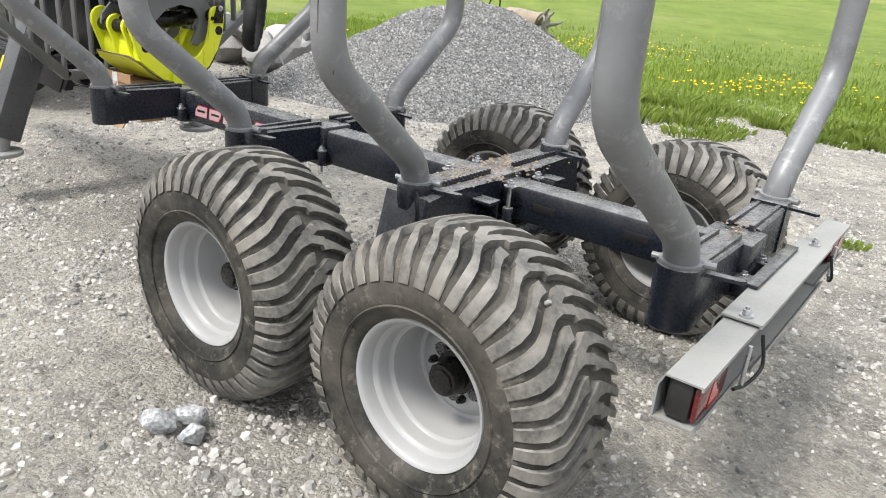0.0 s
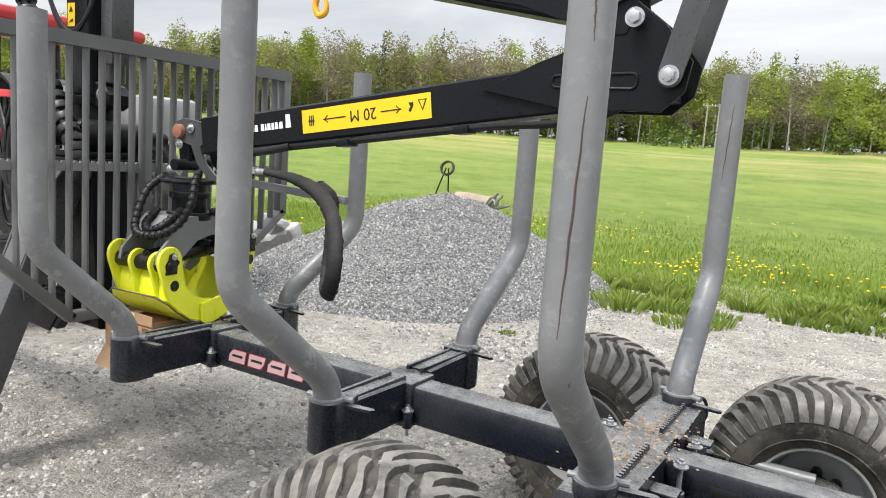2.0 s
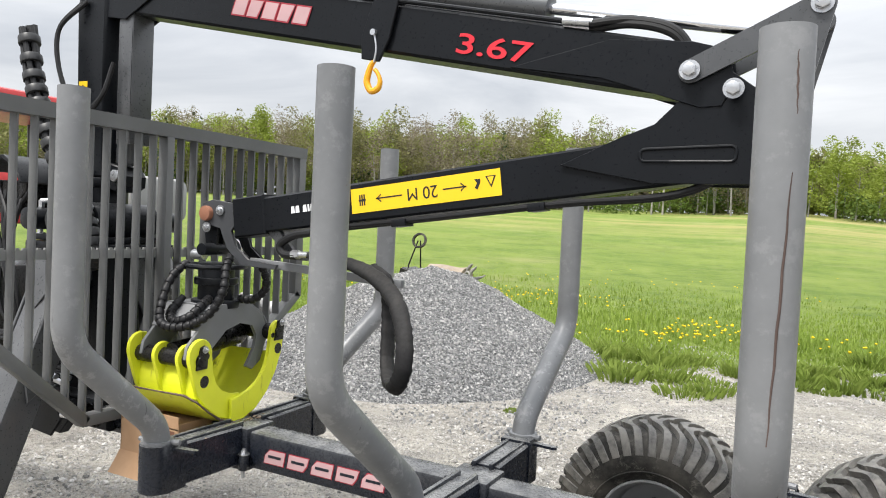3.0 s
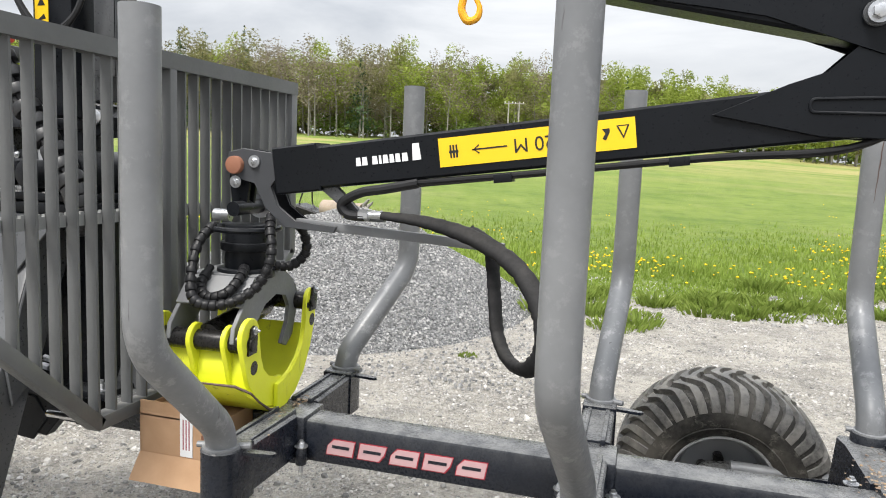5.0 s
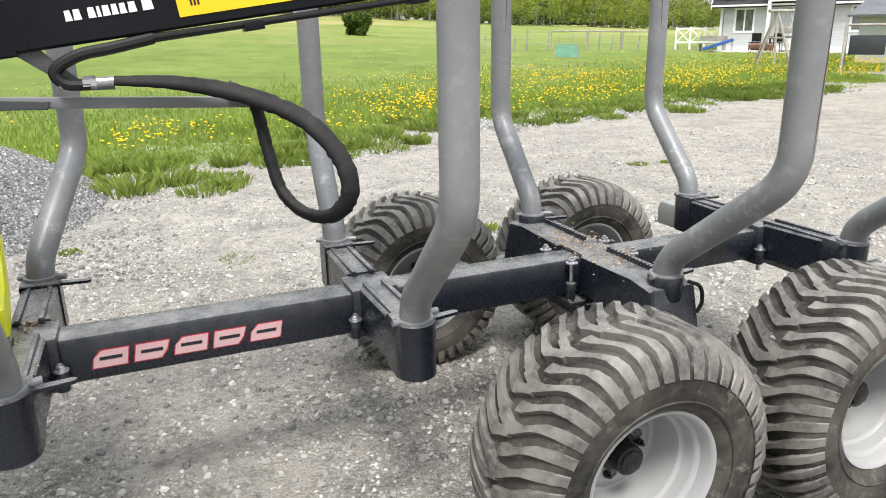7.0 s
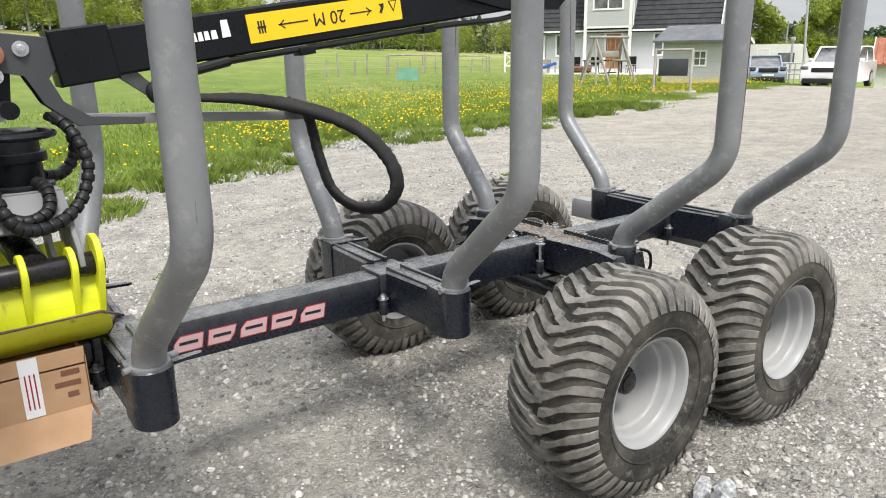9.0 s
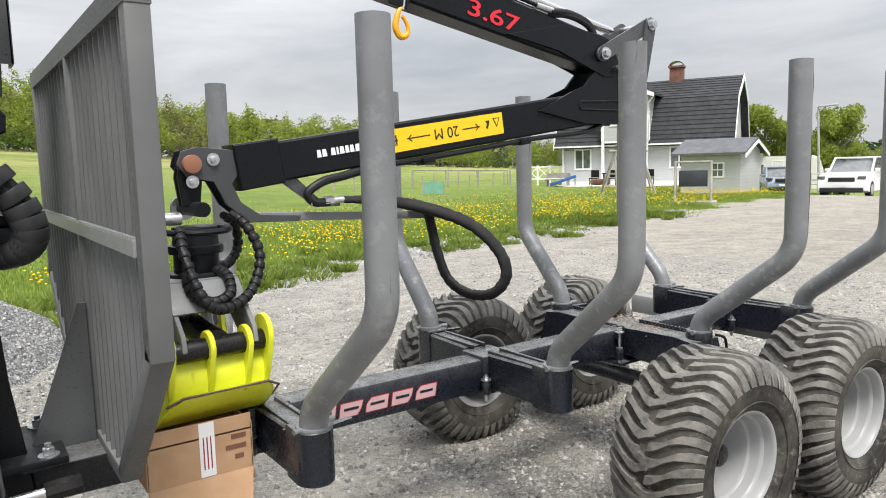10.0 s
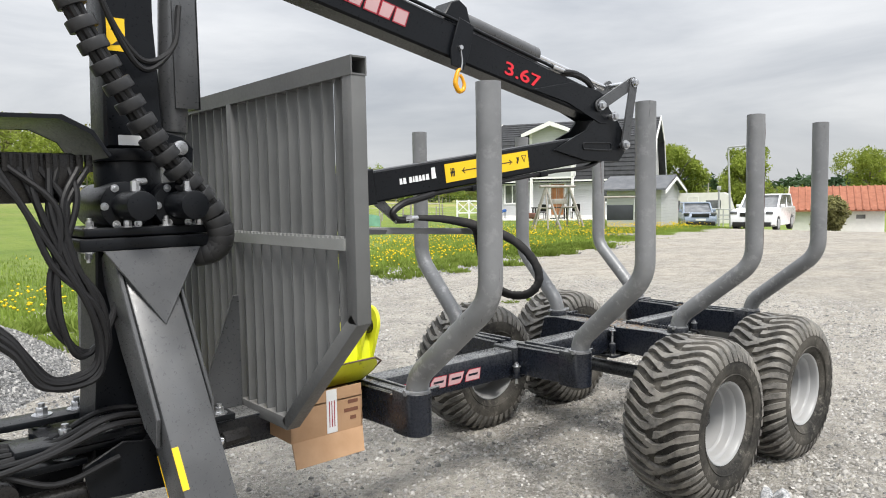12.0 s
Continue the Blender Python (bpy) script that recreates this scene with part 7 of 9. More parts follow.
def build_woods():
    rng = np.random.default_rng(12)
    sets = {"birch": [], "oak": [], "bare": [], "spruce": [], "shrub": []}
    trunks = []
    for k in range(1050):
        deg = rng.uniform(-4, 178)
        az = math.radians(deg)
        edge, high = wood_line(deg)
        depth = rng.uniform(0, 26)
        dist = edge + depth
        x, y = dist * math.cos(az) - 3, dist * math.sin(az)
        z = ground_z(x, y)
        h = high * rng.uniform(0.70, 1.06) + depth * 0.05
        row = rng.random()
        g = noise.noise(Vector((deg * 0.09, 0.3, 1.0)))
        if deg < 93:
            kind = "birch" if row < 0.80 else ("oak" if row < 0.96 else "spruce")
        else:
            kind = "bare" if row < 0.42 - 0.3 * g else ("oak" if row < 0.68 else ("birch" if row < 0.95 else "spruce"))
        if kind == "spruce":
            for t in range(6):
                f = t / 5
                sets[kind].append((x, y, z + h * (0.15 + 0.82 * f), 2.3 * (1.08 - f), h * 0.11))
        else:
            r = h * rng.uniform(0.19, 0.27)
            low = (0.22 if deg < 93 else 0.36) if depth < 7 else 0.14
            for t in range(8):
                a = rng.random() * 6.28
                q = r * rng.uniform(0.15, 0.75)
                f = low + (0.92 - low) * (t + rng.random()) / 8
                w = 1.15 - 0.75 * max(0.0, f - 0.45) / 0.55
                sets[kind].append((x + q * w * math.cos(a), y + q * w * math.sin(a), z + h * f, r * w * rng.uniform(0.55, 0.85), h * rng.uniform(0.085, 0.14)))
        if depth < 9:
            trunks.append((x, y, z, h * 0.72, rng.uniform(0.08, 0.17), rng.uniform(-0.6, 0.6)))
    for k in range(320):
        deg = rng.uniform(-4, 178)
        az = math.radians(deg)
        dist = wood_line(deg)[0] + rng.uniform(-2, 14)
        x, y = dist * math.cos(az) - 3, dist * math.sin(az)
        sets["shrub"].append((x, y, ground_z(x, y) + rng.uniform(0.6, 2.2), rng.uniform(1.2, 2.6), rng.uniform(1.0, 2.2)))
    clump_mesh("birch_woods", sets["birch"], BIRCH, 1, 0.135, "fresh green spring woods beyond the meadow", 96)
    clump_mesh("oak_woods", sets["oak"], OAK, 2, 0.125, "olive budding oak woods beyond the meadow", 80)
    clump_mesh("bare_woods", sets["bare"], BARE, 3, 0.11, "still bare grey-brown woods beyond the meadow", 60)
    clump_mesh("spruce_woods", sets["spruce"], SPRUCE, 4, 0.18, "dark spruces among the far woods", 60)
    clump_mesh("undergrowth", sets["shrub"], SHRUB, 5, 0.16, "green undergrowth at the foot of the woods", 50)
    # deep shade of the inner wood
    clumps = []
    for k in range(300):
        deg = -4 + 182 * (k + rng.random()) / 300
        az = math.radians(deg)
        edge, high = wood_line(deg)
        x, y = (edge + 22) * math.cos(az) - 3, (edge + 22) * math.sin(az)
        for t in range(4):
            clumps.append((x, y, ground_z(x, y) + high * (0.12 + 0.21 * t), 2.6, high * 0.13))
    clump_mesh("inner_woods", clumps, OAK, 7, 0.75, "dense olive inner woods beyond the meadow", 5.0)
    bm = bmesh.new()
    for x, y, z, h, r, ln in trunks:
        sweep(bm, [(x, y, z - 0.3), (x + ln * 0.3, y, z + h * 0.4), (x + ln, y, z + h * 0.85)], [r, r * 0.75, r * 0.25], 6)
        for a in range(3):
            q = z + h * (0.4 + 0.14 * a)
            e = 1 if a % 2 else -1
            sweep(bm, [(x + ln * 0.4, y, q), (x + ln * 0.5 + e * h * 0.10, y, q + h * 0.14)], [r * 0.4, r * 0.1], 5)
    solo("wood_trunks", bm, BARK, "pale grey trunks at the edge of the woods", "woods", kind="stuff", smooth=0)
    # wooded ridge on the skyline behind the house
    clumps = []
    for k in range(420):
        az = math.radians(rng.uniform(2, 60))
        dist = rng.uniform(330, 420)
        x, y = dist * math.cos(az), dist * math.sin(az)
        clumps.append((x, y, ground_z(x, y) + rng.uniform(0.0, 10.5) + 3.0 * noise.noise(Vector((az * 6, 0, 0))), rng.uniform(4, 8), rng.uniform(2.5, 4.0)))
    clump_mesh("skyline_woods", clumps, SPRUCE, 6, 1.3, "dark green wooded ridge on the skyline", 3.0)


build_woods()


# ---- the yard of the neighbouring house ----
def weatherboard(name, base):
    m, n, l, b = material(name)
    p = position(n)
    sep = n.new("ShaderNodeSeparateXYZ")
    l.new(p, sep.inputs[0])
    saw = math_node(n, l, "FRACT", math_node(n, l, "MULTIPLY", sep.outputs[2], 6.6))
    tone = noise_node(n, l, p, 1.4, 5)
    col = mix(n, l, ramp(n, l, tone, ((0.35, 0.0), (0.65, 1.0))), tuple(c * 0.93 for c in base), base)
    # Lap shadow lines are put into the colour along each board.
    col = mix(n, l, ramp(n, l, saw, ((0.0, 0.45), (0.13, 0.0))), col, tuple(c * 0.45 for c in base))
    l.new(col, b.inputs["Base Color"])
    b.inputs["Roughness"].default_value = 0.6
    bump(n, l, b, saw, 0.6, 0.02)
    return m


def tile_material(name, dark, light, rows=3.0):
    m, n, l, b = material(name)
    p = position(n)
    tone = noise_node(n, l, p, 2.5, 6, 0.7)
    patch = noise_node(n, l, p, 0.5, 4)
    col = mix(n, l, ramp(n, l, tone, ((0.35, 0.0), (0.65, 1.0))), dark, light)
    col = mix(n, l, ramp(n, l, patch, ((0.4, 0.0), (0.7, 0.4))), col, tuple(0.6 * c for c in dark))
    l.new(col, b.inputs["Base Color"])
    b.inputs["Roughness"].default_value = 0.75
    b.inputs["Specular IOR Level"].default_value = 0.3
    bump(n, l, b, tone, 0.3, 0.02)
    return m


WALL_GREY = weatherboard("pale_grey_weatherboard", (0.52, 0.53, 0.54))
TRIM_WHITE = paint("white_trim_paint", (0.80, 0.80, 0.79), 0.5, grain=0.03)
ROOF_DARK = tile_material("dark_grey_roof_tiles", (0.024, 0.025, 0.028), (0.050, 0.052, 0.056))
ROOF_RED = tile_material("red_clay_roof_tiles", (0.24, 0.085, 0.05), (0.37, 0.15, 0.09))
FELT = tile_material("grey_roofing_felt", (0.10, 0.105, 0.115), (0.15, 0.155, 0.165))
PLASTER = paint("white_plaster", (0.70, 0.69, 0.66), 0.8, grain=0.05)
BRICK = paint("dark_red_brick", (0.16, 0.075, 0.055), 0.85, grain=0.25)
DOOR_WOOD = paint("orange_brown_wood", (0.36, 0.15, 0.055), 0.5, grain=0.2)
OLD_WOOD = paint("weathered_grey_wood", (0.30, 0.28, 0.25), 0.8, grain=0.2)
GALVANISED = paint("galvanised_post", (0.42, 0.43, 0.44), 0.5, metal=0.4, grain=0.08)
BOARD = paint("dark_slate_board", (0.03, 0.035, 0.04), 0.6, grain=0.1)
CAR_WHITE = paint("white_car_paint", (0.74, 0.75, 0.76), 0.25, grain=0.02, coat=0.6)
CAR_BLUE = paint("pale_blue_car_paint", (0.24, 0.29, 0.36), 0.28, metal=0.3, grain=0.04, coat=0.6)
CARAVAN = paint("cream_white_caravan_skin", (0.68, 0.67, 0.63), 0.4, grain=0.04)
NET_GREEN = paint("green_windbreak_net", (0.16, 0.34, 0.25), 0.8, grain=0.1)
TRACTOR_RED = paint("red_tractor_paint", (0.45, 0.03, 0.03), 0.35, grain=0.05)


def glass_material():
    m, n, l, b = material("window_glass")
    p = position(n)
    l.new(ramp(n, l, noise_node(n, l, p, 1.5, 3), ((0.35, (0.05, 0.055, 0.06)), (0.65, (0.16, 0.165, 0.17)))), b.inputs["Base Color"])
    b.inputs["Roughness"].default_value = 0.06
    b.inputs["Specular IOR Level"].default_value = 0.9
    return m


GLASS = glass_material()

HR, HL = Vector((33.15, 24.9, 0)), Vector((28.6, 33.9, 0))
HU = (HR - HL).normalized()
HV = Vector((-HU.y, HU.x, 0))
HB = 0.0
HLEN, HDEEP = 10.1, 7.6
EAVE, BREAK, RIDGE = 2.55, 5.25, 6.65


def hpt(u, v, z):
    """A place by the house: u along its front from the far end, v inwards, z up."""
    return HL + HU * u + HV * v + Vector((0, 0, z))


def slab(bm, pts, thick, inward):
    """A flat sheet through the given corners with a thickness."""
    d = Vector(inward).normalized() * thick
    a = [bm.verts.new(p) for p in pts]
    b = [bm.verts.new(p + d) for p in pts]
    k = len(pts)
    bm.faces.new(a)
    bm.faces.new(b[::-1])
    for i in range(k):
        bm.faces.new((a[i], a[(i + 1) % k], b[(i + 1) % k], b[i]))


def hbox(bm, u0, u1, v0, v1, z0, z1, bev=0.0):
    m = frame_of(HL, HU, HV)
    box(bm, u0, u1, v0, v1, z0, z1, bev, m)


def wall_with_openings(bm, u0, u1, v0, v1, z0, z1, holes):
    us = sorted({u0, u1} | {h[0] for h in holes} | {h[1] for h in holes})
    zs = sorted({z0, z1} | {h[2] for h in holes} | {h[3] for h in holes})
    for a, b in zip(us, us[1:]):
        for c, d in zip(zs, zs[1:]):
            if not any(h[0] <= a and b <= h[1] and h[2] <= c and d <= h[3] for h in holes):
                hbox(bm, a, b, v0, v1, c, d)


def hwindow(house, u0, u1, v, z0, z1, across=1, up=0):
    bm = new_bm()
    for a, b, c, d in ((u0 - 0.10, u0, z0 - 0.1, z1 + 0.1), (u1, u1 + 0.10, z0 - 0.1, z1 + 0.1), (u0, u1, z1, z1 + 0.1), (u0, u1, z0 - 0.1, z0)):
        hbox(bm, a, b, v - 0.05, v + 0.04, c, d)
    w = part("window", bm, TRIM_WHITE, house, "white framed window")
    for k in range(across):
        bm = new_bm()
        a = u0 + (u1 - u0) * (k + 1) / (across + 1)
        hbox(bm, a - 0.035, a + 0.035, v - 0.03, v + 0.03, z0, z1)
        part("mullion", bm, TRIM_WHITE, w)
    for k in range(up):
        bm = new_bm()
        a = z0 + (z1 - z0) * (k + 1) / (up + 1)
        hbox(bm, u0, u1, v - 0.028, v + 0.028, a - 0.03, a + 0.03)
        part("mullion", bm, TRIM_WHITE, w)
    bm = new_bm()
    hbox(bm, u0, u1, v + 0.05, v + 0.06, z0, z1)
    part("pane", bm, GLASS, w)


def build_house():
    house = thing("house", HL + HU * 5.3 + Vector((0, 0, HB)), "pale grey weatherboard house with dark tiled gambrel roof", "house")
    front_holes = [(0.9, 1.85, 1.1, 2.25), (4.0, 4.9, HB + 0.28, 2.28), (6.9, 7.85, 1.1, 2.25)]
    bm = new_bm()
    wall_with_openings(bm, 0, HLEN, 0, 0.2, HB, EAVE + 0.1, front_holes)
    bmesh.ops.remove_doubles(bm, verts=bm.verts, dist=0.001)
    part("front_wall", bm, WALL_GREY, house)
    bm = new_bm()
    hbox(bm, 0, HLEN, HDEEP - 0.2, HDEEP, HB, EAVE + 0.1)
    part("back_wall", bm, WALL_GREY, house)
    prof = [(0.0, HB), (HDEEP, HB), (HDEEP, EAVE), (HDEEP - 1.15, BREAK - 0.1), (HDEEP / 2, RIDGE - 0.1), (1.15, BREAK - 0.1), (0.0, EAVE)]
    for u in (0.0, HLEN - 0.2):
        bm = new_bm()
        slab(bm, [hpt(u, v, z) for v, z in prof], 0.2, HU)
        part("gable_wall", bm, WALL_GREY, house)
    bm = new_bm()
    hbox(bm, -0.05, HLEN + 0.05, -0.04, HDEEP, HB - 0.6, HB + 0.25)
    part("plinth", bm, PLASTER, house)
    # roof: steep lower slopes and flatter upper slopes, with courses of tiles standing proud
    for side in (0, 1):
        def vv(v):
            return v if side == 0 else HDEEP - v
        for (v0, z0), (v1, z1), rows in (((-0.40, EAVE - 0.05), (1.15, BREAK), 10), ((1.15, BREAK), (HDEEP / 2, RIDGE), 8)):
            bm = new_bm()
            slab(bm, [hpt(-0.45, vv(v0), z0), hpt(HLEN + 0.45, vv(v0), z0), hpt(HLEN + 0.45, vv(v1), z1), hpt(-0.45, vv(v1), z1)], 0.14, (0, 0, -1))
            slope = part("roof", bm, ROOF_DARK, house, "dark concrete-tiled roof slope")
            if side == 0:
                for k in range(rows):
                    f0, f1 = k / rows, (k + 1.12) / rows
                    a, b = (v0 + (v1 - v0) * f0, z0 + (z1 - z0) * f0), (v0 + (v1 - v0) * min(1, f1), z0 + (z1 - z0) * min(1, f1))
                    bm = new_bm()
                    nrm = Vector((z0 - z1, v1 - v0)).normalized()
                    lift = 0.06
                    slab(bm, [hpt(-0.45, a[0] + nrm.x * lift, a[1] + nrm.y * lift), hpt(HLEN + 0.45, a[0] + nrm.x * lift, a[1] + nrm.y * lift), hpt(HLEN + 0.45, b[0] + nrm.x * 0.015, b[1] + nrm.y * 0.015), hpt(-0.45, b[0] + nrm.x * 0.015, b[1] + nrm.y * 0.015)], 0.03, (0, 0, -1))
                    part("tile_course", bm, ROOF_DARK, slope)
        for u in (-0.47, HLEN + 0.45):
            for (v0, z0), (v1, z1) in (((-0.45, EAVE - 0.05), (1.15, BREAK)), ((1.15, BREAK), (HDEEP / 2, RIDGE))):
                bm = new_bm()
                slab(bm, [hpt(u, vv(v0), z0 + 0.07), hpt(u, vv(v1), z1 + 0.07), hpt(u, vv(v1), z1 - 0.24), hpt(u, vv(v0), z0 - 0.22)], 0.05, HU)
                part("bargeboard", bm, TRIM_WHITE, house)
    bm = new_bm()
    hbox(bm, -0.4, HLEN + 0.4, -0.52, -0.40, EAVE - 0.12, EAVE - 0.02)
    part("gutter", bm, TRIM_WHITE, house, "white eaves gutter")
    for u in (0.06, HLEN - 0.06):
        bm = new_bm()
        hbox(bm, u - 0.07, u + 0.07, -0.03, 0.0, HB + 0.26, EAVE - 0.1)
        part("corner_board", bm, TRIM_WHITE, house)
    hwindow(house, *front_holes[0][:2], 0, *front_holes[0][2:])
    hwindow(house, *front_holes[2][:2], 0, *front_holes[2][2:])
    bm = new_bm()
    hbox(bm, 4.0, 4.9, 0.05, 0.12, HB + 0.28, 2.28)
    door = part("door", bm, DOOR_WOOD, house, "orange-brown wooden front door")
    for k in range(4):
        bm = new_bm()
        hbox(bm, 4.08 + 0.2 * k, 4.22 + 0.2 * k, 0.035, 0.05, HB + 0.45, 2.12)
        part("door_panel", bm, DOOR_WOOD, door)
    bm = new_bm()
    for a, b, c, d in ((3.88, 4.0, HB + 0.26, 2.40), (4.9, 5.02, HB + 0.26, 2.40), (4.0, 4.9, 2.28, 2.40)):
        hbox(bm, a, b, -0.04, 0.05, c, d)
    part("door_frame", bm, TRIM_WHITE, house)
    # front gable on posts over the door
    d0, d1, dv = 2.8, 5.65, -0.75
    dz0, dz1, dz2 = 2.75, 5.58, 6.15
    mid = (d0 + d1) / 2
    bm = new_bm()
    wall_with_openings(bm, d0, d1, dv, dv + 0.15, dz0, dz1, [(3.4, 5.05, 3.75, 4.85)])
    slab(bm, [hpt(d0, dv, dz1), hpt(d1, dv, dz1), hpt(mid, dv, dz2 - 0.12)], 0.15, HV)
    bmesh.ops.remove_doubles(bm, verts=bm.verts, dist=0.001)
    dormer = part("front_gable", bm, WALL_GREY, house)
    for u in (d0, d1 - 0.15):
        bm = new_bm()
        hbox(bm, u, u + 0.15, dv + 0.15, 2.6, dz0, dz1)
        part("cheek", bm, WALL_GREY, dormer)
    bm = new_bm()
    hbox(bm, d0, d1, dv, 0.3, dz0 - 0.12, dz0)
    part("soffit", bm, TRIM_WHITE, dormer)
    for e in (-1, 1):
        edge = mid + e * (mid - d0 + 0.45)
        bm = new_bm()
        zz = dz1 - 0.18
        slab(bm, [hpt(edge, dv - 0.4, zz), hpt(mid, dv - 0.4, dz2), hpt(mid, 2.8, dz2), hpt(edge, 2.8, zz)], 0.10, (0, 0, 1))
        part("roof", bm, ROOF_DARK, dormer)
        bm = new_bm()
        slab(bm, [hpt(edge, dv - 0.46, zz + 0.12), hpt(mid, dv - 0.46, dz2 + 0.12), hpt(mid, dv - 0.46, dz2 - 0.16), hpt(edge, dv - 0.46, zz - 0.12)], 0.06, HV)
        part("bargeboard", bm, TRIM_WHITE, dormer)
        bm = new_bm()
        u = d0 + 0.08 if e < 0 else d1 - 0.08
        hbox(bm, u - 0.08, u + 0.08, dv - 0.02, dv + 0.14, HB + 0.1, dz0 - 0.12)
        part("porch_post", bm, TRIM_WHITE, house)
        bm = new_bm()
        hbox(bm, u - 0.09, u + 0.09, dv - 0.025, dv, dz0, dz1)
        part("corner_board", bm, TRIM_WHITE, dormer)
    hwindow(house, 3.4, 5.05, dv, 3.75, 4.85)
    for a in (3.42, 4.55):
        bm = new_bm()
        hbox(bm, a, a + 0.48, dv + 0.07, dv + 0.10, 3.75, 4.85)
        part("curtain", bm, PLASTER, house, "pale curtain")
    bm = new_bm()
    sweep(bm, fillet([hpt(d1 + 0.35, dv - 0.3, dz1 - 0.3), hpt(d1 + 0.05, dv - 0.05, dz1 - 0.6), hpt(d1 + 0.05, dv + 0.2, dz0)], 0.1), 0.05, 8)
    part("downpipe", bm, TRIM_WHITE, house)
    bm = new_bm()
    hbox(bm, 6.1, 6.9, HDEEP / 2 - 0.4, HDEEP / 2 + 0.4, RIDGE - 0.7, RIDGE + 0.75)
    ch = part("chimney", bm, BRICK, house, "dark brick chimney")
    bm = new_bm()
    hbox(bm, 6.02, 6.98, HDEEP / 2 - 0.48, HDEEP / 2 + 0.48, RIDGE + 0.75, RIDGE + 0.87)
    part("chimney_crown", bm, BRICK, ch)
    bm = new_bm()
    n = 8
    outl = [(0.45 * math.cos(math.pi * i / n), 0.30 * math.sin(math.pi * i / n)) for i in range(n + 1)] + [(-0.41, 0.0)] + [(0.41 * math.cos(math.pi * (n - i) / n), 0.27 * math.sin(math.pi * (n - i) / n)) for i in range(n + 1)]
    plate(bm, outl, frame_of(hpt(6.5, HDEEP / 2, RIDGE + 0.87), HU, (0, 0, 1)), 0.7)
    part("chimney_hood", bm, GREASE, ch)
    # lean-to at the right end
    bm = new_bm()
    hbox(bm, HLEN, HLEN + 1.6, 1.0, 4.5, HB, 1.9)
    ann = part("annex_wall", bm, WALL_GREY, house)
    bm = new_bm()
    slab(bm, [hpt(HLEN - 0.02, 0.8, 2.5), hpt(HLEN + 1.9, 0.8, 1.85), hpt(HLEN + 1.9, 4.7, 1.85), hpt(HLEN - 0.02, 4.7, 2.5)], 0.1, (0, 0, 1))
    part("annex_roof", bm, FELT, ann)
    # paved terrace in front
    bm = new_bm()
    hbox(bm, 0.4, 9.6, -2.6, -0.05, HB - 0.4, HB + 0.08, 0.02)
    part("terrace", bm, PLASTER, house, "pale paved terrace")


build_house()


def build_terrace_fence():
    f = thing("terrace_fence", hpt(-1.5, 0.2, HB), "white wooden terrace fence with crossed braces", "fence")
    n = 3
    for k in range(n + 1):
        bm = new_bm()
        u = -2.7 + 0.88 * k
        hbox(bm, u - 0.05, u + 0.05, 0.2, 0.3, HB - 0.2, HB + 1.35)
        part("post", bm, TRIM_WHITE, f)
        if k < n:
            for z in (HB + 0.45, HB + 1.25):
                bm = new_bm()
                hbox(bm, u + 0.05, u + 0.83, 0.22, 0.27, z - 0.05, z + 0.05)
                part("rail", bm, TRIM_WHITE, f)
            for e in (0, 1):
                bm = new_bm()
                a, b = hpt(u + 0.05, 0.245, HB + (0.5 if e else 1.2)), hpt(u + 0.83, 0.25, HB + (1.2 if e else 0.5))
                box(bm, 0, (b - a).length, -0.03, 0.03, -0.02, 0.02, 0.0, frame_of(a, b - a, (0, 0, 1)))
                part("brace", bm, TRIM_WHITE, f)
    bench = thing("garden_bench", hpt(-0.8, -1.6, HB), "weathered wooden garden bench on the grass", "bench")
    bm = new_bm()
    hbox(bm, -0.6, 1.0, -1.8, -1.4, HB + 0.42, HB + 0.48)
    part("seat", bm, OLD_WOOD, bench)
    bm = new_bm()
    hbox(bm, -0.6, 1.0, -1.42, -1.38, HB + 0.55, HB + 0.85)
    part("backrest", bm, OLD_WOOD, bench)
    for u in (-0.5, 0.9):
        bm = new_bm()
        hbox(bm, u - 0.04, u + 0.04, -1.78, -1.38, HB - 0.1, HB + 0.42)
        part("leg", bm, OLD_WOOD, bench)


build_terrace_fence()


def pole(bm, a, b, r, n=8):
    cyl(bm, a, b, r, n)


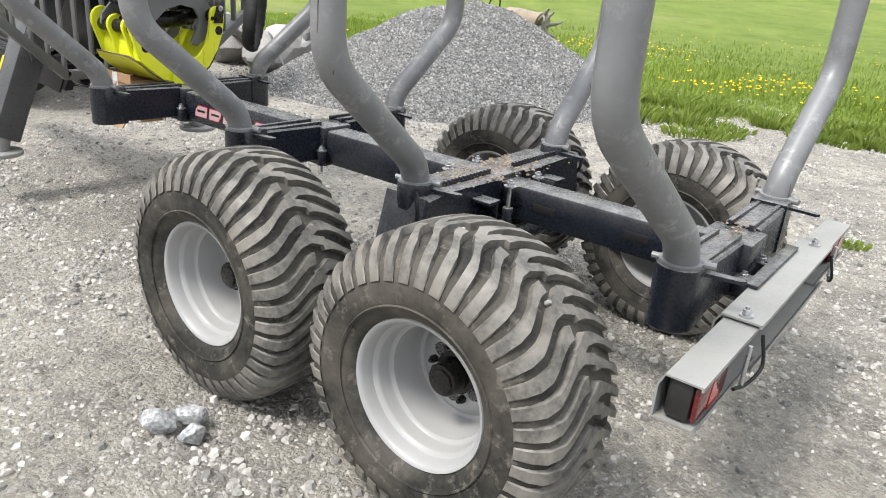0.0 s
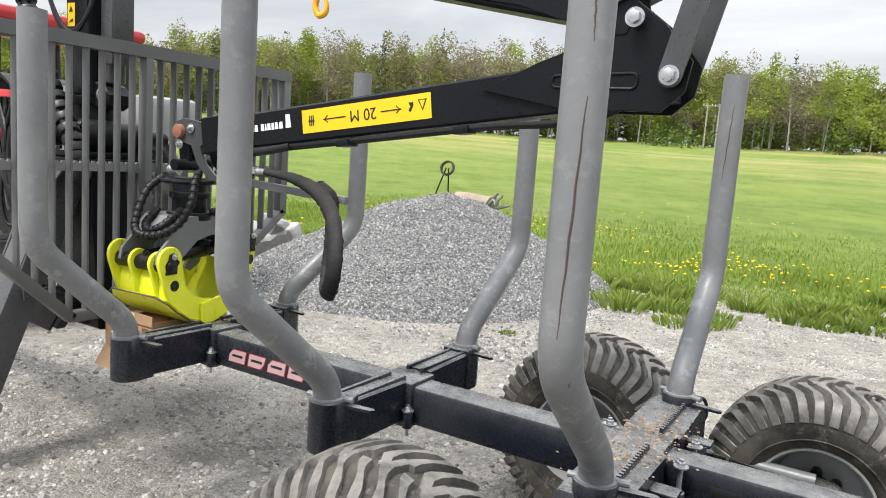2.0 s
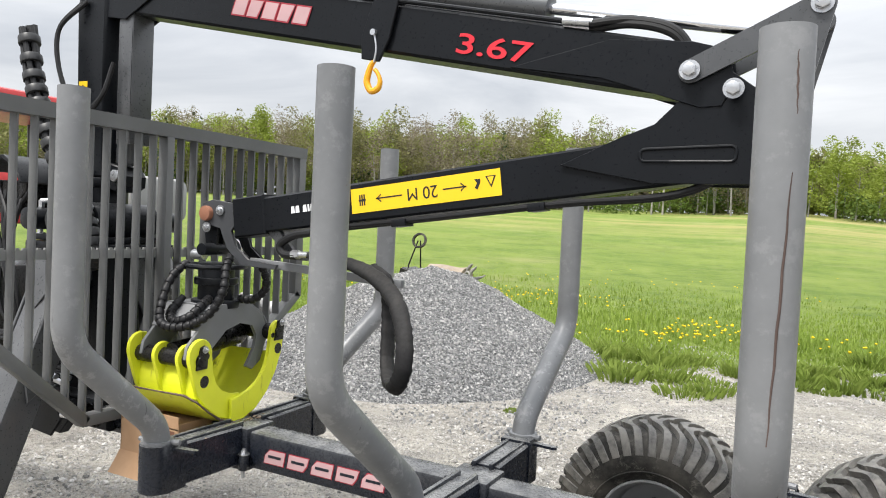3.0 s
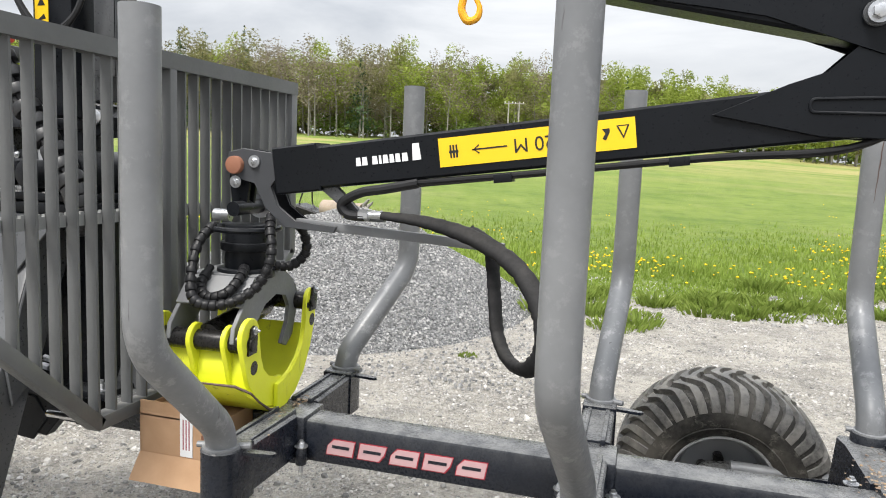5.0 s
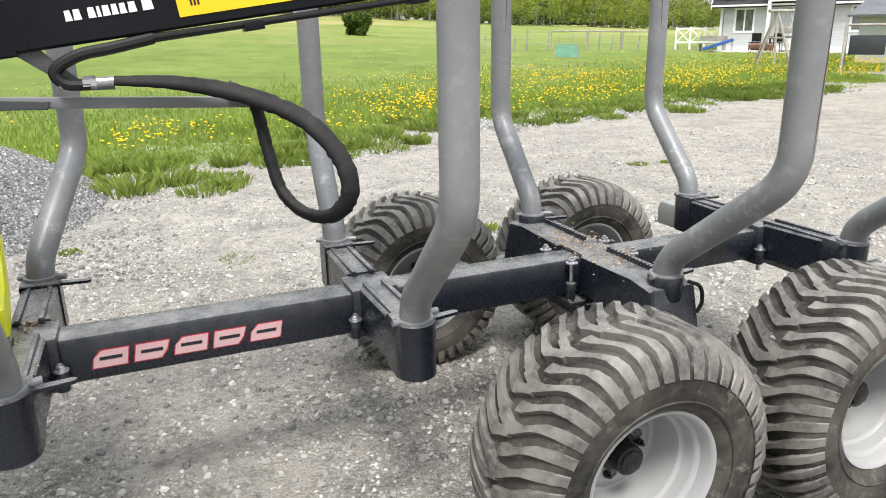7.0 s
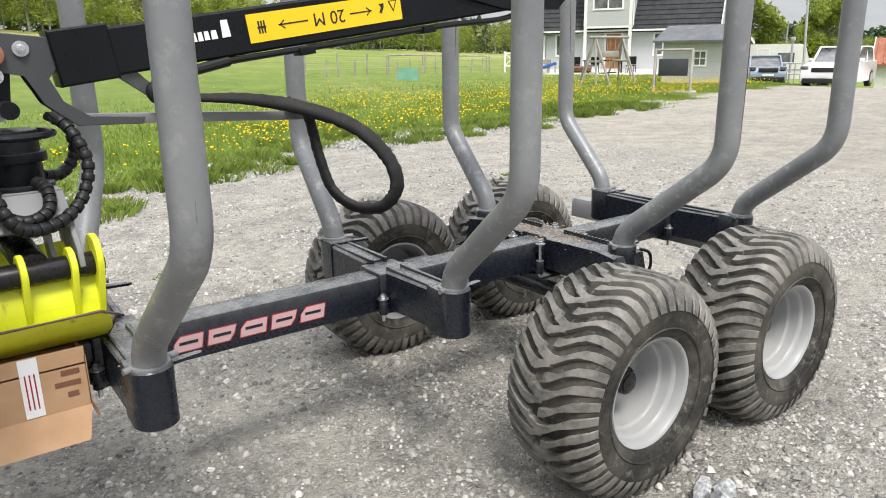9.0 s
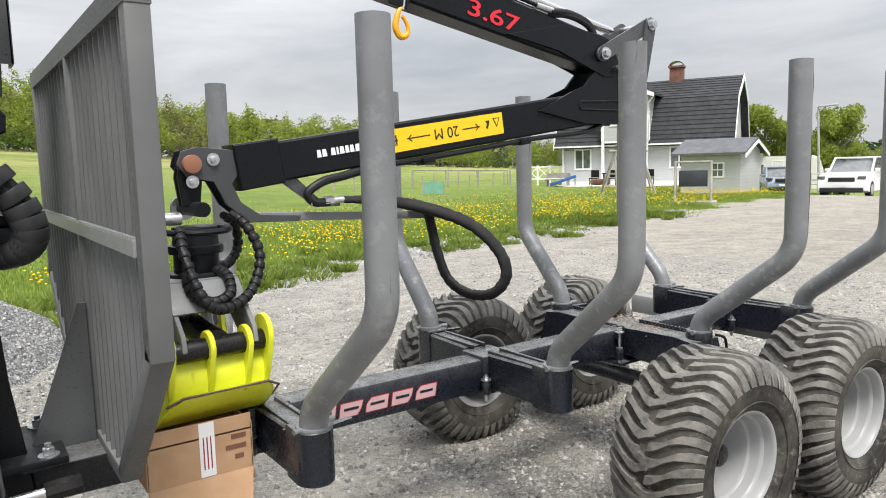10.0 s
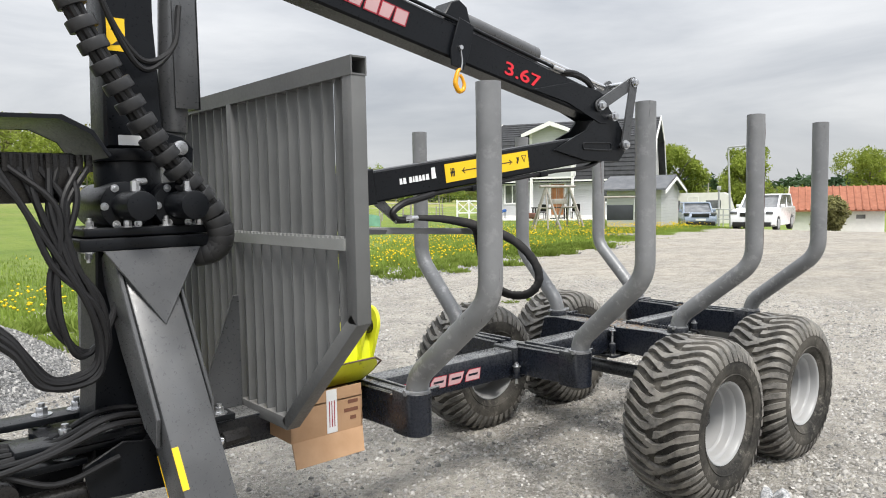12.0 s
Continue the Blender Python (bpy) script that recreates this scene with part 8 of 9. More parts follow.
def build_swing():
    g = ground_z(20.6, 21.5)
    A, B = Vector((19.1, 21.35, g)), Vector((22.1, 21.72, g))
    d = (B - A).normalized()
    v = Vector((-d.y, d.x, 0))
    sw = thing("swing_frame", (A + B) / 2, "grey timber swing frame with two A-frames on grass", "swing")
    for p in (A + d * 0.5, B - d * 0.5):
        for e in (-1, 1):
            bm = new_bm()
            pole(bm, p + v * e * 0.85 - Vector((0, 0, 0.1)), p + Vector((0, 0, 1.97)), 0.05)
            part("leg", bm, OLD_WOOD, sw)
        for e in (-1, 1):
            bm = new_bm()
            o = d * (-0.4 if (p - A).length < 1 else 0.4)
            pole(bm, p + v * e * 0.4 + o - Vector((0, 0, 0.1)), p + Vector((0, 0, 1.92)), 0.04)
            part("brace", bm, OLD_WOOD, sw)
        bm = new_bm()
        pole(bm, p + v * -0.44 + Vector((0, 0, 0.98)), p + v * 0.44 + Vector((0, 0, 0.98)), 0.045)
        part("cross_bar", bm, OLD_WOOD, sw)
    bm = new_bm()
    pole(bm, A + Vector((0, 0, 1.98)), B + Vector((0, 0, 1.98)), 0.06)
    part("top_beam", bm, OLD_WOOD, sw)
    bm = new_bm()
    c = (A + B) / 2
    box(bm, -0.75, 0.75, -0.05, 0.05, 1.15, 1.4, 0.01, frame_of(c, d, v))
    part("plank", bm, OLD_WOOD, sw)
    for k, o in enumerate((-0.3, 0.3)):
        for e in (-0.2, 0.2):
            bm = new_bm()
            pole(bm, c + d * (o + e) + Vector((0, 0, 0.5)), c + d * (o + e) + Vector((0, 0, 1.95)), 0.012, 6)
            part("rope", bm, OLD_WOOD, sw)
        bm = new_bm()
        box(bm, -0.22, 0.22, -0.1, 0.1, 0.46, 0.5, 0.01, frame_of(c + d * o, d, v))
        part("seat", bm, GREASE, sw)
    # table and clutter on the terrace
    tb = thing("garden_table", hpt(4.3, -2.0, HB), "dark garden table standing on the terrace", "table")
    bm = new_bm()
    hbox(bm, 3.3, 5.5, -2.4, -1.6, HB + 0.76, HB + 0.82)
    part("tabletop", bm, GREASE, tb)
    for u in (3.4, 5.4):
        for w in (-2.3, -1.7):
            bm = new_bm()
            hbox(bm, u - 0.04, u + 0.04, w - 0.04, w + 0.04, HB + 0.08, HB + 0.76)
            part("leg", bm, GREASE, tb)
    for k, (u, w) in enumerate(((2.7, -2.0), (6.0, -1.9), (4.0, -2.55))):
        ch = thing("garden_chair", hpt(u, w, HB), "dark garden chair by the table", "chair", "chairs by the table")
        bm = new_bm()
        hbox(bm, u - 0.25, u + 0.25, w - 0.25, w + 0.25, HB + 0.48, HB + 0.53)
        part("seat", bm, GREASE, ch)
        bm = new_bm()
        hbox(bm, u - 0.25, u + 0.25, w + 0.22, w + 0.26, HB + 0.55, HB + 1.0)
        part("backrest", bm, GREASE, ch)
        for a in (-0.22, 0.22):
            for b in (-0.22, 0.22):
                bm = new_bm()
                hbox(bm, u + a - 0.02, u + a + 0.02, w + b - 0.02, w + b + 0.02, HB + 0.08, HB + 0.48)
                part("leg", bm, GREASE, ch)
    toy = thing("toy_slide", hpt(3.4, -3.1, HB), "dull red plastic toy lying on the terrace edge", "toy")
    bm = new_bm()
    m = frame_of(hpt(3.4, -3.1, HB + 0.32), HU, HV)
    plate(bm, [(-0.55, -0.2), (0.5, -0.25), (0.6, 0.0), (0.45, 0.25), (-0.55, 0.2)], m, 0.35, 0.08)
    part("tub", bm, BRICK, toy)


build_swing()


def build_slide():
    sl = thing("garden_slide", hpt(0.9, -2.6, HB), "blue plastic garden slide beside the picnic bench", "slide")
    a, b = hpt(0.2, -2.9, HB + 0.12), hpt(1.6, -2.2, HB + 0.62)
    m = frame_of(a, b - a, Vector((0, 0, 1)).cross(b - a))
    ln = (b - a).length
    bm = new_bm()
    box(bm, 0, ln, -0.22, 0.22, -0.02, 0.02, 0.005, m)
    part("chute", bm, SLIDE_BLUE, sl)
    for e in (-1, 1):
        bm = new_bm()
        box(bm, 0, ln, e * 0.24 - 0.02, e * 0.24 + 0.02, -0.03, 0.12, 0.01, m)
        part("side_rail", bm, SLIDE_BLUE, sl)
        bm = new_bm()
        p = m @ Vector((ln - 0.05, e * 0.2, 0))
        cyl(bm, (p.x, p.y, HB - 0.05), p, 0.025, 8)
        part("leg", bm, GALVANISED, sl)


SLIDE_BLUE = paint("blue_slide_plastic", (0.03, 0.10, 0.32), 0.4, grain=0.05)
build_slide()


def build_board():
    g = ground_z(17.3, 15.7)
    A, B = Vector((16.95, 16.2, g)), Vector((17.65, 15.2, g))
    d = (B - A).normalized()
    v = Vector((-d.y, d.x, 0))
    bd = thing("blackboard_easel", (A + B) / 2, "grey wooden easel with a dark board in the grass", "easel")
    for p in (A, B):
        for e, z in ((-0.5, 1.5), (0.5, 1.5)):
            bm = new_bm()
            pole(bm, p + v * e - Vector((0, 0, 0.1)), p + Vector((0, 0, z)), 0.045)
            part("leg", bm, OLD_WOOD, bd)
    bm = new_bm()
    pole(bm, A + Vector((0, 0, 1.46)), B + Vector((0, 0, 1.46)), 0.04)
    part("top_bar", bm, OLD_WOOD, bd)
    bm = new_bm()
    ln = (B - A).length
    box(bm, 0.12, ln - 0.12, -0.03, 0.03, 0.58, 1.16, 0.01, frame_of(A, d, v))
    part("board", bm, BOARD, bd, "dark slate board")
    bm = new_bm()
    box(bm, -0.2, ln + 0.2, -0.5, 0.5, -0.1, 0.06, 0.02, frame_of(A, d, v))
    part("platform", bm, OLD_WOOD, bd)


build_board()


def build_shed():
    L, R = Vector((22.75, 20.3, 0)), Vector((23.4, 17.75, 0))
    d = (R - L).normalized()
    v = Vector((-d.y, d.x, 0))
    ln = (R - L).length
    g = ground_z(23.1, 19.0) - 0.1
    m = frame_of(L, d, v)
    sh = thing("shed", (L + R) / 2 + Vector((0, 0, g)), "small pale grey shed with dark felt roof", "shed")
    top, ridge, deep = g + 2.0, g + 2.45, 2.6
    wx0, wx1, wz0, wz1 = ln * 0.54, ln * 0.54 + 0.46, g + 0.88, g + 1.42
    bm = new_bm()
    for a, b, c, e in ((0, wx0, g, top), (wx1, ln, g, top), (wx0, wx1, g, wz0), (wx0, wx1, wz1, top)):
        box(bm, a, b, 0, 0.1, c, e, 0.0, m)
    part("front_wall", bm, WALL_GREY, sh)
    for x in (0.0, ln - 0.1):
        bm = new_bm()
        slab(bm, [m @ Vector((x, y, z)) for y, z in ((0.1, g), (deep, g), (deep, top), (deep / 2, ridge), (0.1, top + 0.05))], 0.1, d)
        part("side_wall", bm, WALL_GREY, sh)
    bm = new_bm()
    box(bm, 0.1, ln - 0.1, deep - 0.1, deep, g, top, 0.0, m)
    part("back_wall", bm, WALL_GREY, sh)
    for e in (0, 1):
        bm = new_bm()
        y0, y1 = (-0.35, deep / 2) if e == 0 else (deep + 0.35, deep / 2)
        slab(bm, [m @ Vector(p) for p in ((-0.35, y0, top - 0.18), (ln + 0.3, y0, top - 0.18), (ln + 0.3, y1, ridge + 0.02), (-0.35, y1, ridge + 0.02))], 0.08, (0, 0, 1))
        part("roof", bm, FELT, sh, "dark grey felt roof")
        bm = new_bm()
        slab(bm, [m @ Vector(p) for p in ((ln + 0.305, y0, top - 0.2), (ln + 0.305, y1, ridge), (ln + 0.305, y1, ridge - 0.14), (ln + 0.305, y0, top - 0.34))], 0.03, d)
        part("bargeboard", bm, TRIM_WHITE, sh)
    bm = new_bm()
    for a, b, c, e in ((wx0 - 0.07, wx0, wz0 - 0.07, wz1 + 0.07), (wx1, wx1 + 0.07, wz0 - 0.07, wz1 + 0.07), (wx0, wx1, wz1, wz1 + 0.07), (wx0, wx1, wz0 - 0.07, wz0)):
        box(bm, a, b, -0.03, 0.02, c, e, 0.0, m)
    w = part("window", bm, TRIM_WHITE, sh, "white four-pane window")
    for a, b, c, e in (((wx0 + wx1) / 2 - 0.02, (wx0 + wx1) / 2 + 0.02, wz0, wz1), (wx0, wx1, (wz0 + wz1) / 2 - 0.02, (wz0 + wz1) / 2 + 0.02)):
        bm = new_bm()
        box(bm, a, b, -0.015 if b - a < 0.1 else -0.012, 0.015, c, e, 0.0, m)
        part("mullion", bm, TRIM_WHITE, w)
    bm = new_bm()
    box(bm, wx0, wx1, 0.04, 0.05, wz0, wz1, 0.0, m)
    part("pane", bm, GLASS, w)


build_shed()


# ---- vehicles ----
def car(name, at, heading, colour, body_label, spec):
    """A car from its side outline; x of the local frame runs forward."""
    ln, wd, body, cabin, wheel_r, axles = spec
    c = math.cos(heading)
    s = math.sin(heading)
    m = frame_of(at, (c, s, 0), (-s, c, 0))
    side = frame_of((0, 0, 0), (1, 0, 0), (0, 0, 1))
    v = thing(name, at, body_label, "car")

    def loft(outline, half, tuck, name, mat, lab=""):
        bm = new_bm()
        rings = []
        for w, k in ((-half, tuck), (-half * 0.93, 1.0), (half * 0.93, 1.0), (half, tuck)):
            cx = sum(p[0] for p in outline) / len(outline)
            cz = sum(p[1] for p in outline) / len(outline)
            rings.append([bm.verts.new(m @ Vector((cx + (x - cx) * k, w, cz + (z - cz) * k))) for x, z in outline])
        k = len(outline)
        for a, b in zip(rings, rings[1:]):
            for i in range(k):
                bm.faces.new((a[i], a[(i + 1) % k], b[(i + 1) % k], b[i]))
        bm.faces.new(rings[0][::-1])
        bm.faces.new(rings[-1])
        return part(name, bm, mat, v, lab, smooth=40)
    b = loft(body, wd / 2, 0.95, "body", colour)
    loft(cabin, wd / 2 * 0.86, 0.94, "cabin_glass", GLASS, "dark car windows")
    xs = [p[0] for p in cabin]
    top = max(p[1] for p in cabin)
    roof = [(x, z) for x, z in cabin if z > top - 0.12]
    rx0, rx1 = min(p[0] for p in roof), max(p[0] for p in roof)
    bm = new_bm()
    box(bm, rx0 - 0.05, rx1 + 0.05, -wd * 0.40, wd * 0.40, top - 0.05, top + 0.03, 0.03, m)
    part("roof", bm, colour, v)
    front_low = max(cabin, key=lambda p: p[0])
    back_low = min(cabin, key=lambda p: p[0])
    for e in (-1, 1):
        for (x0, z0), (x1, z1) in ((front_low, (rx1, top)), (back_low, (rx0, top)), (((rx0 + rx1) / 2 - 0.02, front_low[1]), ((rx0 + rx1) / 2, top))):
            bm = new_bm()
            a, q = m @ Vector((x0, e * wd * 0.435, z0 - 0.02)), m @ Vector((x1, e * wd * 0.40, z1))
            cyl(bm, a, q, 0.045, 8)
            part("pillar", bm, colour, v)
        for x in axles:
            bm = new_bm()
            cyl(bm, m @ Vector((x, e * (wd / 2 - 0.20), wheel_r)), m @ Vector((x, e * (wd / 2 + 0.01), wheel_r)), wheel_r, 28, bev=0.03)
            w = part("wheel", bm, HOSE, v, "black tyre")
            bm = new_bm()
            cyl(bm, m @ Vector((x, e * (wd / 2 + 0.005), wheel_r)), m @ Vector((x, e * (wd / 2 + 0.02), wheel_r)), wheel_r * 0.62, 20, bev=0.01)
            part("rim", bm, GALVANISED, w)
        bm = new_bm()
        fx = max(p[0] for p in body)
        box(bm, fx - 0.30, fx - 0.02, e * wd * 0.40 - 0.17, e * wd * 0.40 + 0.13, 0.80, 0.93, 0.03, m)
        part("headlight", bm, GLASS, v)
        bm = new_bm()
        box(bm, front_low[0] - 0.45, front_low[0] - 0.28, e * (wd / 2 + 0.02) - 0.10, e * (wd / 2 + 0.02) + 0.08, front_low[1] + 0.02, front_low[1] + 0.17, 0.03, m)
        part("side_mirror", bm, colour, v)
        bm = new_bm()
        nx = min(p[0] for p in body)
        box(bm, nx + 0.0, nx + 0.12, e * wd * 0.40 - 0.13, e * wd * 0.40 + 0.10, 0.85, 1.0, 0.02, m)
        part("tail_lamp", bm, RED_LENS, v)
    fx = max(p[0] for p in body)
    bm = new_bm()
    box(bm, fx - 0.06, fx + 0.012, -wd * 0.26, wd * 0.26, 0.70, 0.88, 0.02, m)
    part("grille", bm, PLASTIC, v, "black radiator grille")
    bm = new_bm()
    box(bm, fx - 0.10, fx + 0.02, -wd * 0.43, wd * 0.43, 0.26, 0.46, 0.03, m)
    part("lower_grille", bm, PLASTIC, v)
    bm = new_bm()
    box(bm, fx + 0.02, fx + 0.03, -0.26, 0.26, 0.50, 0.61, 0.0, m)
    part("plate_bar", bm, WHITE_FOIL, v)
    return v


SUV = (4.5, 1.88, [(-2.25, 0.42), (-2.28, 0.95), (-2.15, 1.08), (0.95, 1.08), (1.75, 1.02), (2.15, 0.90), (2.25, 0.66), (2.22, 0.34), (1.9, 0.25), (-1.9, 0.25)], [(-2.05, 1.05), (-1.75, 1.55), (-1.4, 1.64), (0.0, 1.66), (0.25, 1.60), (1.0, 1.05)], 0.36, (1.38, -1.35))
HATCH = (4.2, 1.72, [(-2.05, 0.40), (-2.1, 0.82), (-1.95, 0.95), (0.8, 0.93), (1.6, 0.86), (2.0, 0.74), (2.1, 0.55), (2.05, 0.30), (1.8, 0.22), (-1.8, 0.22)], [(-1.85, 0.92), (-1.35, 1.36), (-0.9, 1.43), (-0.1, 1.43), (0.15, 1.37), (0.95, 0.90)], 0.31, (1.28, -1.25))
car("sport_utility_car", (27.5, 14.9, ground_z(27.5, 14.9)), math.radians(192), CAR_WHITE, "white sport utility car parked on the gravel drive", SUV)
car("hatchback_car", (31.3, 20.5, ground_z(31.3, 20.5)), math.radians(216), CAR_BLUE, "pale blue hatchback parked beside the shed", HATCH)


def build_caravan():
    at = Vector((38.2, 24.7, ground_z(38.2, 24.7)))
    cv = thing("caravan", at, "cream-white caravan parked behind the cars", "caravan")
    m = frame_of(at, (0.45, -0.89, 0), (0.89, 0.45, 0))
    bm = new_bm()
    out = fillet([(-2.6, 0.45, 0), (2.4, 0.45, 0), (2.65, 1.3, 0), (2.3, 2.45, 0), (-2.3, 2.45, 0), (-2.7, 1.4, 0), (-2.6, 0.45, 0)], (0.15, 0.4, 0.5, 0.5, 0.4), 4)
    plate(bm, [(p.x, p.y) for p in out[:-1]], m @ frame_of((0, 0, 0), (1, 0, 0), (0, 0, 1)), 2.1, 0.06)
    body = part("body", bm, CARAVAN, cv)
    for x0, x1 in ((-1.7, -0.7), (0.9, 1.8)):
        bm = new_bm()
        box(bm, x0, x1, -1.065, -1.045, 1.35, 1.95, 0.0, m)
        part("window", bm, GLASS, body)
    bm = new_bm()
    for a, b, c, d in ((-0.25, -0.20, 0.6, 2.2), (0.40, 0.45, 0.6, 2.2), (-0.20, 0.40, 2.15, 2.2)):
        box(bm, a, b, -1.068, -1.048, c, d, 0.0, m)
    part("door_frame", bm, TRIM_WHITE, body)
    bm = new_bm()
    box(bm, -2.55, 2.5, -1.062, -1.05, 0.95, 1.02, 0.0, m)
    part("stripe", bm, GALVANISED, body)
    for e in (-1, 1):
        bm = new_bm()
        cyl(bm, m @ Vector((0, e * 0.85, 0.32)), m @ Vector((0, e * 1.04, 0.32)), 0.32, 20, bev=0.03)
        part("wheel", bm, HOSE, cv)


build_caravan()


def street_lamp():
    x, y = 34.9, 20.3
    g = ground_z(x, y)
    lp = thing("street_lamp", (x, y, g), "grey steel street lamp with a flat head", "street lamp")
    bm = new_bm()
    cyl(bm, (x, y, g - 0.2), (x + 0.16, y + 0.3, g + 4.9), 0.075, 12, r2=0.05)
    part("pole", bm, GALVANISED, lp)
    bm = new_bm()
    box(bm, 0.0, 0.95, -0.14, 0.14, -0.05, 0.05, 0.03, frame_of((x + 0.16, y + 0.3, g + 4.92), (0.42, -0.9, 0.08), (0.9, 0.42, 0)))
    part("lamp_head", bm, GALVANISED, lp)
    p2 = thing("lamp_post", (34.3, 20.75, ground_z(34.3, 20.75)), "short grey garden lamp post", "lamp post")
    bm = new_bm()
    g = ground_z(34.3, 20.75)
    cyl(bm, (34.3, 20.75, g - 0.2), (34.3, 20.75, g + 2.35), 0.06, 10)
    part("pole", bm, GALVANISED, p2)
    bm = new_bm()
    cyl(bm, (34.3, 20.75, g + 2.35), (34.3, 20.75, g + 2.6), 0.12, 14, bev=0.03)
    part("lamp_head", bm, GALVANISED, p2)
    rl = thing("drive_railing", (34.6, 19.6, ground_z(34.6, 19.6)), "pale metal railing beside the drive", "railing")
    for k in range(6):
        px, py = 33.0 + 0.75 * k, 20.6 - 0.42 * k
        g = ground_z(px, py)
        bm = new_bm()
        cyl(bm, (px, py, g - 0.1), (px, py, g + 1.25), 0.035, 8)
        part("post", bm, GALVANISED, rl)
    for z in (0.65, 1.22):
        bm = new_bm()
        cyl(bm, (33.0, 20.6, ground_z(33, 20.6) + z), (36.75, 18.5, ground_z(36.75, 18.5) + z), 0.03, 8)
        part("rail", bm, GALVANISED, rl)


street_lamp()


def farm_building(name, corner, along, ln, deep, z0, eave, ridge, label):
    d = Vector((*along, 0)).normalized()
    v = Vector((-d.y, d.x, 0))
    m = frame_of((*corner, 0), d, v)
    fb = thing(name, (*corner, z0), label, "building")
    bm = new_bm()
    slots = [(1.2 + 1.5 * k, 1.8 + 1.5 * k) for k in range(int(ln / 1.5) - 1)]
    us = [0.0] + [q for s in slots for q in s] + [ln]
    zs = (z0, eave - 0.75, eave - 0.45, eave)
    for k, (a, b) in enumerate(zip(us, us[1:])):
        for c, (za, zb) in enumerate(zip(zs, zs[1:])):
            if k % 2 == 0 or c != 1:
                box(bm, a, b, 0, 0.25, za, zb, 0.0, m)
    bmesh.ops.remove_doubles(bm, verts=bm.verts, dist=0.001)
    part("front_wall", bm, PLASTER, fb)
    for a, b in slots:
        bm = new_bm()
        box(bm, a, b, 0.08, 0.10, eave - 0.75, eave - 0.45, 0.0, m)
        part("window", bm, GLASS, fb)
    for x in (0.0, ln - 0.25):
        bm = new_bm()
        slab(bm, [m @ Vector((x, y, z)) for y, z in ((0.25, z0), (deep, z0), (deep, eave), (deep / 2, ridge), (0.25, eave + 0.1))], 0.25, d)
        part("gable_wall", bm, PLASTER, fb)
    for e in (0, 1):
        y0, y1 = (-0.4, deep / 2) if e == 0 else (deep + 0.4, deep / 2)
        bm = new_bm()
        slab(bm, [m @ Vector(p) for p in ((-0.3, y0, eave - 0.2), (ln + 0.3, y0, eave - 0.2), (ln + 0.3, y1, ridge), (-0.3, y1, ridge))], 0.12, (0, 0, 1))
        slope = part("roof", bm, ROOF_RED, fb, "weathered red clay tiled roof")
        if e == 0:
            n = int((ln + 0.6) / 0.45)
            for k in range(n):
                x = -0.3 + (ln + 0.6) * (k + 0.5) / n
                bm = new_bm()
                cyl(bm, m @ Vector((x, y0, eave - 0.07)), m @ Vector((x, y1, ridge + 0.13)), 0.07, 6)
                part("tile_roll", bm, ROOF_RED, slope)
        for x in (-0.34, ln + 0.31):
            bm = new_bm()
            slab(bm, [m @ Vector(p) for p in ((x, y0, eave - 0.02), (x, y1, ridge + 0.19), (x, y1, ridge - 0.05), (x, y0, eave - 0.26))], 0.04, d)
            part("bargeboard", bm, TRIM_WHITE, fb)


farm_building("farm_building", (50.1, 23.2), (0.38, -0.925), 6.0, 6.0, -2.9, 0.2, 1.75, "low white farm building with red clay tile roof")
farm_building("outbuilding", (53.6, 16.9), (0.38, -0.925), 5.0, 4.0, -3.0, -1.0, -0.1, "small outbuilding with red clay tile roof")


# ---- garden trees ----
def garden_tree(at, h, r, mat, seed, label, name="garden_tree", leaf=0.085, low=0.28):
    rr = random.Random(seed)
    x, y = at
    z = ground_z(x, y)
    tr = thing(name, (x, y, z), label, "tree")
    bm = new_bm()
    tips = []
    sweep(bm, [(x, y, z - 0.2), (x + 0.1, y, z + h * 0.3), (x + 0.15, y + 0.1, z + h * 0.8)], [h * 0.028, h * 0.022, h * 0.006], 9)
    part("trunk", bm, BARK, tr)
    bm = new_bm()
    for k in range(9):
        a, f = k * 2.4, 0.25 + 0.55 * k / 9
        p = Vector((x + 0.1, y, z + h * f))
        q = p + Vector((math.cos(a) * r * 0.7, math.sin(a) * r * 0.7, h * 0.18))
        sweep(bm, [p, (p + q) / 2 + Vector((0, 0, 0.1)), q], [h * 0.012, h * 0.008, h * 0.003], 6)
        tips.append(q)
    part("limb", bm, BARK, tr)
    verts, faces = [], []
    rng = np.random.default_rng(seed)
    clumps = [(rr.uniform(0, 6.28), rr.uniform(0.1, 0.85), rr.uniform(low, 0.98)) for _ in range(60)]
    for a, q, f in clumps:
        w = math.sin(math.pi * min(1.0, 0.14 + 0.86 * (1 - (f - low) / (1 - low)) ** 0.75)) * 0.5 + 0.5
        c = np.array((x + math.cos(a) * r * q * w, y + math.sin(a) * r * q * w, z + h * f))
        for _ in range(230):
            u = rng.normal(size=3)
            u *= rng.random() ** 0.4 / np.linalg.norm(u) * r * 0.26
            t = rng.normal(size=(3, 3)) * leaf
            b = len(verts)
            verts += [tuple(c + u + e) for e in t]
            faces.append((b, b + 1, b + 2))
    me = bpy.data.meshes.new("crown")
    me.from_pydata([tuple(np.array(p) - np.array((x, y, z))) for p in verts], [], faces)
    me.materials.append(mat)
    ob = new("crown", me)
    ob.parent = tr
    tagged(ob, "")


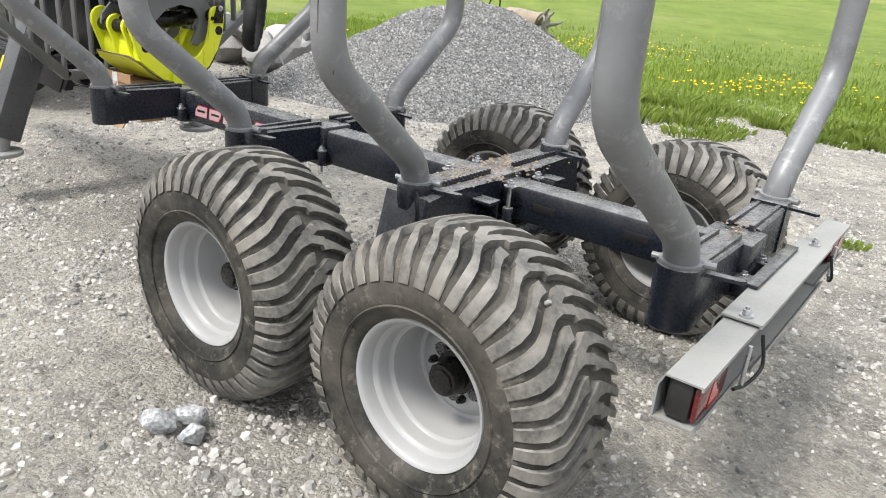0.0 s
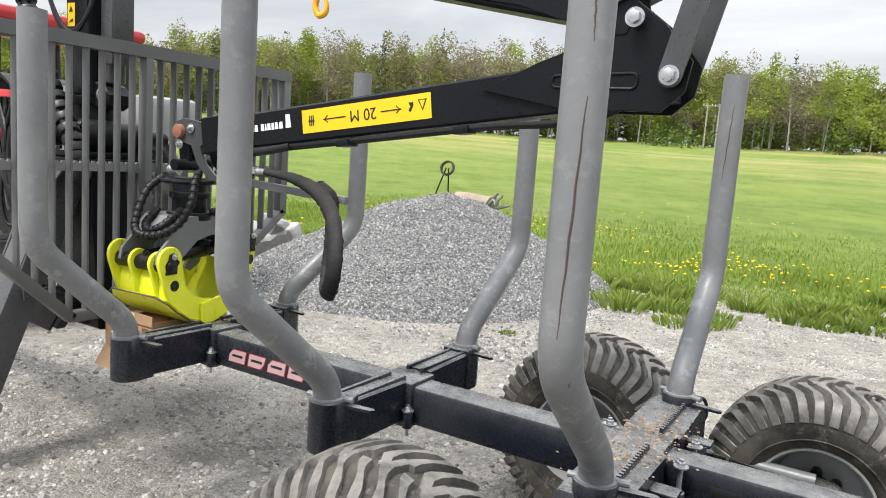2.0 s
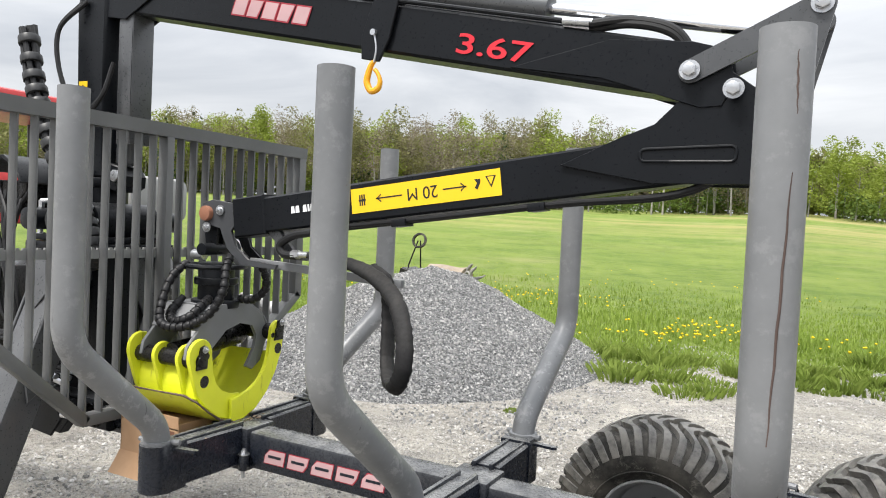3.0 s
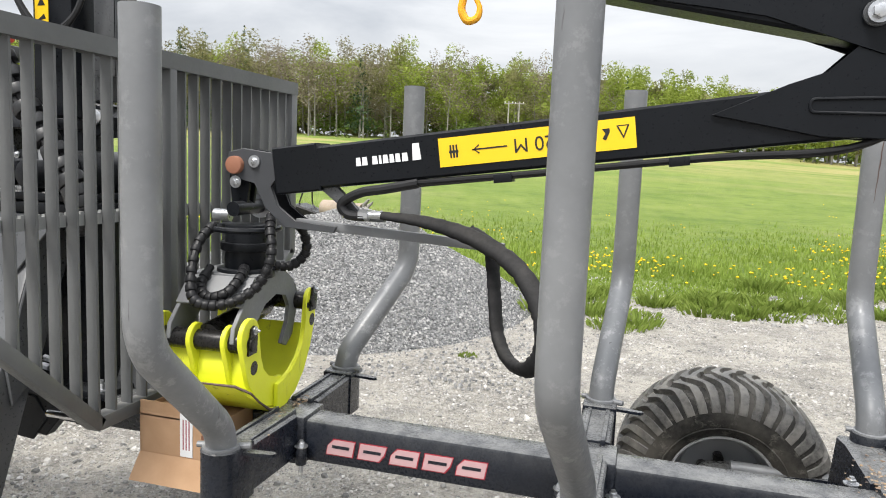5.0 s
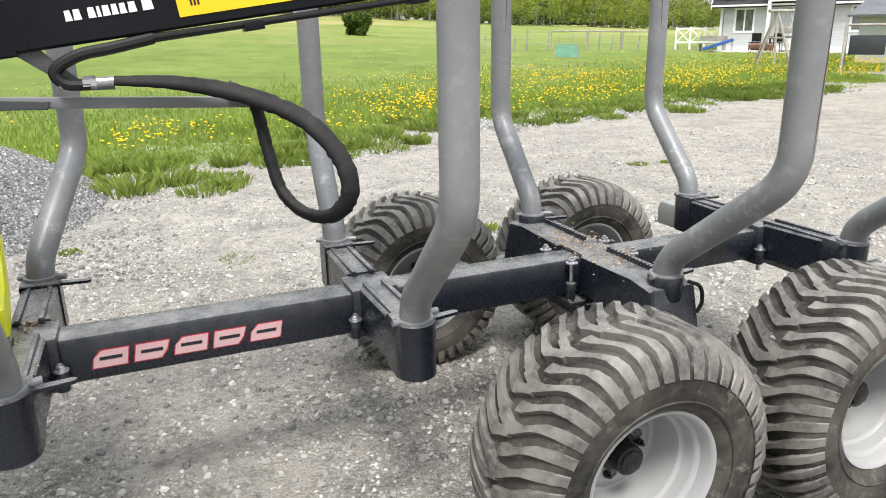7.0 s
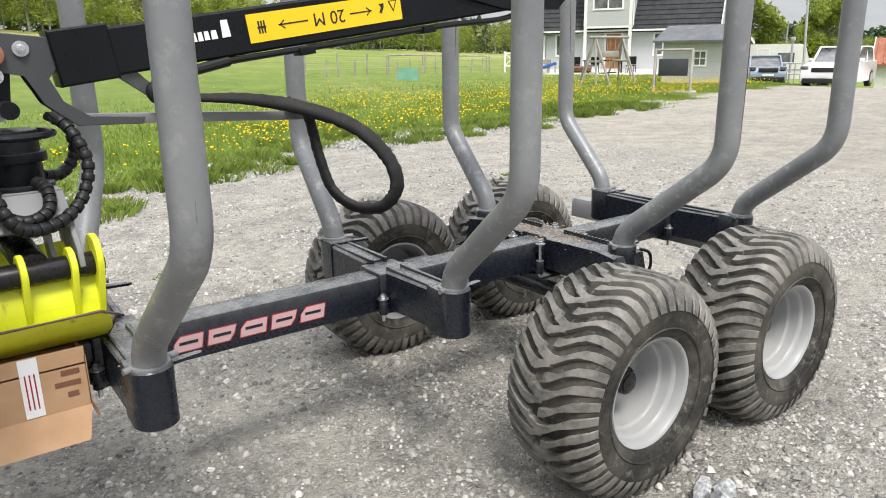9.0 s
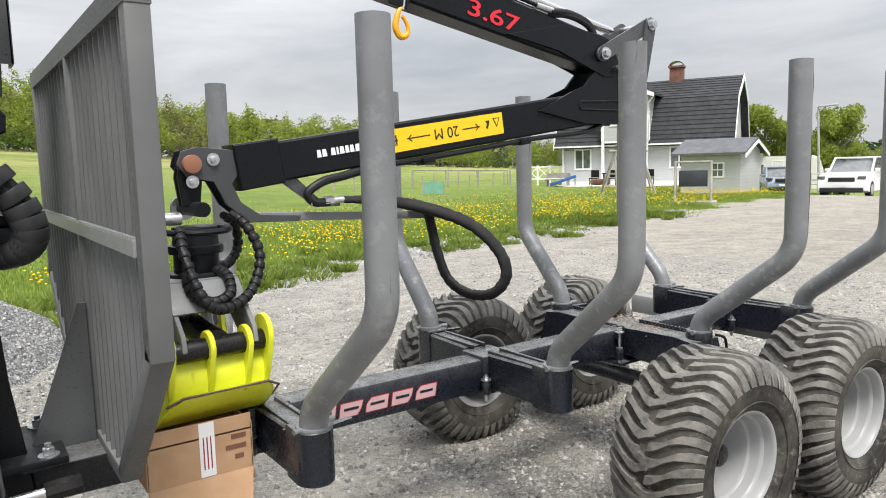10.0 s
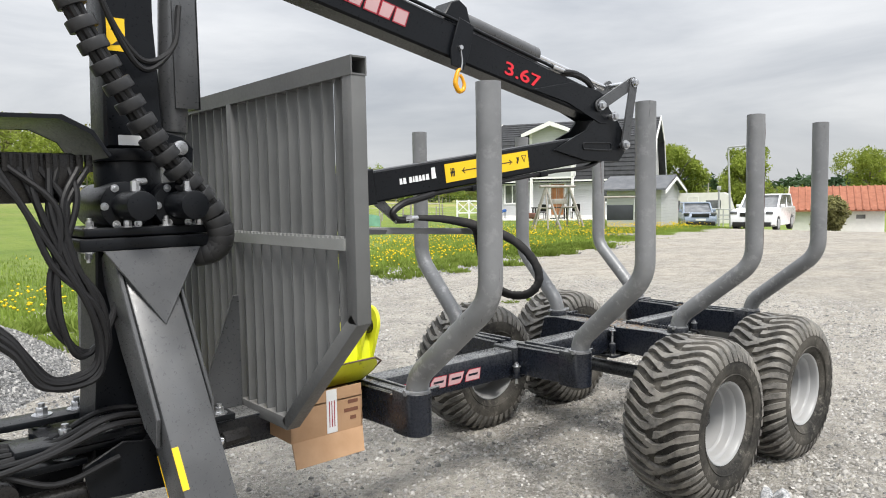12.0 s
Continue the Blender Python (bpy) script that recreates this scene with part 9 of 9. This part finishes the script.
garden_tree((41.5, 22.7), 5.4, 2.2, BIRCH, 31, "light green leafy tree beside the drive", low=0.12)
garden_tree((63.3, 22.3), 7.4, 3.0, BIRCH, 32, "fresh green tree above the red roofs", low=0.2)
garden_tree((68.0, 19.5), 7.4, 3.2, BIRCH, 33, "fresh green tree above the red roofs", low=0.15)
garden_tree((44.5, 29.4), 5.9, 2.2, BIRCH, 34, "fresh green tree behind the house corner", low=0.1)
garden_tree((43.8, 18.2), 2.2, 1.5, OAK, 35, "low brownish green bush before the farm building", "garden_bush", low=0.25)
garden_tree((13.6, 57.5), 1.7, 1.2, SHRUB, 36, "small round bush in the meadow", "meadow_bush", low=0.1)


# ---- field fence and net ----
def field_fence():
    ff = thing("field_fence", (20.0, 36.5, ground_z(20, 36.5)), "row of weathered fence posts across the meadow", "fence")
    rr = random.Random(4)
    for k in range(17):
        x = 12.0 + 1.02 * k + 0.2 * rr.uniform(-1, 1)
        y = 35.6 + 0.12 * k + 0.3 * rr.uniform(-1, 1)
        g = ground_z(x, y)
        bm = new_bm()
        cyl(bm, (x, y, g - 0.2), (x + 0.12 * rr.uniform(-1, 1), y, g + rr.uniform(0.75, 1.3)), 0.05, 7)
        part("post", bm, OLD_WOOD, ff)
    for z in (0.45, 0.8):
        bm = new_bm()
        sweep(bm, [(x, 35.6 + 0.118 * (x - 12), ground_z(x, 35.6 + 0.118 * (x - 12)) + z) for x in (12, 17, 22, 28.3)], 0.008, 5)
        part("wire", bm, GALVANISED, ff)
    rl = thing("garden_rail", (25.4, 38.4, ground_z(25.4, 38.4)), "thin weathered rail on posts beside the garden", "railing")
    ends = [Vector((x, 41.0 - 0.62 * (x - 21.5), ground_z(x, 41.0 - 0.62 * (x - 21.5)))) for x in (21.5, 23.4, 25.3, 27.0)]
    for p in ends:
        bm = new_bm()
        cyl(bm, p - Vector((0, 0, 0.1)), p + Vector((0, 0, 1.02)), 0.04, 8)
        part("post", bm, OLD_WOOD, rl)
    bm = new_bm()
    sweep(bm, [p + Vector((0, 0, 1.05)) for p in ends], 0.045, 8)
    part("rail", bm, OLD_WOOD, rl)
    nx, ny = 15.4, 29.6
    g = ground_z(nx, ny)
    nt = thing("wind_net", (nx, ny, g), "green net screen tied between stakes in the meadow", "net")
    bm = new_bm()
    plate(bm, [(-0.55, 0.1), (0.55, 0.05), (0.5, 0.60), (0.1, 0.68), (-0.45, 0.66)], frame_of((nx, ny, g), (0.85, -0.52, 0), (0, 0, 1)), 0.02)
    part("screen", bm, NET_GREEN, nt)
    for e in (-0.55, 0.55):
        bm = new_bm()
        cyl(bm, (nx + 0.85 * e, ny - 0.52 * e, g - 0.1), (nx + 0.85 * e, ny - 0.52 * e, g + 0.75), 0.025, 7)
        part("stake", bm, OLD_WOOD, nt)


field_fence()


def utility_pole(x, y, h):
    g = ground_z(x, y)
    up = thing("utility_pole", (x, y, g), "tall grey wooden utility pole before far woods", "utility pole", "poles of one line")
    bm = new_bm()
    cyl(bm, (x, y, g - 0.3), (x, y, g + h), 0.13, 10, r2=0.09)
    part("pole", bm, OLD_WOOD, up)
    bm = new_bm()
    box(bm, x - 0.7, x + 0.7, y - 0.05, y + 0.05, g + h - 0.35, g + h - 0.23, 0.01)
    part("cross_arm", bm, OLD_WOOD, up)
    for e in (-0.55, 0.55):
        bm = new_bm()
        cyl(bm, (x + e, y, g + h - 0.23), (x + e, y, g + h - 0.05), 0.05, 8)
        part("insulator", bm, TRIM_WHITE, up)


utility_pole(-22.6, 101.0, 6.0)
utility_pole(-21.2, 101.6, 6.0)
utility_pole(100.0, 57.5, 8.5)


# ---- tractor hitched ahead of the drawbar ----
def build_tractor():
    ty = YC + 1.45
    tr = thing("tractor", (-8.4, ty, 0.0), "red tractor with black tyres ahead of the drawbar", "tractor")
    for s in (-1, 1):
        bm = new_bm()
        revolve(bm, ((0.40, -0.2), (0.62, -0.24), (0.76, -0.20), (0.80, 0.0), (0.76, 0.20), (0.62, 0.24), (0.40, 0.2)), frame_of((-7.9, ty + s * 0.85, 0.80), (1, 0, 0), (0, 0, 1)), 48, True)
        w = part("rear_wheel", bm, RUBBER, tr)
        bm = new_bm()
        cyl(bm, (-7.9, ty + s * 0.80, 0.80), (-7.9, ty + s * 0.95, 0.80), 0.41, 32, bev=0.03)
        part("rim", bm, GATE, w)
        bm = new_bm()
        sweep(bm, [(-7.9 + 0.88 * math.cos(a), ty + s * 0.85, 0.80 + 0.88 * math.sin(a)) for a in [math.radians(10 + 16 * i) for i in range(11)]], 0.05, 8)
        part("fender", bm, GATE, tr)
    bm = new_bm()
    box(bm, -9.9, -7.75, ty - 0.32, ty + 0.32, 0.55, 1.15, 0.05)
    part("chassis", bm, GREASE, tr)
    bm = new_bm()
    box(bm, -10.0, -8.9, ty - 0.36, ty + 0.36, 1.0, 1.55, 0.08)
    part("bonnet", bm, TRACTOR_RED, tr)
    for sx, sy in ((-8.75, -1), (-8.75, 1), (-7.6, -1), (-7.6, 1)):
        bm = new_bm()
        cyl(bm, (sx, ty + sy * 0.62, 1.1), (sx, ty + sy * 0.58, 2.45), 0.035, 10)
        part("cab_post", bm, PLASTIC, tr)
    bm = new_bm()
    box(bm, -8.9, -7.45, ty - 0.70, ty + 0.70, 2.43, 2.55, 0.05)
    part("cab_roof", bm, TRACTOR_RED, tr)
    bm = new_bm()
    box(bm, -7.45, -7.0, ty + 0.35, ty + 1.0, 1.55, 1.95, 0.08)
    part("tool_box", bm, BAR_GREY, tr, "pale grey rounded tool box")
    bm = new_bm()
    box(bm, -7.5, -7.2, ty - 0.7, ty - 0.2, 1.5, 1.9, 0.05)
    part("rear_panel", bm, TRACTOR_RED, tr)
    for s in (-1, 1):
        bm = new_bm()
        cyl(bm, (-9.6, ty + s * 0.55, 0.5), (-9.6, ty + s * 0.85, 0.5), 0.5, 32, bev=0.05)
        part("front_wheel", bm, RUBBER, tr)
        bm = new_bm()
        box(bm, -7.52, -7.42, ty + s * 0.62 - 0.09, ty + s * 0.62 + 0.09, 2.30, 2.42, 0.02)
        part("work_lamp", bm, PLASTIC, tr)


build_tractor()
